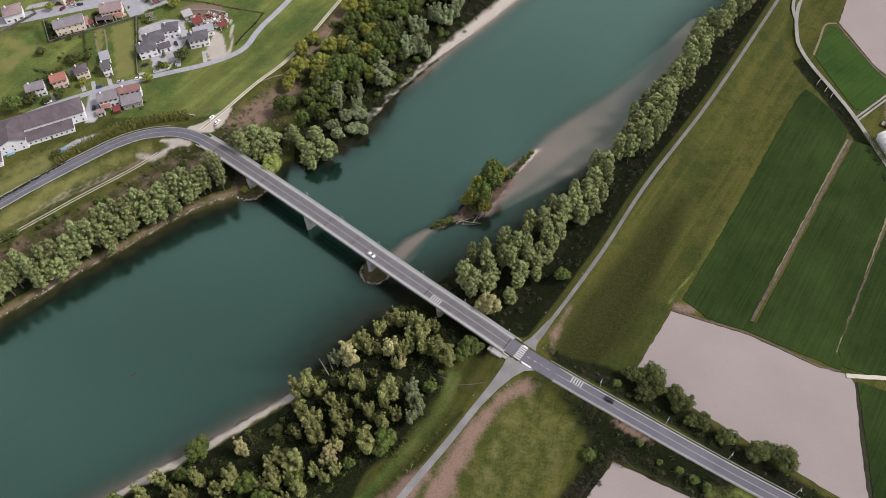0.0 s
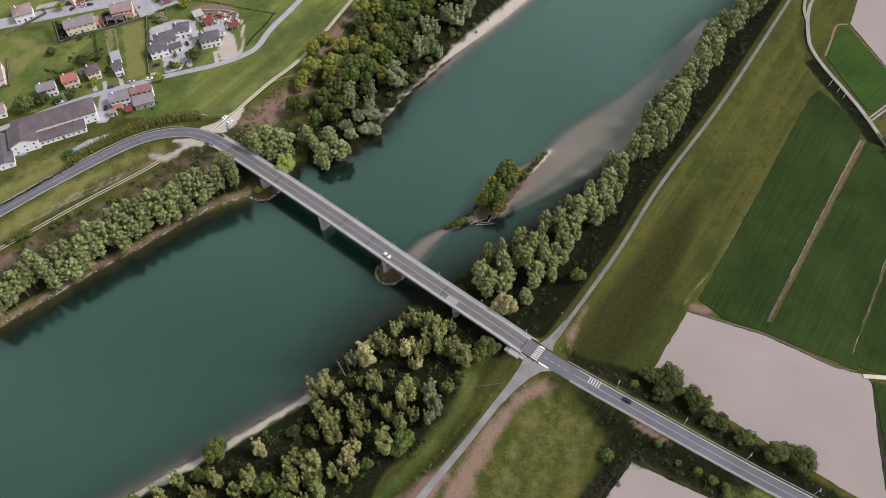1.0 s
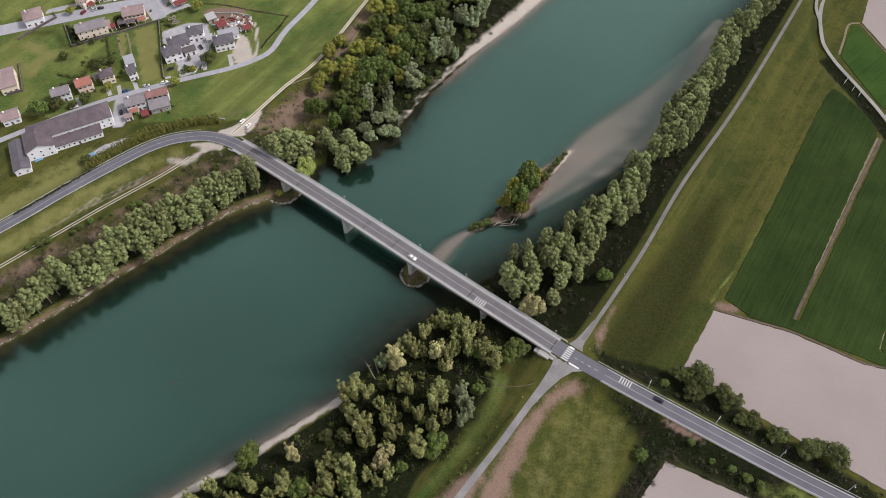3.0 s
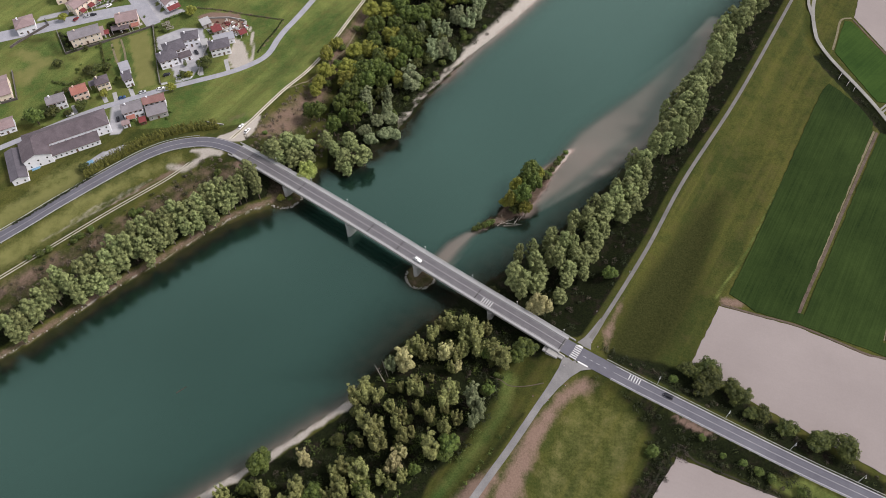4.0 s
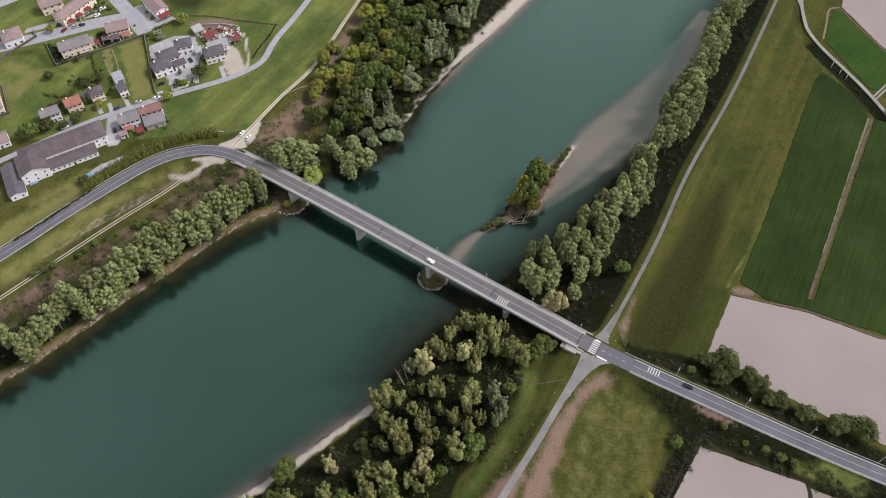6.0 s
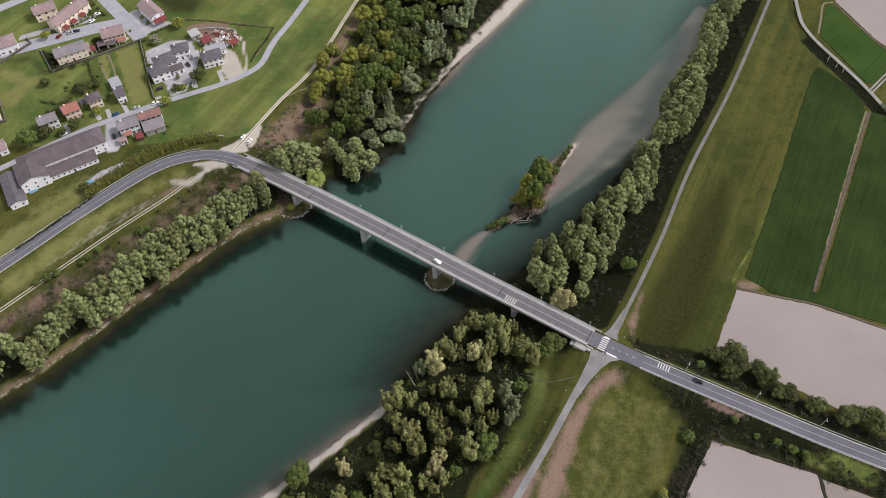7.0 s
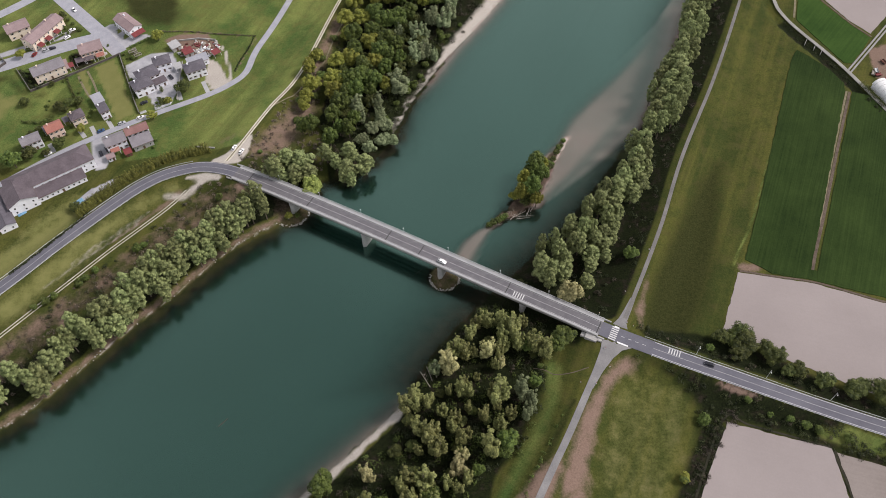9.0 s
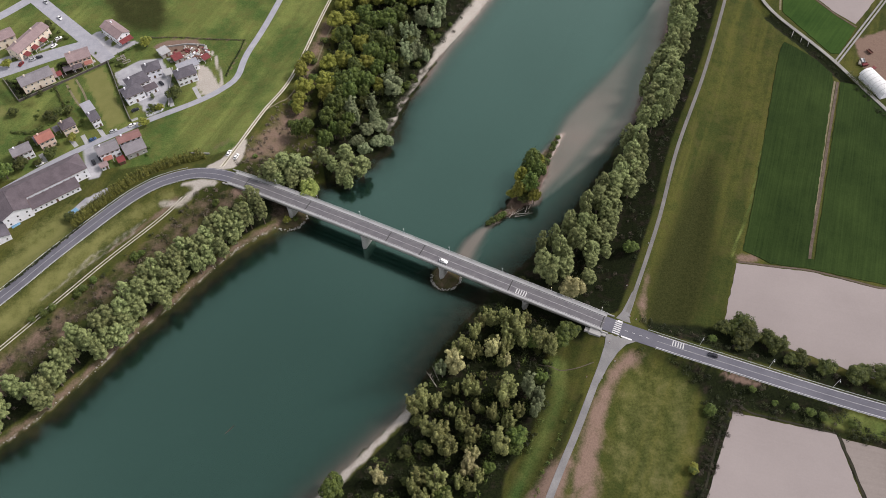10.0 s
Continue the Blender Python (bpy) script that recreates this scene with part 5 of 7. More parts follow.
KINDS = {
    "willow": ("willow_tree", "dome", 21.0, 4.2, 5200, 0.54, M_WILLOW, 0.32, "grey-green willow with a billowing crown on the river bank", "willow tree"),
    "poplar": ("poplar_tree", "plume", 14.0, 3.3, 3300, 0.50, M_POPLAR, 0.24, "tall yellow-green poplar with a loose crown in the river wood", "poplar tree"),
    "wood": ("broadleaf_tree", "round", 13.0, 4.8, 4400, 0.58, M_WOODLEAF, 0.32, "dense green broadleaf tree in the river wood", "tree"),
    "silver": ("silver_tree", "plume", 15.0, 4.3, 4200, 0.58, M_GREYLEAF, 0.3, "silvery pale-leaved tree in the river wood", "tree"),
    "pale_silver": ("silver_tree", "round", 8.5, 3.8, 3600, 0.5, M_GREYLEAF, 0.2, "low silvery tree leaning over the water's edge", "tree"),
    "dark": ("garden_tree", "round", 7.0, 3.6, 3200, 0.46, M_DARKLEAF, 0.25, "dark green round-crowned tree beside houses and road", "tree"),
    "gold": ("yellow_green_tree", "round", 11.5, 4.6, 4000, 0.56, M_OLIVELEAF, 0.3, "yellow-green round tree at the water's edge", "tree"),
    "pale": ("pale_tree", "round", 11.5, 4.8, 4000, 0.58, M_PALELEAF, 0.3, "pale yellow broad-crowned tree beside the bridge", "tree"),
    "pale_green": ("yellow_green_tree", "round", 11.5, 4.8, 4600, 0.52, M_LIMELEAF, 0.3, "bright yellow-green broad-crowned tree at the water beside the bridge", "tree"),
    "tan": ("poplar_tree", "plume", 14.0, 3.3, 3300, 0.52, M_PALELEAF, 0.24, "pale tan poplar with young leaves in the river wood", "poplar tree"),
    "bush": ("bush", "bush", 2.6, 1.8, 800, 0.34, M_WOODLEAF, 0.08, "low green bush on the grass bank", "bush"),
}
PROTO = {}


def tree(kind, x, y, scale=1.0, seed=0, stretch=1.0):
    name, form, h, r, n, size, mat, thick, label, cat = KINDS[kind]
    v = seed % 4
    m = pose(x, y, land_at(x, y) - 0.1, 0, 0, (seed * 137.5) % 360) @ Matrix.Diagonal((scale, scale, scale * stretch, 1))
    if (kind, v) not in PROTO:
        rng = np.random.RandomState(11 + 7 * v + len(kind) * 31)
        lobes = crown_lobes(rng, form, h, r)
        t = thing(name, label, cat, group=cat + "s of the river land")
        part("trunk", trunk_mesh(rng, h, lobes, thick), t)
        part("crown", leaf_mesh("crown", *leaf_cloud(rng, lobes, n, size, 0.2 if form == "plume" else 0.09), mat), t)
        t.matrix_basis = m
        PROTO[(kind, v)] = t
        return t
    src = PROTO[(kind, v)]
    keep = src.matrix_basis.copy()
    src.matrix_basis = Matrix.Identity(4)
    t = copy_thing(src, m)
    src.matrix_basis = keep
    return t


BUILT = [(-325, 455), (-285, 500), (290, 430), (285, 330), (175, 80), (100, 45), (-195, 80), (-265, 128)]


def scatter(x0, x1, y0, y1, spacing, ok, seed, tries=4000):
    """Places in a box, no two nearer than the spacing, where ok(x, y, edge) holds."""
    rng = np.random.RandomState(seed)
    xs, ys = rng.uniform(x0, x1, tries), rng.uniform(y0, y1, tries)
    z, edge = land(xs, ys)
    good = ok(xs, ys, edge, z) & inside(xs, ys, BUILT)
    got = []
    for x, y, g in zip(xs, ys, good):
        if g and all((x - a) ** 2 + (y - b) ** 2 > spacing * spacing for a, b in got):
            got.append((x, y))
    return got


def off_bridge(x, y, gap=8.5):
    return near(x, y, BRIDGE)[0] > gap


def grow(kind, places, seed=0):
    """Trees of a kind at (x, y, crown radius, height)."""
    for i, (x, y, r, h) in enumerate(places):
        s = (1.2 if kind in ("poplar", "tan") else 1.08) * r / KINDS[kind][3]
        tree(kind, x, y, s, i + seed, min(max(h / (KINDS[kind][2] * s), 0.6), 1.7))


rnd = np.random.RandomState(5)
# trees as (x, y, crown radius, height), bank by bank
WEST_A = [(-230.5, 182.8, 3.4, 19.5), (-226.5, 185.5, 4, 19), (-223.2, 189.7, 4, 20.5), (-228.9, 180.4, 3.7, 17), (-218.9, 195, 3.4, 22), (-215.9, 198.9, 2.8, 22.5), (-212.8, 204.6, 3.7, 22.5), (-208.4, 202.1, 4.2, 20.5), (-205.2, 199, 3.4, 17), (-202.8, 208.4, 4, 22), (-199.5, 211.2, 4, 22), (-200.9, 204.4, 4, 17.5), (-196.2, 205.7, 4, 17), (-193.9, 214.3, 4, 21), (-193.1, 210.1, 3.7, 17), (-190.8, 221.2, 3.7, 22.5), (-188.2, 216.2, 4, 19.5), (-184.6, 222.5, 4, 22), (-182.7, 228.5, 3.4, 22.5), (-178.9, 223.3, 4, 19.5), (-176.4, 219.6, 3.4, 17), (-179.2, 231.5, 3.4, 22.5), (-172.9, 227.6, 4, 19.5), (-174.3, 234.4, 3.4, 22.5), (-169.1, 235.6, 4, 22.5)]
WEST_B = [(-168, 231.9, 3.7, 20), (-165.7, 240.4, 4, 22.5), (-160.8, 235.7, 3.4, 18), (-161.8, 240.3, 4, 22), (-158, 241.9, 4.3, 21.5), (-154.3, 245.1, 4, 21.5), (-155.9, 239, 3.4, 17.5), (-151.7, 249.5, 4, 22.5), (-147.8, 250.9, 4, 22.5), (-149.5, 242.1, 3.4, 17), (-143.9, 254.1, 4, 22.5), (-142.8, 249, 4, 19), (-140.1, 251.7, 3.5, 20), (-137.3, 254.4, 3.5, 21), (-130.6, 261.9, 4.4, 22.5), (-127.8, 257.1, 2.9, 21), (-134.5, 255.6, 2.9, 21.5)]
EAST_A = [(-0.1, 206.8, 2.4, 21.5), (-3.3, 194.1, 4.1, 22), (-1.3, 188.6, 3.1, 17.5), (1.7, 192.1, 3.6, 19), (6.8, 201, 3.4, 22), (7.1, 191.9, 3.7, 15.5), (9, 196.6, 3.1, 18), (6.5, 207.4, 2.6, 22), (15.4, 213.1, 3.7, 22), (18.2, 204.7, 3.7, 19), (14, 204.1, 2.6, 21), (21.7, 210.9, 3.2, 22), (25.2, 215.5, 2.4, 22), (25.9, 210.5, 2.7, 19), (26.8, 206.1, 3.5, 15), (23, 199.2, 3.5, 13.5), (20.8, 193.9, 3.2, 12), (17, 186, 3.2, 10), (31.5, 209.2, 3.3, 14.5), (30.6, 203.6, 3.2, 13), (29.8, 198.3, 2.7, 11), (37.8, 213.6, 3.3, 14.5), (35.3, 206.7, 2.7, 12.5), (41.7, 219.4, 3.3, 15.5), (42.4, 224.4, 3.6, 18.5)]
EAST_B = [(35.1, 224.7, 4.1, 22), (28.1, 223.7, 3.3, 22), (35.6, 218.2, 3.3, 18.5), (44.6, 230.7, 4.2, 22), (39.2, 231.3, 3.3, 22), (49.8, 235.5, 4.2, 22), (53.8, 230.4, 4, 15.5), (59.2, 235.5, 4, 15), (56.7, 239.8, 4, 20)]
EASTN_A = [(51, 240.8, 2.9, 22), (56.2, 241.4, 4, 21.5), (62.1, 244.8, 3.5, 20), (61.3, 249, 4.1, 22), (67.7, 257.9, 4.2, 22), (64, 260.2, 3.6, 22), (68.1, 252.8, 3.5, 21), (64.9, 241.9, 2.9, 15.5), (76.7, 270.7, 3.7, 22), (81.6, 278.3, 4.3, 22), (82.4, 270.1, 3.1, 22), (89.1, 289.1, 4.4, 20.5), (89.4, 279.6, 4.4, 22), (90.9, 273.7, 3.1, 21.5), (94.1, 291.7, 4.5, 22), (96.8, 285, 4.1, 22), (97.2, 279.9, 2.5, 20.5), (101.5, 290.9, 3.2, 22), (101.8, 285.7, 2.5, 20.5), (99.3, 299.8, 4.9, 22), (96.8, 306.2, 3.9, 20), (105, 303.6, 4.6, 22), (106.2, 296.9, 3.2, 22), (108.3, 309.9, 5, 22), (103.5, 313.1, 4, 19)]
EASTN_B = [(108.2, 319, 4.7, 19.5), (113.2, 316.3, 3.4, 22), (87.9, 297, 2.6, 21.5)]
WOOD_POPLAR_A = [(-98.3, 102.3, 3.9, 17), (-72.1, 142.7, 4.3, 17.5), (-66.7, 141.7, 2.9, 14), (-61.4, 136.5, 2.4, 13), (-72.7, 131.3, 3.1, 14.5), (-68.6, 127, 4.2, 17.5), (-65.1, 120.3, 3.3, 15), (-56.5, 132.2, 2.4, 13), (-59, 128.8, 2.4, 13), (-55.9, 123.3, 2.8, 14), (-44.9, 131.3, 2.8, 14), (-73.8, 108.8, 4.1, 17.5), (-80.1, 111.3, 3, 14.5), (-83.5, 108.4, 2.8, 14), (-65.3, 105.9, 2.3, 13), (-80.9, 102.3, 3.2, 15), (-70.6, 98.5, 3.2, 15), (-51.4, 144.1, 2.9, 14), (-50.4, 136.3, 1.9, 10.5), (-38.2, 140.1, 3.1, 14.5), (-33.5, 175.2, 3.3, 14.5), (-27.4, 173.2, 3.3, 14.5), (-23, 168.5, 4.5, 17.5), (-17.5, 171.5, 2.3, 11.5), (-14.5, 158.2, 4.2, 17)]
WOOD_POPLAR_B = [(-11.2, 154.6, 3.4, 15), (-42.3, 169.9, 3, 14), (-50.6, 163.8, 3.5, 15), (-28.2, 166.3, 3, 14), (-22.6, 161.3, 3, 14), (-36, 138.5, 4.7, 18.5), (-33.4, 129.4, 2.4, 13), (-38.4, 126.1, 2.4, 13)]
WOOD_MORE = [(-75.6, 142.5, 4.3, 17.5), (-53.1, 125.1, 2.1, 11.5), (-44.9, 117.6, 4.2, 17.5), (-57.1, 106.7, 2.3, 13), (-74.9, 103.8, 2.3, 13), (-86.4, 100, 2.3, 13), (-40.3, 126.1, 1.9, 10.5), (-38, 134.8, 2.2, 11.5), (-56.9, 145.4, 1.9, 10.5), (-38.6, 174.9, 2.5, 13), (-48.1, 165.8, 2.5, 13), (-46.7, 161.1, 3, 14), (-31.5, 158.7, 2.5, 13), (-28.7, 161.2, 2.5, 13), (-34.5, 153.2, 2, 10.5), (-42.3, 160.7, 2, 10.5), (-48.6, 142.9, 2.4, 13), (-43.8, 149.6, 1.5, 8), (-74.2, 122, 1.9, 10.5), (-68.8, 120.8, 1.9, 10.5), (-49.6, 147, 2.2, 11.5), (-57.5, 117.1, 2.1, 11.5)]
WOOD_GOLD = [(-56.4, 116.5, 2.3, 13), (-60, 111.5, 3.5, 15.5), (-54.7, 155.9, 4.8, 18.5), (-36.3, 159.7, 3.4, 15), (-95.7, 115, 3, 14.5), (-32, 153.9, 2.2, 11.5)]
WOOD_SILVER = [(-26.7, 138, 4.3, 17.5), (-23.8, 132.3, 3.3, 15), (-27.1, 128, 2.8, 14), (-60.9, 156.4, 2.9, 14)]
WOOD_GREEN = [(-114.2, 115.5, 4.8, 10), (-119.7, 105.4, 2.9, 7), (-17.6, 159.9, 3, 7), (-1.5, 161, 4.6, 6.5), (-5.4, 157.9, 3.5, 7.5), (-19, 142.8, 2.5, 6), (-38, 118.4, 4, 9), (-39.6, 114.4, 2.8, 7), (-34.8, 120.2, 2.4, 6), (-52.1, 109.5, 2.4, 6)]
NW_SILVER = [(-73.4, 319.9, 5.4, 16), (-61.1, 323.4, 3.5, 13), (-62.1, 312.4, 3.5, 13), (-72.3, 314.3, 3.2, 12), (-47.7, 333.8, 7.1, 18), (-34.8, 358.3, 5.8, 16), (-28.3, 358.5, 4.8, 15), (-30.1, 376.6, 4.9, 15), (-25.1, 376.4, 3.5, 12), (-40, 380.6, 3.5, 12), (-19, 388.1, 5.7, 15.5), (-12.5, 384.8, 5.7, 15.5), (-6.7, 391.1, 4.3, 14), (-23.5, 356.8, 3.1, 11)]
NW_LOW = [(-66.8, 304.7, 4.1, 8), (-60, 307, 4.1, 8), (-62.6, 297, 4, 8), (-58, 296.5, 3.1, 8), (-73.8, 298.1, 3.4, 8), (-71.2, 292.4, 3.4, 8)]
NW_WILLOW = [(-81.7, 287.2, 4.2, 15.5), (-83.3, 277.3, 4.1, 15.5), (-74.5, 279.2, 4.4, 16), (-86.5, 275.5, 3, 13), (-89.4, 283.7, 3, 13), (-93.7, 288.7, 3.3, 14), (-83.1, 271.9, 2.7, 12), (-119.7, 280.6, 4.5, 16), (-114.1, 286, 4.8, 16), (-106.7, 285.3, 4.8, 16), (-103.7, 277.4, 4.2, 15.5), (-110.9, 276.2, 3.9, 15.5), (-117.1, 276.6, 3, 13), (-123.1, 281.1, 3, 13)]
NW_GOLD = [(-70.5, 382.2, 4.3, 11), (-72.6, 360.1, 5.5, 13), (-79.3, 359.3, 4.8, 12), (-82.6, 343.7, 5.6, 13.5), (-100.4, 333.8, 3.9, 11), (-95.6, 341.7, 4.7, 12), (-102.2, 328.8, 3.3, 9), (-91.1, 364.3, 3.5, 9), (-95.8, 354.6, 4.1, 11), (-84.4, 335.4, 4.9, 12.5), (-70.1, 394.5, 5.1, 12), (-59.7, 396.1, 5.1, 12), (-55.8, 336.1, 3.9, 11), (-58.1, 354.1, 5.1, 12.5), (-59, 371.8, 5.2, 12.5)]
NW_DARK_A = [(-74.5, 341.1, 5.3, 15.5), (-68.2, 340.5, 5.3, 15.5), (-61.9, 337.9, 4.6, 15), (-71.6, 331.9, 4.5, 15), (-81.2, 323.4, 5.1, 15.5), (-87.5, 315.6, 4.4, 15), (-75.5, 312.4, 3.2, 12), (-80.1, 304.8, 3.7, 14), (-99.8, 310.7, 4.1, 14.5), (-104.8, 311.9, 2.9, 11), (-90.7, 299.5, 3.7, 14), (-48.9, 370.8, 4.8, 15), (-44.2, 366.2, 4.1, 14), (-39.5, 387.7, 5.7, 15.5), (-46.2, 388.4, 5.7, 15.5), (-52.7, 396.1, 5, 15), (-32.3, 392.8, 5, 15), (-65.3, 350.2, 4.7, 15), (-56.9, 380.4, 4.2, 14), (-43.4, 355.5, 3.4, 12), (-54.4, 361.3, 4.8, 15), (-69, 365.4, 4.8, 15), (-66.9, 380.5, 4.9, 15), (-49.8, 356.8, 4.1, 14), (-53.5, 347.4, 4, 14)]
NW_DARK_B = [(-77.4, 331.1, 3.9, 14), (-84.8, 306.9, 3.1, 12), (-63.9, 331.4, 3.3, 12)]
ISLAND_TREES = [(11.2, 257.4, 5.2, 18), (11.1, 252.4, 4.6, 16.5), (6.6, 245, 4.5, 16.5), (-0, 243.6, 3.4, 14), (4.4, 252.5, 3.5, 14), (7.2, 239.5, 2.8, 12), (15.9, 260.3, 2.9, 12)]
ROADSIDE = [(66.9, 147.1, 3.4, 6), (70.7, 145.3, 3.1, 5.5), (75.8, 147, 4.5, 7.5), (75.9, 141.8, 5.2, 8.5), (71.9, 137.9, 4.1, 7), (83.4, 138, 3.7, 6), (86.6, 133.4, 4.2, 7), (83.4, 131.8, 2.6, 5), (88.7, 125.6, 2.9, 5), (93.7, 124.8, 3.4, 6), (101.2, 118.2, 3.9, 6.5), (111.8, 112.1, 4.2, 7), (115.9, 112.8, 3.7, 6), (121.8, 108.5, 5.1, 8)]
# the willows of the western bank
grow("willow", WEST_A)
grow("willow", WEST_B, 1)
for i, (x, y) in enumerate(scatter(-330, -236, 120, 190, 6.0, lambda x, y, e, z: (e > 4.5) & (e < 14) & (near(x, y, SHORE_W)[0] < 20), 21)):
    tree("willow", x, y, rnd.uniform(0.9, 1.1), i, rnd.uniform(0.9, 1.1))
# the eastern bank above the bridge
grow("willow", EAST_A)
grow("willow", EAST_B, 3)
grow("willow", EASTN_A, 1)
grow("willow", EASTN_B, 2)
for i, (x, y) in enumerate(scatter(112, 260, 318, 480, 6.0, lambda x, y, e, z: (e > 1.5) & (e < 12) & (near(x, y, SHORE_E)[0] < 20), 23)):
    tree("willow", x, y, rnd.uniform(0.85, 1.1), i, rnd.uniform(0.95, 1.15))
tree("pale", 6.5, 180.5, 1.15, 2)
tree("wood", 41.5, 196.5, 0.72, 2, 0.7)
# the wood below the bridge
EDGE_X = lambda y: np.interp(y, [60, 100, 109, 117, 136, 162, 175], [-110, -66, -53, -38, -24, -17, -12])
grow("poplar", WOOD_POPLAR_A)
grow("poplar", WOOD_POPLAR_B, 1)
grow("poplar", WOOD_MORE, 2)
grow("tan", WOOD_GOLD)
grow("silver", WOOD_SILVER)
grow("wood", WOOD_GREEN, 1)
for i, (x, y) in enumerate(scatter(-190, -60, 40, 104, 7.0, lambda x, y, e, z: (e > 8) & (x < EDGE_X(y)) & (near(x, y, SHORE_E)[0] < 60), 24)):
    tree(("poplar", "poplar", "wood")[i % 3], x, y, rnd.uniform(0.75, 1.15), i, rnd.uniform(0.9, 1.1))
for i, (x, y) in enumerate(scatter(-130, -8, 90, 195, 6.5, lambda x, y, e, z: (e > np.where(y < 147, 8, 3)) & (x < EDGE_X(y) + 3) & (near(x, y, SHORE_E)[0] < 60) & off_bridge(x, y, 8), 27)):
    if i % 3 == 0:
        tree("dark", x, y, rnd.uniform(0.5, 0.85), i, rnd.uniform(0.6, 0.9))
# the wood of the north-western bank
grow("silver", NW_SILVER)
grow("pale_silver", NW_LOW)
grow("willow", NW_WILLOW, 2)
grow("gold", NW_GOLD, 1)
tree("pale_green", -102.8, 268.6, 1.22, 3, 1.05)
grow("wood", NW_DARK_A)
grow("wood", NW_DARK_B, 1)
WOOD_N = [(-66, 408), (-52, 412), (-30, 408), (-4, 400), (12, 424), (45, 480), (10, 505), (-40, 470)]
for i, (x, y) in enumerate(scatter(-90, 60, 395, 510, 6.5, lambda x, y, e, z: inside(x, y, WOOD_N) & (e > 11), 25)):
    e = float(near(np.array([x]), np.array([y]), SHORE_W)[0][0])
    tree(("silver", "willow")[i % 2] if e < 24 else ("wood", "wood", "gold")[i % 3], x, y, rnd.uniform(0.9, 1.15), i, rnd.uniform(0.9, 1.1))
for i, (x, y) in enumerate(scatter(-82, -28, 318, 405, 7.5, lambda x, y, e, z: (e > 14) & (e < 48) & (x > -84 + 0.25 * (y - 330)), 29)):
    tree("dark", x, y, rnd.uniform(0.9, 1.3), i, rnd.uniform(0.8, 1.1))
for i, (x, y, s) in enumerate(((-96, 338, 1.6), (-90, 352, 1.9), (-88, 366, 1.5), (-79, 382, 1.8), (-104, 322, 1.3))):
    tree("bush", x, y, s, i)
tree("gold", -117, 256.5, 0.42, 2)
tree("bush", -112.5, 257, 1.0, 1)
# the island
grow("wood", ISLAND_TREES[:3], 1)
grow("gold", ISLAND_TREES[3:], 2)
for i, (x, y, s, k) in enumerate(((-2.5, 246.5, 0.6, "gold"), (3, 242, 1.0, "dark"), (20, 262.5, 0.7, "dark"), (24.5, 268, 0.5, "dark"), (27.5, 272, 0.5, "dark"), (31, 276, 0.4, "dark"))):
    tree(k, x, y, s, i, 0.8)
for i, (x, y) in enumerate(((21, 266), (22.5, 264.5), (29.5, 275), (33.5, 279.5), (-12, 234.8), (-14, 233.8), (-16.5, 233.2), (-10, 235.6), (-18.5, 232.8))):
    tree("bush", x, y, 1.1, i)
# the trees along the road
grow("dark", ROADSIDE)
tree("dark", 150, 84, 0.9, 1)
tree("gold", 28.2, 90.3, 0.5, 1, 0.6)
for i, (x, y, s) in enumerate(((80.5, 105.5, 1.1), (85.5, 101.5, 1.3), (90, 98.5, 1.2), (28, 90, 1.5), (45, 112, 1.7), (66, 116.5, 1.0), (100, 93, 1.2), (73, 109, 0.9), (60.5, 143.5, 1.3))):
    tree("bush", x, y, s, i)
# gardens
for i, (x, y, s, k) in enumerate(((-181, 361, 0.36, "silver"), (-180, 350.5, 0.62, "dark"), (-177, 350.2, 0.5, "gold"), (-167.9, 358.6, 1.25, "dark"), (-185.3, 339.8, 0.6, "gold"), (-249.5, 323.6, 1.2, "dark"), (-256.2, 318, 1.05, "wood"), (-234.6, 328.3, 1.0, "dark"),
                                  (-240.9, 323.8, 0.65, "dark"), (-223.3, 337.4, 0.55, "gold"), (-256.8, 365.6, 0.85, "dark"), (-237.3, 359.3, 0.75, "dark"), (-231.3, 360, 0.85, "dark"), (-226.8, 361.2, 0.75, "dark"), (-234.1, 355.4, 0.7, "dark"), (-222.8, 281.5, 0.8, "dark"),
                                  (-263.5, 408, 0.6, "gold"), (-242.2, 440.8, 0.75, "dark"), (-183.7, 407.4, 0.75, "gold"), (-243.2, 379.4, 0.5, "dark"), (-246.5, 343, 0.6, "dark"), (-251, 340.5, 0.55, "dark"), (-229.5, 349, 0.5, "dark"), (-241.5, 346.5, 0.5, "dark"))):
    tree(k, x, y, s, i, 0.8)

# the hedge inside the bend of the road: close rows of upright golden shrubs
hl = smooth([(-221, 277), (-214.7, 284.2), (-209.2, 288.8), (-202.4, 294.6), (-196.7, 298.2), (-189.6, 302.2), (-180.9, 305.8), (-172.1, 308.6), (-163.2, 309.6), (-156.8, 309.8)], 1.15)
rng = np.random.RandomState(3)
lob = []
for p in hl:
    for k, (dx, dy) in enumerate(((-0.9, 1.5), (0.4, -0.7), (1.6, -2.6), (2.2, -3.6))):
        x, y = p[0] + dx + rng.uniform(-0.5, 0.5), p[1] + dy + rng.uniform(-0.5, 0.5)
        z, top = land_at(x, y), rng.uniform(2.9, 5.2)
        for f in (0.2, 0.5, 0.78, 1.0):
            lob.append((x + rng.uniform(-0.15, 0.15), y + rng.uniform(-0.15, 0.15), z + top * f - 0.3, 0.95 * (1.15 - 0.75 * f)))
hedge = thing("hedge", "long dense hedge of upright golden-green shrubs on the road bank", "hedge")
part("foliage", leaf_mesh("foliage", *leaf_cloud(rng, lob, 42000, 0.36), M_HEDGE), hedge)


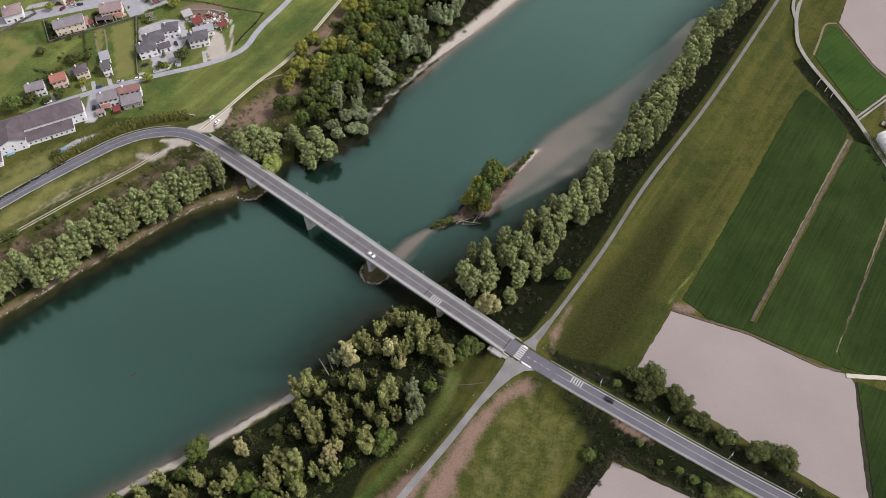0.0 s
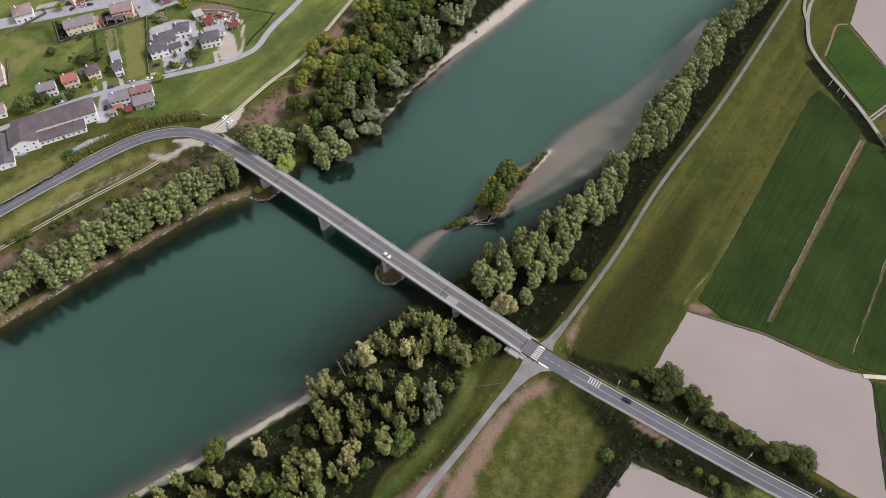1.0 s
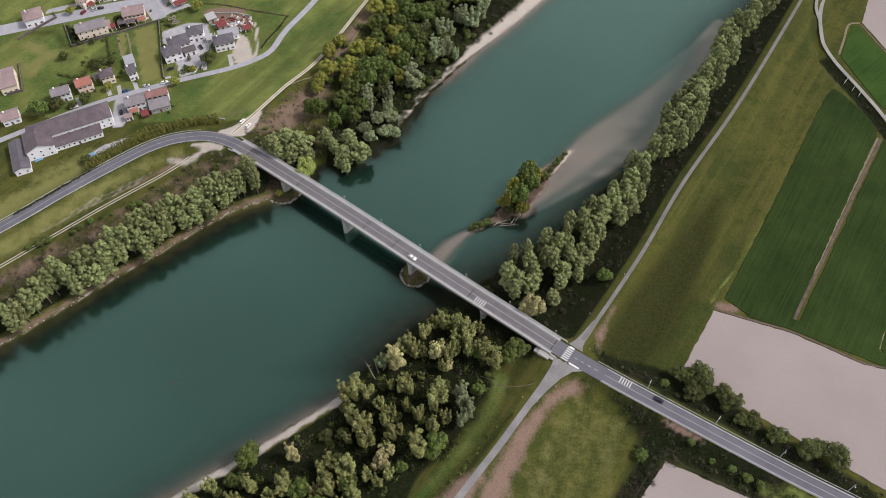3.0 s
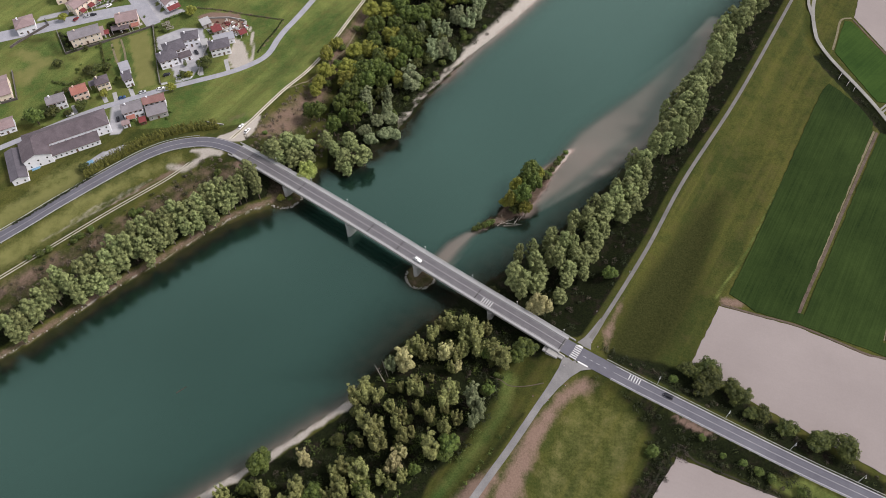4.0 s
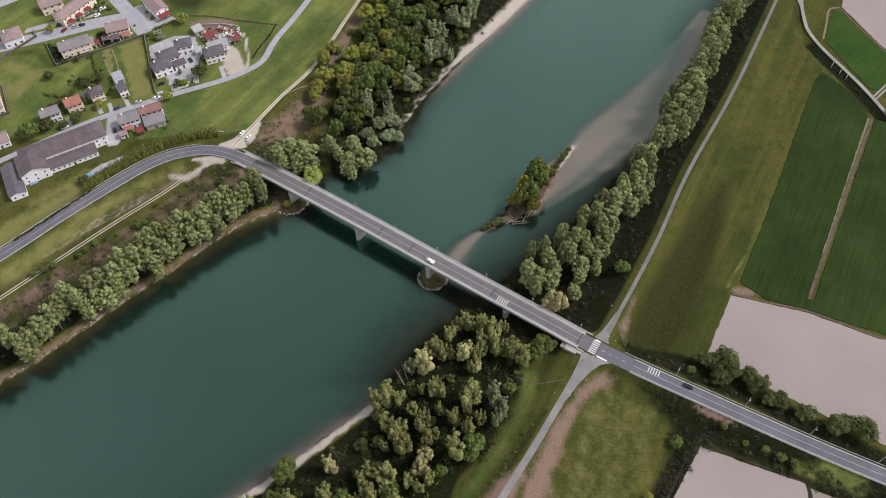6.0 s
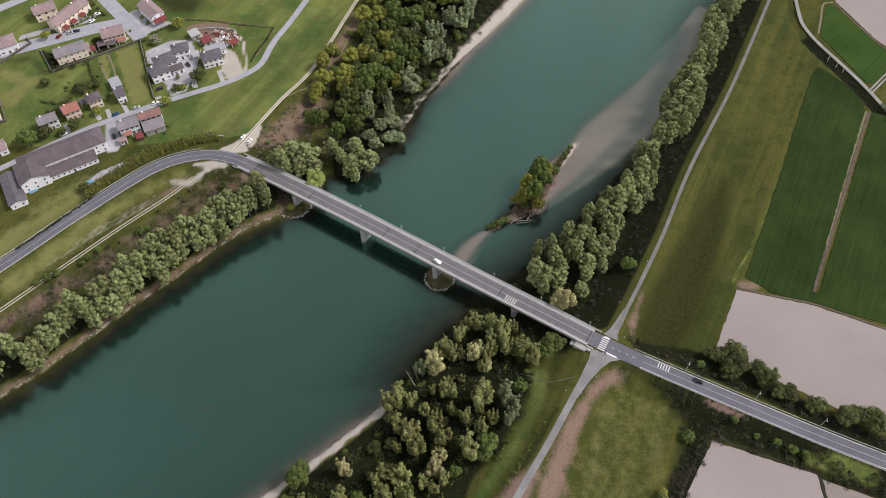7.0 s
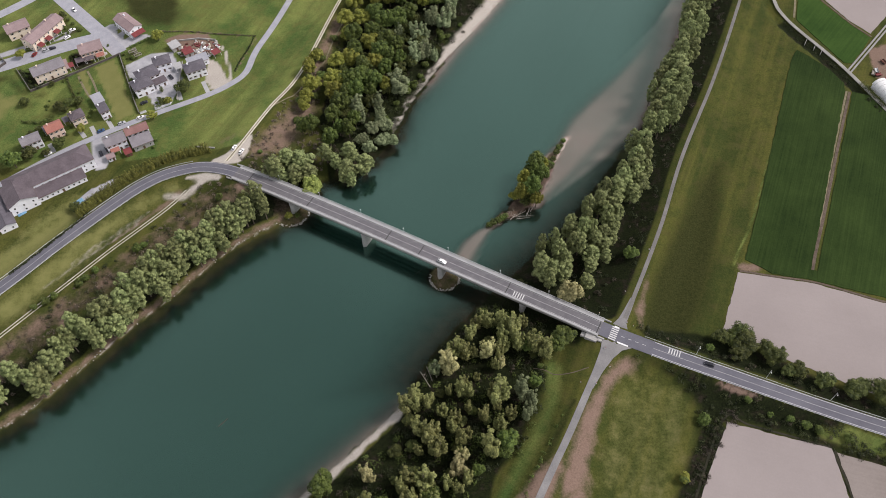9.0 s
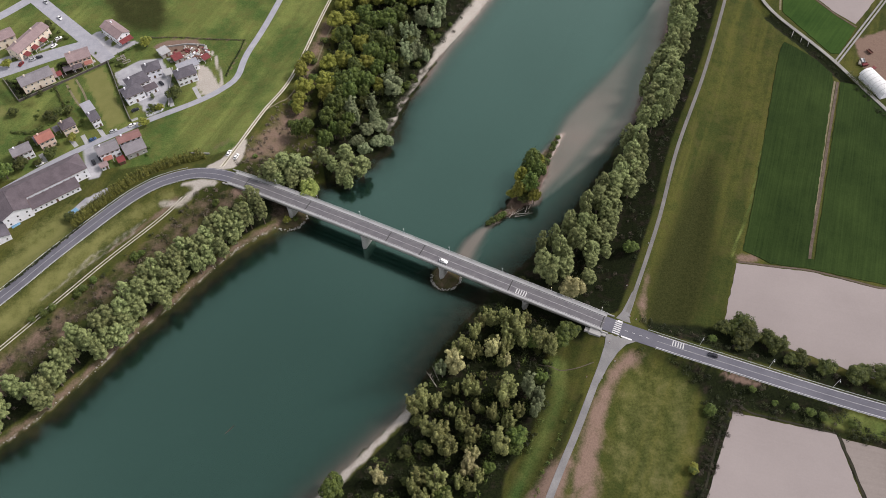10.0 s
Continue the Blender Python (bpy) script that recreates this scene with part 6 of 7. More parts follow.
# ---- low growth, too fine to count ----
def low_growth(name, label, places, n_each, rr, size, material, seed, cat="scrub"):
    rng = np.random.RandomState(seed)
    xs, ys = np.array(places[::2], float).T[:2]
    clear = (near(xs, ys, LEVEE_E)[0] > 5.2) & (near(xs, ys, ROAD)[0] > 6.0)
    xs, ys = xs[clear], ys[clear]
    z, _ = land(xs, ys)
    lobes = []
    for x, y, zz in zip(xs, ys, z):
        r = 2.0 * rng.uniform(rr[0], rr[1])
        for k in range(3):
            q = r * rng.uniform(0.4, 0.75)
            lobes.append((x + rng.uniform(-0.6, 0.6) * r, y + rng.uniform(-0.6, 0.6) * r, zz + q * 0.15, q))
    v, f = leaf_cloud(rng, lobes, int(n_each * 2.4) * len(xs), size)
    return tagged(new(name, leaf_mesh(name, v, f, material)), label, cat, kind="stuff")


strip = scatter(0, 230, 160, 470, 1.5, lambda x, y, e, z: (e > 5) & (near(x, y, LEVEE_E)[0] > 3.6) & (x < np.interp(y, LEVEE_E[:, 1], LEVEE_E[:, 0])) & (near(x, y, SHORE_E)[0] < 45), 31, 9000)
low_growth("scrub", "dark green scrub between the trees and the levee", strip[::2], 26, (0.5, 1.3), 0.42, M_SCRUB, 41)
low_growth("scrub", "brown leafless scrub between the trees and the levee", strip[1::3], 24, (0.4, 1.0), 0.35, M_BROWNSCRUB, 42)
wl = scatter(-300, -110, 130, 300, 1.6, lambda x, y, e, z: (e > 9) & (e < 42) & (near(x, y, TRACK_S)[0] > 3.8) & (near(x, y, SHORE_W)[0] < 44) & (near(x, y, ROAD)[0] > 9), 32, 9000)
low_growth("scrub", "brown leafless scrub behind the willows", wl[::3] + wl[1::4], 22, (0.4, 1.0), 0.35, M_BROWNSCRUB, 43)
low_growth("scrub", "dry tan brush behind the willows", wl[::2], 22, (0.35, 0.9), 0.34, M_DRYBRUSH, 57)
low_growth("scrub", "green scrub behind the willows", wl[1::3], 22, (0.4, 1.1), 0.38, M_SCRUB, 44)
nw = scatter(-134, 20, 272, 440, 1.8, lambda x, y, e, z: (e > 4) & (e < 62) & (x > np.interp(y, TRACK_N[::-1, 1], TRACK_N[::-1, 0]) + 5) & (near(x, y, SHORE_W)[0] < 64) & (near(x, y, ROAD)[0] > 7), 33, 9000)
low_growth("scrub", "dry brown brush beside the gravel track", [p for p in nw if p[0] < -94], 26, (0.4, 0.9), 0.34, M_DRYBRUSH, 55)
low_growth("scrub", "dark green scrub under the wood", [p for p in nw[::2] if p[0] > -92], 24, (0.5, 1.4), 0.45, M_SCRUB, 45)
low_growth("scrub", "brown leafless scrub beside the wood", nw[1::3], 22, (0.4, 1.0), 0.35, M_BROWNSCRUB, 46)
sh = scatter(-90, 10, 292, 385, 2.2, lambda x, y, e, z: (e > np.interp(y, [292, 350, 372], [2.0, 3.0, 7.0])) & (e < 15) & (near(x, y, SHORE_W)[0] < 16), 39, 6000)
low_growth("scrub", "green shrubs along the sandy shore", sh, 30, (0.5, 1.1), 0.4, M_BANKLEAF, 56)
for i, (x, y) in enumerate(sh[::9]):
    tree("bush", x, y, 0.9 + 0.25 * (i % 4), i)
sw = scatter(-180, 0, 60, 190, 1.6, lambda x, y, e, z: (e > np.where(y < 150, 7.5, 1.5)) & (x < EDGE_X(y) + 7) & (near(x, y, SHORE_E)[0] < 62), 34, 12000)
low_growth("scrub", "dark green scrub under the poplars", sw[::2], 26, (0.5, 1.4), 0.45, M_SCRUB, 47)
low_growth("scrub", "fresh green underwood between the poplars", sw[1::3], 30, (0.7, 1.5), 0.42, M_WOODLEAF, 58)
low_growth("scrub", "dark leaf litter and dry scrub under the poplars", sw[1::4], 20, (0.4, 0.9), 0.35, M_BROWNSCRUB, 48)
rs = scatter(10, 150, 55, 160, 1.3, lambda x, y, e, z: (near(x, y, ROAD_E)[0] > 5.0) & ((near(x, y, ROAD_E)[0] < np.where(y < np.interp(x, ROAD[:, 0], ROAD[:, 1]), 7, 11)) | inside(x, y, [(27, 147), (45, 134.5), (62, 123.5), (97, 101), (130, 83), (128, 70), (110, 78), (93, 88), (71, 102), (53.5, 111), (35, 83), (20, 62), (14, 64), (28.5, 84.6), (39, 102.7), (45.5, 118), (42, 130)])) & ~inside(x, y, PALE_A) & ~inside(x, y, PALE_B) & ~inside(x, y, PALE_C), 35, 9000)
low_growth("scrub", "rough dark green growth on the road bank", rs[::2], 26, (0.4, 1.2), 0.42, M_SCRUB, 49)
low_growth("scrub", "rough green shrubs on the road bank", rs[1::5], 26, (0.5, 1.3), 0.42, M_BANKLEAF, 52)
low_growth("scrub", "brown dry growth on the road bank", rs[3::8], 22, (0.4, 0.9), 0.35, M_BROWNSCRUB, 53)
ds = scatter(150, 235, 240, 420, 1.5, lambda x, y, e, z: (near(x, y, LANE_E)[0] > 2.6) & (near(x, y, LANE_E)[0] < 5.0) & (y < 346) & (x < np.interp(y, LANE_E[::-1, 1], LANE_E[::-1, 0])), 36, 9000)
low_growth("scrub", "dark reeds and scrub in the ditch beside the lane", ds, 22, (0.4, 1.0), 0.38, M_SCRUB, 50)
fs = scatter(15, 60, 60, 118, 1.5, lambda x, y, e, z: (near(x, y, np.array(PALE_B + PALE_B[:1], float))[0] < 5) & ~inside(x, y, PALE_B) & (near(x, y, ROAD_E)[0] > 8), 37, 5000)
low_growth("scrub", "brown and green scrub along the field edge", fs, 22, (0.3, 0.9), 0.35, M_BROWNSCRUB, 51)

lh = scatter(-75, 4, 55, 146, 1.2, lambda x, y, e, z: (near(x, y, smooth([(-6, 130), (-16, 118.2), (-32.5, 98.4), (-69, 55)]))[0] < np.where(y < 128, 2.2, 1.2)), 38, 9000)
low_growth("scrub", "low dark green growth along the levee road", lh, 22, (0.3, 0.8), 0.35, M_WOODLEAF, 54)

# stones round the pier islets
for cx, cy, r in ISLETS:
    pile = thing("stone_ring", "ring of pale boulders round a bridge pier", "boulders", (cx, cy, 0), group="stone rings round the piers")
    rng = np.random.RandomState(int(r * 10))
    base = []
    for k in range(3):
        bm = bmesh.new()
        bmesh.ops.create_icosphere(bm, subdivisions=1, radius=0.5)
        for v in bm.verts:
            v.co *= rng.uniform(0.75, 1.2)
        me = bpy.data.meshes.new("boulder")
        bm.to_mesh(me)
        bm.free()
        me.materials.append(M_STONE)
        base.append(me)
    for k in range(96):
        a = rng.uniform(math.pi * 0.8, math.pi * 2.1) if k % 6 else rng.uniform(0, 2 * math.pi)
        rr = r * rng.uniform(0.98, 1.14)
        ob = part("boulder", base[k % 3], pile)
        s = rng.uniform(0.6, 1.15)
        ob.matrix_basis = pose(rr * math.cos(a), rr * math.sin(a), rng.uniform(-0.05, 0.35), *rng.uniform(0, 360, 3)) @ Matrix.Diagonal((s, s, s * 0.8, 1))

# ---- houses ----
def roof_mesh(form, L, W, z, rise, over, material, thick=0.22):
    """A roof with eaves: gable, hip, mono-pitch or flat, of a real thickness."""
    a, b = L / 2 + over, W / 2 + over
    if form == "gable":
        top = [(-a, -b, z), (a, -b, z), (a, 0, z + rise), (-a, 0, z + rise), (a, b, z), (-a, b, z)]
        fs = [(0, 1, 2, 3), (3, 2, 4, 5)]
    elif form == "hip":
        k = max(a - b, 0.05)
        top = [(-a, -b, z), (a, -b, z), (a, b, z), (-a, b, z), (-k, 0, z + rise), (k, 0, z + rise)]
        fs = [(0, 1, 5, 4), (1, 2, 5), (2, 3, 4, 5), (3, 0, 4)]
    elif form == "shed":
        top = [(-a, -b, z), (a, -b, z), (a, b, z + rise), (-a, b, z + rise)]
        fs = [(0, 1, 2, 3)]
    else:
        top = [(-a, -b, z), (a, -b, z), (a, b, z), (-a, b, z)]
        fs = [(0, 1, 2, 3)]
    bm = bmesh.new()
    vs = [bm.verts.new(v) for v in top]
    faces = [bm.faces.new([vs[i] for i in f]) for f in fs]
    g = bmesh.ops.extrude_face_region(bm, geom=faces)
    bmesh.ops.translate(bm, verts=[v for v in g["geom"] if isinstance(v, bmesh.types.BMVert)], vec=(0, 0, thick))
    bmesh.ops.recalc_face_normals(bm, faces=bm.faces[:])
    me = bpy.data.meshes.new("roof")
    bm.to_mesh(me)
    bm.free()
    me.materials.append(material)
    return me


def wall_mesh(form, L, W, h, rise, material):
    a, b = L / 2, W / 2
    if form == "gable":
        prof = [(-b, 0), (b, 0), (b, h), (0, h + rise * b / (b + 0.5)), (-b, h)]
    elif form == "shed":
        prof = [(-b, 0), (b, 0), (b, h + rise), (-b, h)]
    else:
        prof = [(-b, 0), (b, 0), (b, h), (-b, h)]
    n = len(prof)
    v = [(-a, y, z - 0.4 * (z == 0)) for y, z in prof] + [(a, y, z - 0.4 * (z == 0)) for y, z in prof]
    f = [tuple(range(n - 1, -1, -1)), tuple(range(n, 2 * n))] + [(k, (k + 1) % n, n + (k + 1) % n, n + k) for k in range(n)]
    me = mesh_of("wall", v, f, material)
    bm = bmesh.new()
    bm.from_mesh(me)
    bmesh.ops.recalc_face_normals(bm, faces=bm.faces[:])
    bm.to_mesh(me)
    bm.free()
    return me


WIN_FRAME = boxes("window", [(-0.62, 0.62, -0.05, 0.04, -0.78, -0.68), (-0.62, 0.62, -0.05, 0.04, 0.68, 0.78), (-0.62, -0.5, -0.05, 0.04, -0.68, 0.68), (0.5, 0.62, -0.05, 0.04, -0.68, 0.68), (-0.7, 0.7, -0.12, 0.04, -0.86, -0.78)], M_PAINT)
WIN_PANE = boxes("pane", [(-0.5, 0.5, -0.02, 0.02, -0.68, 0.68)], M_DARKGLASS)
WIN_SHUT = boxes("shutter", [(-0.22, 0.22, -0.04, 0.02, -0.7, 0.7)], M_SHUTTER, 0.01)
DOOR_ME = boxes("door", [(-0.55, 0.55, -0.06, 0.02, 0, 2.1)], M_SHUTTER, 0.02)
KNOB = boxes("door_handle", [(0.36, 0.44, -0.14, -0.06, 0.98, 1.06)], M_STEEL)


def window(parent, x, y, z, rz, shutters=True):
    w = part("window", WIN_FRAME, parent)
    w.matrix_basis = pose(x, y, z, 0, 0, rz) @ Matrix.Diagonal((0.78, 1, 0.78, 1))
    part("pane", WIN_PANE, w)
    if shutters:
        for sx in (-0.86, 0.86):
            s = part("shutter", WIN_SHUT, w)
            s.matrix_basis = pose(sx, 0, 0)


def house(label, x, y, L, W, rz, h, form, rise, wall, roof, storeys=2, front=3, side=2, chimney=1, shutters=True, name="house", cat="house", z=None, over=0.5, group="houses of the village"):
    g = thing(name, label, cat, (x, y, VILLAGE_Z if z is None else z), rz, group)
    part("wall", wall_mesh(form, L, W, h, rise, wall), g)
    r = part("roof", roof_mesh(form, L, W, h, rise, over, roof), g)
    if form in ("gable", "hip"):
        k = L / 2 + over if form == "gable" else max((L - W) / 2, 0.05)
        part("ridge", tube("ridge", [(-k, 0, h + rise + 0.2), (k, 0, h + rise + 0.2)], [0.14, 0.14], roof, 6), r)
    for yy in (-W / 2 - over, W / 2 + over):
        part("gutter", tube("gutter", [(-L / 2 - over, yy, h + 0.05), (L / 2 + over, yy, h + 0.05)], [0.09, 0.09], M_SHUTTER, 6), r)
    for k in range(chimney):
        c = part("chimney", boxes("chimney", [(-0.35, 0.35, -0.35, 0.35, -1.2, 1.0), (-0.45, 0.45, -0.45, 0.45, 1.0, 1.15)], wall, 0.03), r)
        c.matrix_basis = pose((-0.28 + 0.5 * k) * L, 0.18 * W, h + rise * 0.75)
    for f in range(storeys):
        zz = 1.6 + 2.9 * f
        if zz + 1 > h + 0.2:
            break
        for k in range(front):
            px = (k + 0.5) / front * L - L / 2
            if f == 0 and k == front // 2:
                d = part("door", DOOR_ME, g)
                d.matrix_basis = pose(px, -W / 2 - 0.01, 0.05)
                part("door_handle", KNOB, d)
            else:
                window(g, px, -W / 2 - 0.01, zz, 0, shutters)
            window(g, px, W / 2 + 0.01, zz, 180, False)
        for k in range(side):
            py = (k + 0.5) / side * W - W / 2
            window(g, L / 2 + 0.01, py, zz, 90, False)
            window(g, -L / 2 - 0.01, py, zz, -90, False)
    return g


def porch(parent, x, y, L, W, h, roof):
    part("porch_roof", roof_mesh("shed", L, W, h, 0.6, 0.1, roof, 0.12), parent, "low tiled porch roof").matrix_basis = pose(x, y, 0)
    me = boxes("porch_post", [(-0.12, 0.12, -0.12, 0.12, 0, h)], M_PAINT)
    for sx in (-1, 1):
        part("porch_post", me, parent).matrix_basis = pose(x + sx * (L / 2 - 0.2), y - W / 2 + 0.2, 0)


house("white two-storey house with a grey-brown gable roof", -248.5, 331.9, 9.6, 6.6, 22, 5.6, "gable", 1.7, M_WHITE, M_ROOF_GREY, front=4)
house("small white house with a bright red clay roof", -237.0, 338.9, 8.2, 7.0, 24, 5.6, "gable", 1.8, M_PINK, M_ROOF_RED)
house("cream house with a brown hipped roof", -225.5, 345.5, 7.0, 6.6, 24, 5.8, "hip", 2.0, M_CREAM, M_ROOF_BROWN, front=3)
house("narrow white house with a dark roof", -211.8, 348.6, 4.6, 7.6, 24, 5.6, "gable", 1.3, M_WHITE, M_ROOF_SLATE, front=2, side=2)
house("flat-roofed grey annex behind a narrow house", -216.0, 359.5, 5.0, 8.0, 24, 3.2, "flat", 0, M_WHITE, M_STREET, 1, 2, 2, 0, name="annex", cat="annex")
h11 = house("old white house with a grey tiled roof", -204.0, 322.8, 10.6, 7.6, 19, 5.4, "gable", 1.6, M_WHITE, M_ROOF_GREY, front=4)
porch(h11, -2, -5.2, 4.5, 2.6, 2.6, M_ROOF_RED)
house("white house with a faded red clay roof", -192.8, 328.2, 11.6, 5.4, 17, 5.4, "gable", 1.5, M_WHITE, M_ROOF_RUST, front=4)
house("low barn with a grey tiled roof", -190.4, 321.0, 10.6, 6.2, 19, 3.6, "shed", 1.2, M_CONCRETE, M_ROOF_GREY, 1, 3, 1, 0, False, "barn", "barn")
house("small shed with a dark red sheet roof", -197.6, 315.2, 3.2, 3.0, 19, 2.4, "shed", 0.6, M_BRICKWALL, M_REDPAINT, 1, 1, 1, 0, False, "shed", "shed")
house("small white shed with a faded red roof", -206.5, 313.6, 3.6, 3.2, 19, 2.6, "gable", 0.8, M_WHITE, M_ROOF_PINK, 1, 2, 1, 0, False, "shed", "shed")
# the long building with a lower southern wing
house("very long white building with a brown hipped roof", -236.4, 306.1, 44.0, 12.4, 24, 6.6, "hip", 3.2, M_WHITE, M_ROOF_BROWN, front=12, side=3, chimney=0, shutters=False, name="long_building", cat="building")
ca, sa = math.cos(radians(24)), math.sin(radians(24))
house("low white wing with a brown lean-to roof", -236.4 + 2 * ca + 9.35 * sa, 306.1 + 2 * sa - 9.35 * ca, 25.0, 6.1, 24, 3.3, "shed", 1.3, M_WHITE, M_ROOF_BROWN, 1, 9, 1, 0, False, "long_wing", "building")
house("white cross wing with a brown gable roof", -249.9, 293.2, 14.8, 14.0, -66, 6.2, "gable", 3.0, M_WHITE, M_ROOF_BROWN, 2, 5, 3, 0, False, "cross_wing", "building")
house("low wing with a dark slate roof and white walls", -258.6, 285.0, 22.5, 8.0, -66, 3.6, "gable", 1.5, M_WHITE, M_ROOF_SLATE, 1, 6, 2, 0, False, "low_wing", "building")
# the row along the street
house("long cream house with a grey-brown tiled roof", -245.2, 389.3, 17.6, 8.6, 22, 5.6, "gable", 2.0, M_CREAM, M_ROOF_GREY, front=5, shutters=False)
h3 = house("pink house with a faded clay roof and a tiled porch", -222.0, 402.4, 12.6, 9.0, 15.5, 5.6, "gable", 2.0, M_PINK, M_ROOF_PINK, front=5)
porch(h3, -2.5, -6.0, 5.0, 3.2, 2.7, M_ROOF_BROWN)
porch(h3, 3.6, -5.8, 4.4, 2.8, 2.7, M_ROOF_RED)
h4 = house("white house with a faded pink tiled roof", -201.2, 421.4, 17.0, 8.4, -54, 5.4, "gable", 2.0, M_WHITE, M_ROOF_PINK, front=5)
part("porch_roof", roof_mesh("shed", 8.0, 3.4, 2.8, 0.8, 0.1, M_REDPAINT, 0.12), h4, "dark red porch roof").matrix_basis = pose(10.4, 0, 0, 0, 0, 90)
row = house("row of cream terraced houses under one brown roof", -251.8, 425.2, 26.0, 9.0, 53, 5.6, "gable", 2.1, M_CREAM, M_ROOF_PINK, front=7, side=2, chimney=2, shutters=False, name="terraced_row", cat="terraced house")
for px in (-9, -2.5, 4.5):
    porch(row, px, -6.2, 3.4, 3.6, 2.7, M_REDPAINT)
house("orange house with a faded clay roof", -267.5, 431.5, 13.0, 9.0, 24, 5.6, "gable", 2.0, M_CREAM, M_ROOF_PINK)
house("white house with a pink tiled roof", -285.2, 402.4, 11.0, 10.5, 24, 5.2, "hip", 2.2, M_WHITE, M_ROOF_PINK)
house("cream house behind an old garden wall", -283.5, 345.0, 9.0, 17.0, 24, 5.0, "gable", 2.0, M_CREAM, M_ROOF_PINK)
house("low house with a faded clay roof", -273.0, 315.5, 9.0, 8.0, 24, 4.0, "gable", 1.6, M_WHITE, M_ROOF_PINK, 1)
# the villa and its neighbour
house("white villa wing with a dark slate hipped roof", -191.0, 364.2, 10.6, 8.6, 24, 5.6, "hip", 1.9, M_WHITE, M_ROOF_SLATE, front=3)
house("white villa block with a dark slate hipped roof", -188.4, 372.4, 12.0, 9.0, 24, 5.6, "hip", 2.0, M_WHITE, M_ROOF_SLATE, front=4)
house("white villa wing with a brown slate hipped roof", -180.2, 381.6, 9.4, 7.6, 12, 5.6, "hip", 1.7, M_WHITE, M_ROOF_SLATE, front=3)
house("low villa annex with a dark flat roof", -181.6, 367.4, 6.6, 4.6, 24, 3.2, "flat", 0, M_WHITE, M_ROOF_BROWN, 1, 2, 1, 0, False, "annex", "annex")
house("white house with a grey hipped roof and workshop", -161.4, 372.4, 11.4, 8.0, 16, 5.6, "hip", 1.9, M_WHITE, M_ROOF_SLATE, front=4)
house("grey workshop behind a white house", -160.0, 380.6, 11.6, 5.2, 18, 3.6, "shed", 0.8, M_WHITE, M_STREET, 1, 3, 1, 0, False, "workshop", "workshop")
house("pale metal shed in a builder's yard", -173.6, 397.6, 5.2, 5.6, 30, 2.8, "shed", 0.5, M_CONCRETE, M_WALKWAY, 1, 1, 1, 0, False, "shed", "shed")
house("open shed with a red sheet roof", -165.8, 390.2, 5.0, 4.6, 24, 2.8, "shed", 0.6, M_CONCRETE, M_REDPAINT, 1, 1, 1, 0, False, "shed", "shed")


# the farm's white hall with a rounded roof
def hall(x, y, L, W, rz):
    g = thing("farm_hall", "white farm hall with a rounded sheet roof", "hall", (x, y, FIELD_Z), rz)
    prof = [(-W / 2, 0)] + [(-W / 2 * math.cos(k * math.pi / 10), 3.0 + 2.6 * math.sin(k * math.pi / 10)) for k in range(11)] + [(W / 2, 0)]
    n = len(prof)
    v = [(-L / 2, a, b) for a, b in prof] + [(L / 2, a, b) for a, b in prof]
    part("wall", mesh_of("wall", v, [tuple(range(n)), tuple(range(2 * n - 1, n - 1, -1))] + [(k + 1, k, n + k, n + k + 1) for k in range(n - 1)], M_WHITE), g)
    shell = [(-(W / 2 + 0.2) * math.cos(k * math.pi / 12), 3.05 + 2.75 * math.sin(k * math.pi / 12)) for k in range(13)]
    inner = [(a * 0.985, b - 0.06) for a, b in shell[::-1]]
    ring = shell + inner
    n = len(ring)
    v = [(-L / 2 - 0.4, a, b) for a, b in ring] + [(L / 2 + 0.4, a, b) for a, b in ring]
    part("roof", mesh_of("roof", v, [tuple(range(n)), tuple(range(2 * n - 1, n - 1, -1))] + [((k + 1) % n, k, n + k, n + (k + 1) % n) for k in range(n)], M_PAINT), g, "bright white rounded sheet roof")
    for k in range(int(L / 3)):
        s = part("rib", ribbon("rib", np.array([(-0.0 + 0, a, b) for a, b in shell]), -0.06, 0.06, 0.0, 0.07, M_WALKWAY), g)
        s.matrix_basis = pose(-L / 2 + 1.5 + 3 * k, 0, 0)
    part("gate", boxes("gate", [(-L / 2 - 0.08, -L / 2 + 0.02, -1.8, 1.8, 0, 3.4)], M_STEEL, 0.02), g)
    return g


hall(219.5, 273.0, 19.0, 8.5, -82)


# ---- garden walls and fences ----
def garden_wall(label, pts, h, t, material, z=VILLAGE_Z, group="garden walls"):
    cap = M_DARKCONCRETE if material is M_OLDWALL else M_CONCRETE
    g = thing("garden_wall", label, "wall", (0, 0, z), 0, group)
    for (x0, y0), (x1, y1) in zip(pts[:-1], pts[1:]):
        L, a = math.hypot(x1 - x0, y1 - y0), math.degrees(math.atan2(y1 - y0, x1 - x0))
        w = part("wall", boxes("wall", [(-t / 2, L + t / 2, -t / 2, t / 2, -0.3, h)], material, 0.02), g)
        w.matrix_basis = pose(x0, y0, 0, 0, 0, a)
        part("coping", boxes("coping", [(-t / 2, L + t / 2, -t / 2 - 0.06, t / 2 + 0.06, h + 0.003, h + 0.09)], cap, 0.01), w)


garden_wall("weathered grey-brown garden wall round a cream house", [(-265.5, 397.5), (-255.2, 376.4), (-236.6, 384.6), (-231.5, 387)], 1.5, 0.3, M_OLDWALL)
garden_wall("weathered grey-brown garden wall behind a pink house", [(-231.0, 387.2), (-209.5, 397.2), (-206, 399)], 1.3, 0.3, M_OLDWALL)
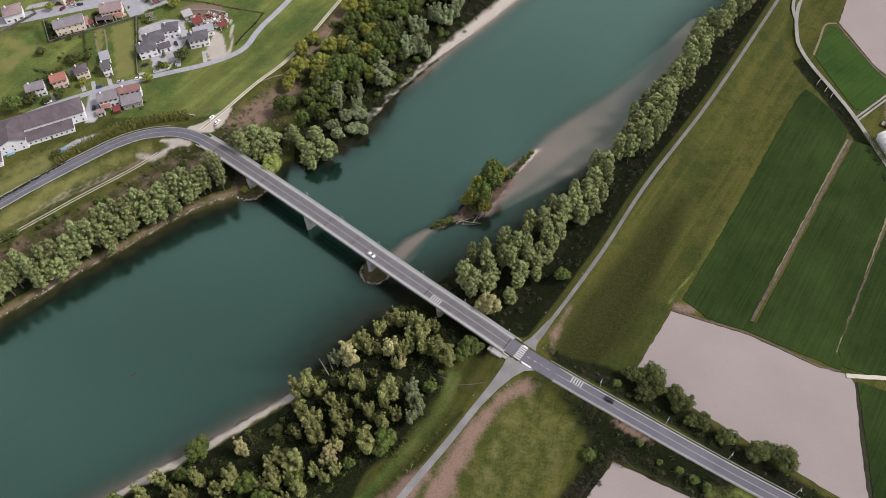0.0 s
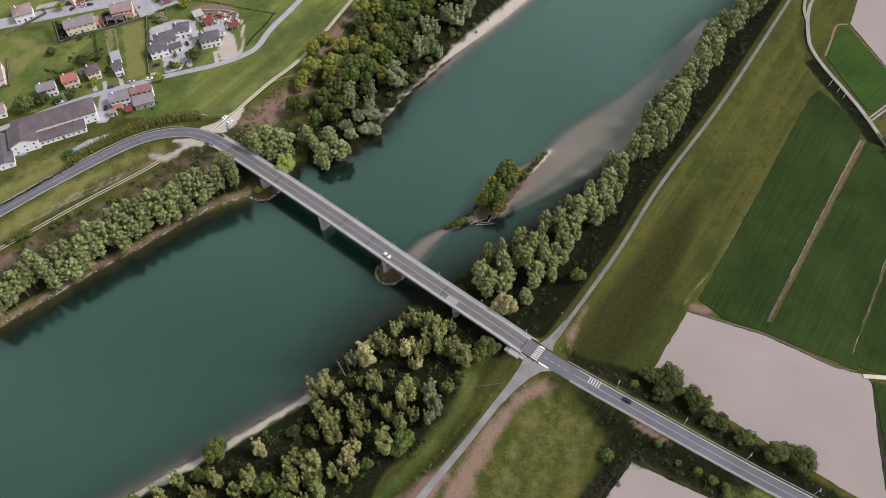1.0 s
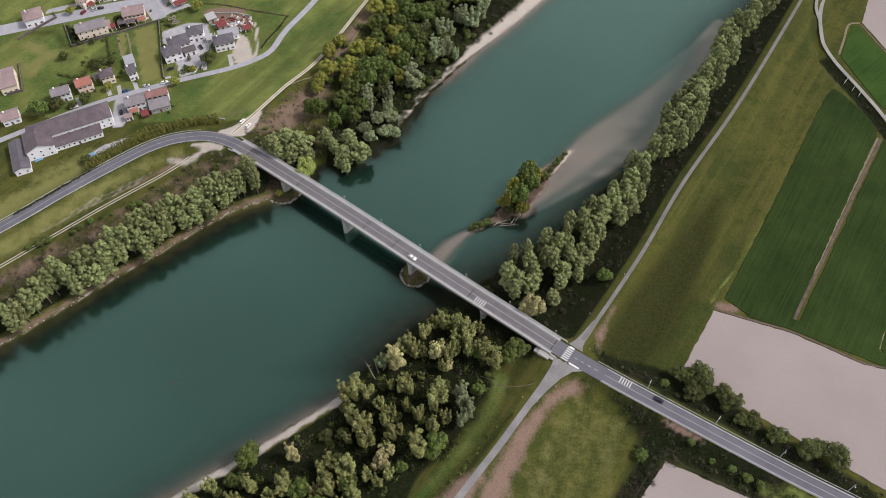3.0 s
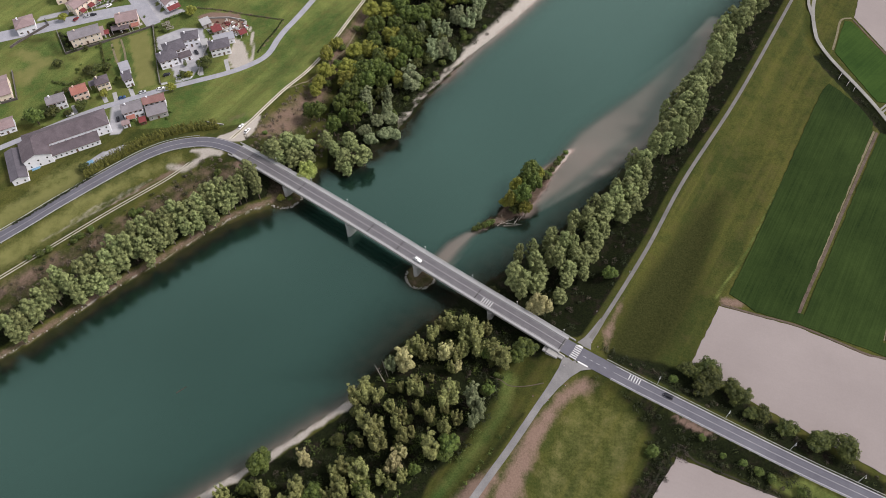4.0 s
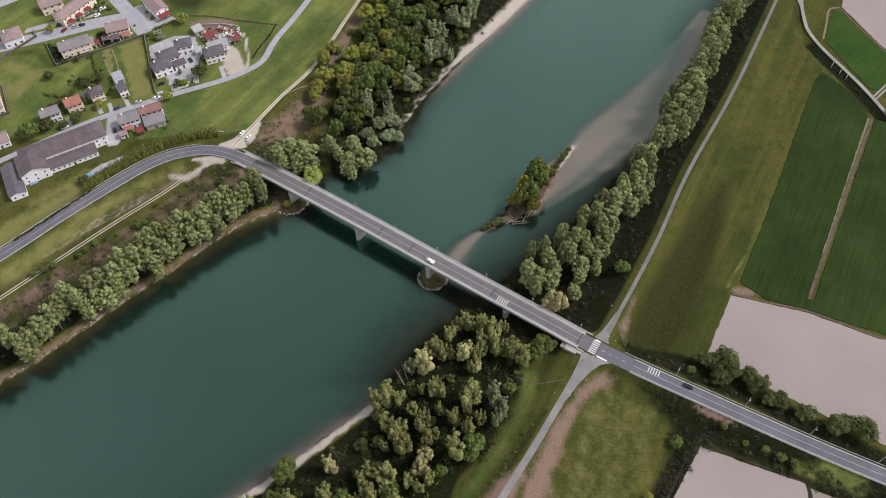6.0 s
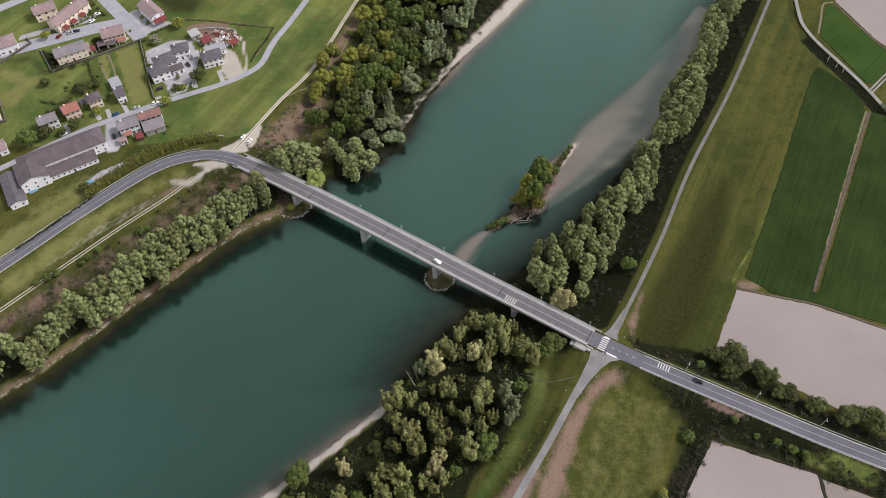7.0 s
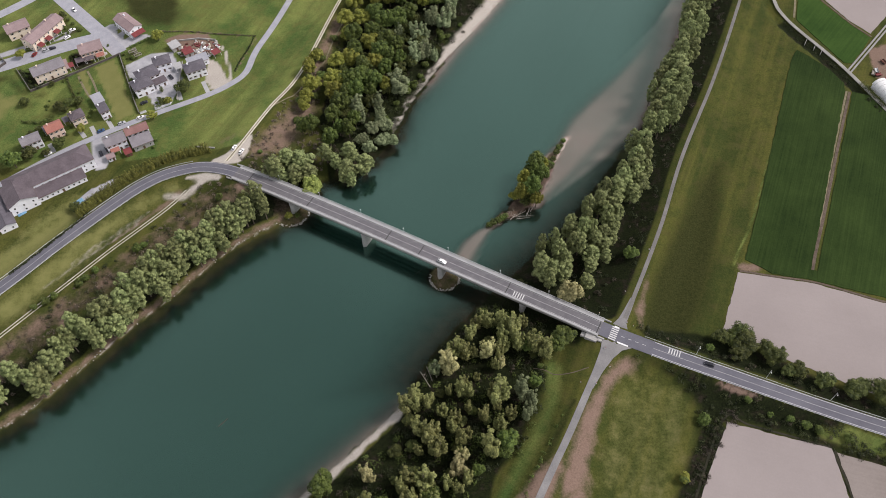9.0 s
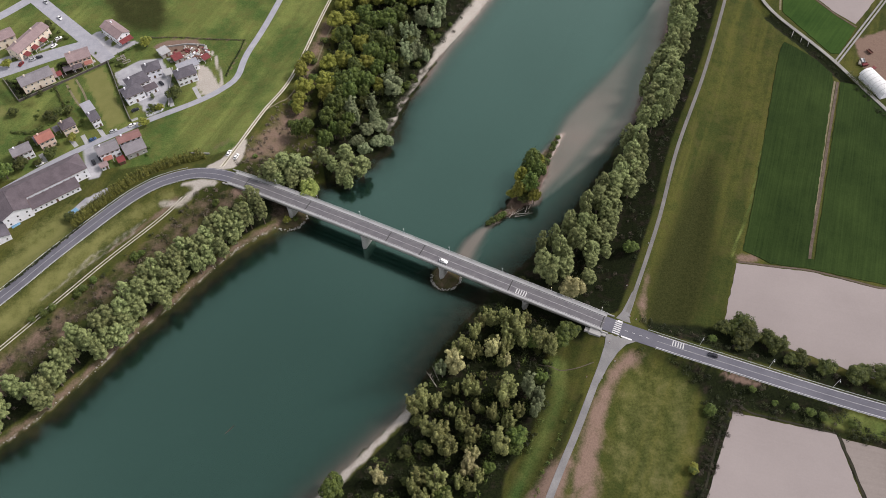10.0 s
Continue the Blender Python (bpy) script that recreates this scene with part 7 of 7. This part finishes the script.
garden_wall("weathered grey-brown garden wall round a white house", [(-290.5, 384.5), (-287.4, 388.9), (-272.5, 404.8), (-276, 410)], 1.5, 0.3, M_OLDWALL)
garden_wall("weathered grey-brown wall round a cream house", [(-283.5, 362.8), (-274.1, 338.9), (-282.2, 335.9)], 1.5, 0.3, M_OLDWALL)
garden_wall("dark hedge-grown wall beside the villa", [(-206.5, 398.5), (-202, 380), (-196.5, 357), (-193.2, 345.5)], 1.6, 0.4, M_OLDWALL)
garden_wall("white garden wall of the villa along the lane", [(-192.6, 345.3), (-189.5, 346.3)], 1.3, 0.3, M_WHITE)
garden_wall("white garden wall of the villa along the lane", [(-184.5, 347.3), (-176.6, 349.5), (-175.5, 352)], 1.3, 0.3, M_WHITE)
garden_wall("low white wall between villa and neighbour", [(-169.5, 384), (-171.5, 366), (-172.5, 352.5)], 1.1, 0.25, M_CONCRETE)
garden_wall("low grey wall beside the bend", [(-162, 311.2), (-152, 308.2)], 0.8, 0.4, M_CONCRETE, 6.2)
garden_wall("low concrete wall behind the yard", [(-176, 404), (-160, 403.5), (-150, 400)], 1.0, 0.3, M_CONCRETE)


# ---- cars ----
M_TYRE = plain("tyre_rubber", (0.015, 0.015, 0.016), (0.03, 0.03, 0.03), 3, 12, 0.8, 0.0)


def car_paint(name, c):
    m = plain(name, tuple(0.9 * v for v in c), c, 0.5, 3, 0.25, 0.0)
    return m


PAINTS = {"white": car_paint("white_car_paint", (0.85, 0.85, 0.85)), "dark": car_paint("dark_car_paint", (0.03, 0.03, 0.04)), "red": car_paint("dark_red_car_paint", (0.2, 0.02, 0.02)),
          "silver": car_paint("silver_car_paint", (0.45, 0.46, 0.48)), "blue": car_paint("blue_car_paint", (0.04, 0.09, 0.2))}


def loft(name, rows, material):
    """A closed body from rows of four corners (x, half width, z low, z high)."""
    v, f = [], []
    for x, w, z0, z1 in rows:
        v += [(x, -w, z0), (x, w, z0), (x, w * 0.94, z1), (x, -w * 0.94, z1)]
    for i in range(len(rows) - 1):
        for k in range(4):
            f.append((4 * i + k, 4 * i + (k + 1) % 4, 4 * i + 4 + (k + 1) % 4, 4 * i + 4 + k))
    f += [(3, 2, 1, 0), tuple(range(4 * len(rows) - 4, 4 * len(rows)))]
    bm = bmesh.new()
    vs = [bm.verts.new(p) for p in v]
    for q in f:
        bm.faces.new([vs[i] for i in q])
    bmesh.ops.bevel(bm, geom=bm.edges[:], offset=0.05, segments=2, affect="EDGES")
    bmesh.ops.recalc_face_normals(bm, faces=bm.faces[:])
    me = bpy.data.meshes.new(name)
    bm.to_mesh(me)
    bm.free()
    me.materials.append(material)
    return me


def car(colour, label, x, y, z, rz):
    p = PAINTS[colour]
    g = thing("car", label, "car", (x, y, z), rz, "cars on the roads and drives")
    body = part("body", loft("body", [(-2.1, 0.78, 0.35, 0.85), (-1.9, 0.86, 0.28, 0.95), (-0.8, 0.88, 0.25, 0.98), (0.9, 0.88, 0.25, 0.95), (1.8, 0.84, 0.28, 0.82), (2.1, 0.74, 0.35, 0.68)], p), g)
    part("cabin", loft("cabin", [(-1.85, 0.70, 0.9, 1.0), (-1.35, 0.72, 0.9, 1.36), (0.2, 0.72, 0.9, 1.38), (1.0, 0.70, 0.88, 0.96)], M_DARKGLASS), g, "dark glass cabin")
    part("car_roof", loft("car_roof", [(-1.35, 0.64, 1.34, 1.43), (0.15, 0.64, 1.36, 1.44)], p), g)
    for sy in (-0.6, 0.6):
        part("headlight", boxes("headlight", [(1.98, 2.1, sy - 0.14, sy + 0.14, 0.55, 0.68)], M_LAMPHEAD, 0.03), body, "clear headlight")
        part("tail_light", boxes("tail_light", [(-2.13, -2.04, sy - 0.12, sy + 0.12, 0.66, 0.8)], M_REDPAINT, 0.02), body, "red tail light")
    for sx in (-1.3, 1.3):
        for sy in (-0.8, 0.8):
            w = part("wheel", tube("wheel", [(sx, sy - 0.1, 0.31), (sx, sy + 0.1, 0.31)], [0.31, 0.31], M_TYRE, 14), g, "black rubber wheel")
            part("rim", tube("rim", [(sx, sy - 0.115, 0.31), (sx, sy + 0.115, 0.31)], [0.19, 0.19], M_STEEL, 10), w, "grey metal rim")
    return g


p, ang = dir_at(BRIDGE, length_at(BRIDGE, -46.2, 208.6))
car("white", "white hatchback driving on the bridge", p[0] - 1.6 * math.cos(radians(ang + 90)), p[1] - 1.6 * math.sin(radians(ang + 90)), p[2] + 0.012, ang)
p, ang = dir_at(ROAD_E, length_at(ROAD_E, 55, 133.4))
car("dark", "dark car driving on the road towards the bridge", p[0] + 1.6 * math.cos(radians(ang + 90)), p[1] + 1.6 * math.sin(radians(ang + 90)), p[2] + 0.012, ang + 180)
car("white", "white car parked in front of the terraced houses", -236.2, 427.7, land_at(-236.2, 427.7), 20)
car("white", "white car parked on the gravel lay-by", -141.2, 303.8, land_at(-141.2, 303.8), 62)
car("white", "white car parked on the gravel lay-by", -137.6, 300.6, land_at(-137.6, 300.6), 58)
for c, x, y, rz in (("white", -240.5, 324.0, 24), ("silver", -202.5, 339.5, 20), ("white", -192.5, 341.8, 20), ("dark", -212.5, 318.5, 110), ("dark", -209.5, 321.2, 114), ("dark", -176.0, 372.0, -60), ("dark", -190.8, 353.5, 24),
                    ("dark", -246.5, 412.5, 17), ("silver", -250.0, 411.3, 17), ("red", -256.5, 408.9, 60), ("white", -236.5, 447.5, -57), ("white", -251.5, 431.5, 20), ("white", -238.5, 421.0, 40), ("silver", -246, 466, -57), ("blue", -213.5, 335.8, 24)):
    car(c, {"white": "white car parked in the village", "dark": "dark car parked in the village", "silver": "silver car parked in the village", "red": "dark red car parked at a terrace", "blue": "blue car parked by the lane"}[c], x, y, VILLAGE_Z + 0.11, rz)


# ---- yard clutter, drift wood, posts ----
rng = np.random.RandomState(8)
M_CLUTTER = [M_CONCRETE, M_REDPAINT, M_WHITE, M_BRICKWALL, M_STEEL, M_GRAVEL, M_DEADWOOD]
for k in range(150):
    x, y = rng.uniform(-172, -147), rng.uniform(386, 403)
    if inside(np.array([x]), np.array([y]), [(-176, 402), (-172, 391), (-163, 384), (-152, 384), (-146, 392), (-150, 401)])[0]:
        w, d, hh = rng.uniform(0.3, 1.7), rng.uniform(0.25, 0.8), rng.uniform(0.3, 1.1)
        i = int(rng.randint(7))
        kind = ("concrete_block", "red_crate", "white_pallet", "brick_pallet", "metal_crate", "gravel_bag", "timber_bundle")[i]
        b = thing(kind, "stacked building material in an untidy yard", "building material", (x, y, VILLAGE_Z), rng.uniform(0, 180), "building materials in the yard")
        part("body", boxes("body", [(-w, w, -d, d, 0, hh * 0.6), (-w * 0.8, w * 0.5, -d * 0.8, d * 0.9, hh * 0.6, hh)], M_CLUTTER[i], 0.05), b)


def log(name, label, pts, radii):
    g = thing(name, label, "drift wood", (0, 0, 0), 0, "drift wood on the river")
    mat = M_WETWOOD if name == "snag" else M_DEADWOOD
    part("trunk", tube("trunk", pts, radii, mat, 6), g)
    rng = np.random.RandomState(len(pts) + int(abs(pts[0][0])))
    P = [Vector(p) for p in pts]
    for k in range(5):
        a = P[k % (len(P) - 1)].lerp(P[k % (len(P) - 1) + 1], rng.rand())
        b = a + Vector((rng.uniform(-2.2, 2.2), rng.uniform(-2.2, 2.2), rng.uniform(0.2, 1.4))) * (0.4 if name == "snag" else 1)
        part("branch", tube("branch", [a, a.lerp(b, 0.5) + Vector((0, 0, 0.2)), b], [0.07, 0.05, 0.02], mat, 5), g)


for x, y, L, a in ((-2, 236.5, 8, 18), (-5, 236.0, 6, 40), (1, 234.6, 8, -12), (-8, 237.5, 4, 75), (3, 237.5, 6, 55), (-16, 232.5, 5, 165), (-4.5, 238.5, 4, 110), (-1, 233.6, 7, -5), (-6, 237.0, 4, -30), (-7, 236.2, 5, 15), (5.5, 239, 5, 48)):
    c, s = math.cos(radians(a)), math.sin(radians(a))
    log("driftwood", "grey drift log stranded on the island", [(x - L / 2 * c, y - L / 2 * s, 0.25), (x, y, 0.5), (x + L / 2 * c, y + L / 2 * s, 0.65)], [0.17, 0.13, 0.05])
log("snag", "sunken snag breaking the water", [(-155.6, 151.6, -0.15), (-153.6, 152.9, 0.06), (-151.6, 154.4, 0.02)], [0.28, 0.26, 0.12])
log("snag", "sunken branch beside the bridge", [(-60.5, 211.5, -0.4), (-58.5, 212, 0.5), (-56.8, 212.5, 1.0)], [0.12, 0.1, 0.05])
for x, y, tx, ty in ((-62.5, 153.0, -64.5, 157), (-64, 150.5, -67.5, 154.5), (-60.5, 154.5, -60.8, 158.5)):
    g = thing("dead_tree", "bare grey dead tree leaning over the water", "dead tree", group="dead trees at the shore")
    z0 = land_at(x, y)
    part("trunk", tube("trunk", [(x, y, z0 - 0.3), ((x + tx) / 2, (y + ty) / 2, z0 + 4), (tx, ty, z0 + 8.5)], [0.22, 0.14, 0.04], M_DEADWOOD, 6), g)
    for k in range(4):
        f = 0.4 + 0.13 * k
        a = Vector((x + (tx - x) * f, y + (ty - y) * f, z0 + 8.5 * f))
        part("branch", tube("branch", [a, a + Vector((random.uniform(-1.6, 1.6), random.uniform(-1, 1.6), random.uniform(0.8, 2.0)))], [0.07, 0.02], M_DEADWOOD, 5), g)
# concrete pipes over the ditch
for (x0, y0), (x1, y1) in (((199.6, 329.6), (195.4, 324.6)), ((201.9, 323.4), (198.2, 319.0)), ((203.4, 318.6), (200.2, 314.4))):
    ang = math.degrees(math.atan2(y1 - y0, x1 - x0))
    L = math.hypot(x1 - x0, y1 - y0) / 2
    g = thing("ditch_beam", "thin pale concrete beam across the ditch", "beam", ((x0 + x1) / 2, (y0 + y1) / 2, FIELD_Z + 0.4), ang, "beams across the ditch")
    part("beam", boxes("beam", [(-L, L, -0.14, 0.14, -0.15, 0.1)], M_CONCRETE, 0.04), g)
    part("footing", boxes("footing", [(-L - 0.1, -L + 0.3, -0.16, 0.16, -1.4, -0.12)], M_CONCRETE, 0.04), g)
    part("footing", boxes("footing", [(L - 0.3, L + 0.1, -0.16, 0.16, -1.4, -0.12)], M_CONCRETE, 0.04), g)
# footpath across the grass below the bridge
path = smooth([(4.5, 143.6), (-3, 143.6), (-9.5, 145.2), (-13.5, 148.5), (-18, 150.5)], 1.0)
path = np.c_[path, [land_at(x, y) + 0.06 for x, y in path]]
tagged(new("footpath", ribbon("footpath", path, -0.2, 0.2, -0.2, 0.02, M_BARK)), "thin trodden footpath through the grass", "path", kind="structure")


# ---- hedges, gardens and small things of the village ----
def hedge_line(label, pts, width, height, material, seed, z=None, size=0.36, per_m=70):
    rng = np.random.RandomState(seed)
    ln = smooth(pts, 0.8)
    lob = []
    for p in ln:
        for k in range(2):
            x, y = p[0] + rng.uniform(-0.5, 0.5) * width, p[1] + rng.uniform(-0.5, 0.5) * width
            lob.append((x, y, (land_at(x, y) if z is None else z) + height * rng.uniform(0.35, 0.75), height * rng.uniform(0.3, 0.5)))
    g = thing("hedge", label, "hedge", group="hedges of the village")
    part("foliage", leaf_mesh("foliage", *leaf_cloud(rng, lob, int(per_m * len(ln) * 0.8), size), material), g)


hedge_line("dark green hedge beside a lawn", [(-206, 396), (-201, 377), (-195.5, 354)], 1.0, 1.6, M_DARKLEAF, 1)
hedge_line("dark hedge inside an old garden wall", [(-263, 396), (-254.2, 378.6), (-247, 381.5)], 1.6, 1.8, M_SCRUB, 2)
hedge_line("dark clipped hedge of a pink house", [(-235, 403), (-232.5, 393.5)], 1.8, 1.5, M_DARKLEAF, 3)
hedge_line("green garden hedge between two plots", [(-236, 384), (-231, 369), (-226, 353)], 0.9, 1.3, M_DARKLEAF, 4)
hedge_line("green garden hedge behind the small houses", [(-257, 352), (-247, 349), (-241, 352)], 1.3, 1.4, M_DARKLEAF, 5)
hedge_line("low green hedge along the lane", [(-184, 347.8), (-177, 350.2)], 1.2, 1.5, M_WOODLEAF, 6)
hedge_line("rough green hedge along the field", [(-200, 404), (-190, 409.5), (-184, 413)], 1.2, 1.4, M_WOODLEAF, 7)
hedge_line("dark rough hedge between meadow and lane", [(-127, 398.5), (-129.6, 390.4), (-135.5, 379), (-139.4, 370)], 0.9, 0.7, M_SCRUB, 15, None, 0.3, 55)
hedge_line("dry rough hedge at the edge of a meadow", [(-181, 414.5), (-166, 411.5), (-150, 406), (-126, 399)], 0.8, 0.7, M_BROWNSCRUB, 8, None, 0.3, 40)
hedge_line("dark hedge beside the long building", [(-266, 322), (-256, 323.5), (-247, 327)], 1.6, 1.8, M_DARKLEAF, 9)
hedge_line("green hedge along terraced gardens", [(-262, 415), (-250, 418), (-241, 424.5)], 0.9, 1.1, M_WOODLEAF, 10)
hedge_line("dark trees beside the farm hall", [(209.5, 285), (211.5, 275), (213, 266)], 2.4, 3.2, M_DARKLEAF, 11)
hedge_line("dark green hedge along the road embankment", [(-250, 246), (-236, 257), (-222, 269), (-214, 276)], 1.0, 1.0, M_SCRUB, 13)

# shrubs of the back gardens, the meadow and the levees
rng = np.random.RandomState(77)
for i in range(22):
    x, y = rng.uniform(-247, -226), rng.uniform(347, 382)
    if abs((x + 237) * 0.9 + (y - 362) * 0.35) > 3.5:
        tree("bush", x, y, rng.uniform(0.35, 0.65), i)
for i, (x, y) in enumerate(((-254.5, 331), (-253.2, 334.5), (-243.2, 335), (-243.6, 338.5), (-231.3, 342), (-231.6, 336.8), (-220.6, 348.5), (-219.8, 352), (-209, 343.8), (-197.5, 331.5), (-184.8, 317.5), (-183.6, 322.6), (-255.8, 389.5), (-256.6, 393.4), (-229.4, 396.6), (-213.8, 408.2), (-197.4, 368), (-198.6, 373.5), (-168.4, 371.4), (-167.8, 376))):
    tree("bush", x, y, 0.55 + 0.3 * ((i * 7) % 5) / 4, i)
for i, (x, y) in enumerate(((-243.4, 441.8), (-239.4, 437.6), (-236.2, 433.6), (-233.4, 429.6), (-231.6, 426.4), (-240.4, 430.4), (-238.4, 425), (-241.6, 424.2), (-245.2, 427.6), (-233.6, 403.4), (-231.4, 400.6), (-258.6, 393.4), (-259.2, 389.6), (-256.4, 384.6), (-252.6, 380.6), (-247.8, 381.6), (-204, 398), (-201.6, 394), (-198.2, 393.4), (-183.6, 351.6), (-178, 352.2), (-176.4, 354.2), (-182.4, 354.6))):
    tree("bush", x, y, 0.5 + 0.35 * ((i * 5) % 7) / 6, i)
for i, (x, y, s_) in enumerate(((-214.4, 237, 1.3), (-231.4, 226.5, 1.4), (-228, 229, 1.2), (-236.5, 224.5, 1.2), (-191.3, 250, 1.5), (-210, 240.5, 1.2), (-217, 234.5, 1.3), (-150.5, 272, 1.4), (-188, 252, 1.1), (-90.5, 372, 1.3), (-93, 364, 1.4),
                                (-97, 352, 1.5), (-99, 345, 1.4), (-104, 334, 1.6), (-101, 338, 1.5), (-95, 358, 1.5), (-107, 322, 1.4), (-98, 318, 1.7), (-92, 312, 1.6), (-128, 300, 1.1), (41, 199, 1.2), (-15, 150.5, 0.9), (-9, 158, 1.3), (-4, 160.5, 1.5), (-12, 162, 1.6), (0, 162, 1.3))):
    tree("bush", x, y, s_, i)

def carport(x, y, L, W, rz, roof, label):
    g = thing("carport", label, "carport", (x, y, VILLAGE_Z), rz, "carports of the village")
    part("roof", roof_mesh("shed", L, W, 2.5, 0.5, 0.15, roof, 0.12), g)
    me = boxes("post", [(-0.1, 0.1, -0.1, 0.1, 0, 2.5)], M_PAINT)
    for sx in (-1, 1):
        for sy in (-1, 1):
            part("post", me, g).matrix_basis = pose(sx * (L / 2 - 0.2), sy * (W / 2 - 0.2), 0)


carport(-236.9, 393.2, 3.6, 8.6, 20, M_ROOF_PINK, "open carport with a faded pink tiled roof")
carport(-228.4, 395.6, 5.2, 4.0, 15.5, M_ROOF_BROWN, "dark brown-roofed shelter in a walled yard")
carport(-233.2, 392.2, 2.6, 3.6, 20, M_REDPAINT, "low dark red shelter in a walled yard")
carport(-232.5, 346.5, 3.0, 4.0, 24, M_ROOF_SLATE, "small dark-roofed lean-to in a garden")
carport(-242.6, 341.0, 2.6, 4.4, 24, M_ROOF_SLATE, "dark lean-to between two houses")
carport(-171.5, 378.5, 4.0, 5.0, 16, M_WALKWAY, "pale-roofed carport beside the villa")
carport(-149.5, 386.5, 4.6, 4.2, 30, M_REDPAINT, "red sheet shelter in the builder's yard")
for x, y, rz in ((-199, 399.5, 20), (-195.5, 395.5, 20), (-196.8, 401, 110)):
    g = thing("cold_frame", "pale garden cold frame among vegetables", "cold frame", (x, y, VILLAGE_Z), rz, "cold frames in the garden")
    part("frame", boxes("frame", [(-2.2, 2.2, -0.12, 0.12, 0, 0.6), (-2.2, 2.2, 1.8, 2.04, 0, 0.6), (-2.2, -2.0, 0.12, 1.8, 0, 0.6), (2.0, 2.2, 0.12, 1.8, 0, 0.6)], M_DEADWOOD, 0.02), g)
M_TARP = plain("blue_tarpaulin", (0.10, 0.22, 0.34), (0.20, 0.36, 0.50), 0.8, 5, 0.5, 0.01)
for x, y, w, d in ((-221.8, 287.0, 2.4, 1.3), (-249.7, 285.0, 2.2, 1.2)):
    g = thing("covered_pool", "small pool under a pale blue cover", "pool", (x, y, VILLAGE_Z - 0.1), 30, "covered pools")
    part("cover", boxes("cover", [(-w, w, -d, d, 0, 0.5)], M_TARP, 0.12), g)
for i, (x, y, m_) in enumerate(((223.5, 290.5, M_REDPAINT), (226.5, 286.5, M_REDPAINT), (221.5, 292.5, M_DEADWOOD), (224, 294, M_STEEL), (232, 300, M_BRICKWALL), (229, 262, M_CONCRETE))):
    g = thing("farm_trailer", "old farm trailer parked in a dirt yard", "trailer", (x, y, FIELD_Z), 25 * i, "farm trailers in the yard")
    part("bed", boxes("bed", [(-1.9, 1.9, -0.95, 0.95, 0.6, 0.75), (-1.9, 1.9, -0.95, -0.88, 0.75, 1.3), (-1.9, 1.9, 0.88, 0.95, 0.75, 1.3), (-1.9, -1.82, -0.88, 0.88, 0.75, 1.3)], m_, 0.02), g)
    for sx in (-0.9, 0.9):
        for sy in (-0.8, 0.8):
            part("wheel", tube("wheel", [(sx, sy - 0.12, 0.4), (sx, sy + 0.12, 0.4)], [0.4, 0.4], M_TYRE, 10), g)
# loose stones along the western shore and gravel spit
stones = scatter(-262, -112, 150, 262, 1.1, lambda x, y, e, z: (e > 0.1) & (e < 1.6) & (near(x, y, SHORE_W)[0] < 3), 91, 9000)[:260]
bm = bmesh.new()
bmesh.ops.create_icosphere(bm, subdivisions=1, radius=0.4)
for v in bm.verts:
    v.co *= random.uniform(0.7, 1.2)
me = bpy.data.meshes.new("stone")
bm.to_mesh(me)
bm.free()
V = np.array([v.co for v in me.vertices])
F = np.array([tuple(p.vertices) for p in me.polygons])
rng = np.random.RandomState(6)
vs, fs = [], []
for k, (x, y) in enumerate(stones):
    s_ = rng.uniform(0.3, 1.2)
    vs.append(V * s_ * rng.uniform(0.7, 1.2, 3) + np.array([x, y, land_at(x, y) + 0.05]))
    fs.append(F + k * len(V))
tagged(new("shore_stones", leaf_mesh("shore_stones", np.concatenate(vs), np.concatenate(fs), M_STONE)), "loose pale stones along the river's edge", "stones", kind="stuff")

# trodden paths and drives
trail("garden_path", "pale trodden path between garden plots", [(-229.5, 384.3), (-225, 372.6), (-220.8, 363.5)], 0.6, M_TRAIL)
trail("garden_path", "pale trodden path between garden plots", [(-224.6, 388), (-220.4, 377.2), (-217.2, 366)], 0.6, M_TRAIL)
for pts in ([(-240.8, 332), (-237.6, 325)], [(-226, 340.5), (-222, 333)], [(-219.2, 341), (-216, 332.5)], [(-210.6, 344), (-207.4, 336.8)], [(-172.8, 364), (-170.5, 352)], [(-158, 365), (-155, 354.5)], [(-229, 398), (-214, 402)]):
    trail("driveway", "pale concrete driveway between house and lane", pts, 1.2, M_WALKWAY, 0.06, "driveway")
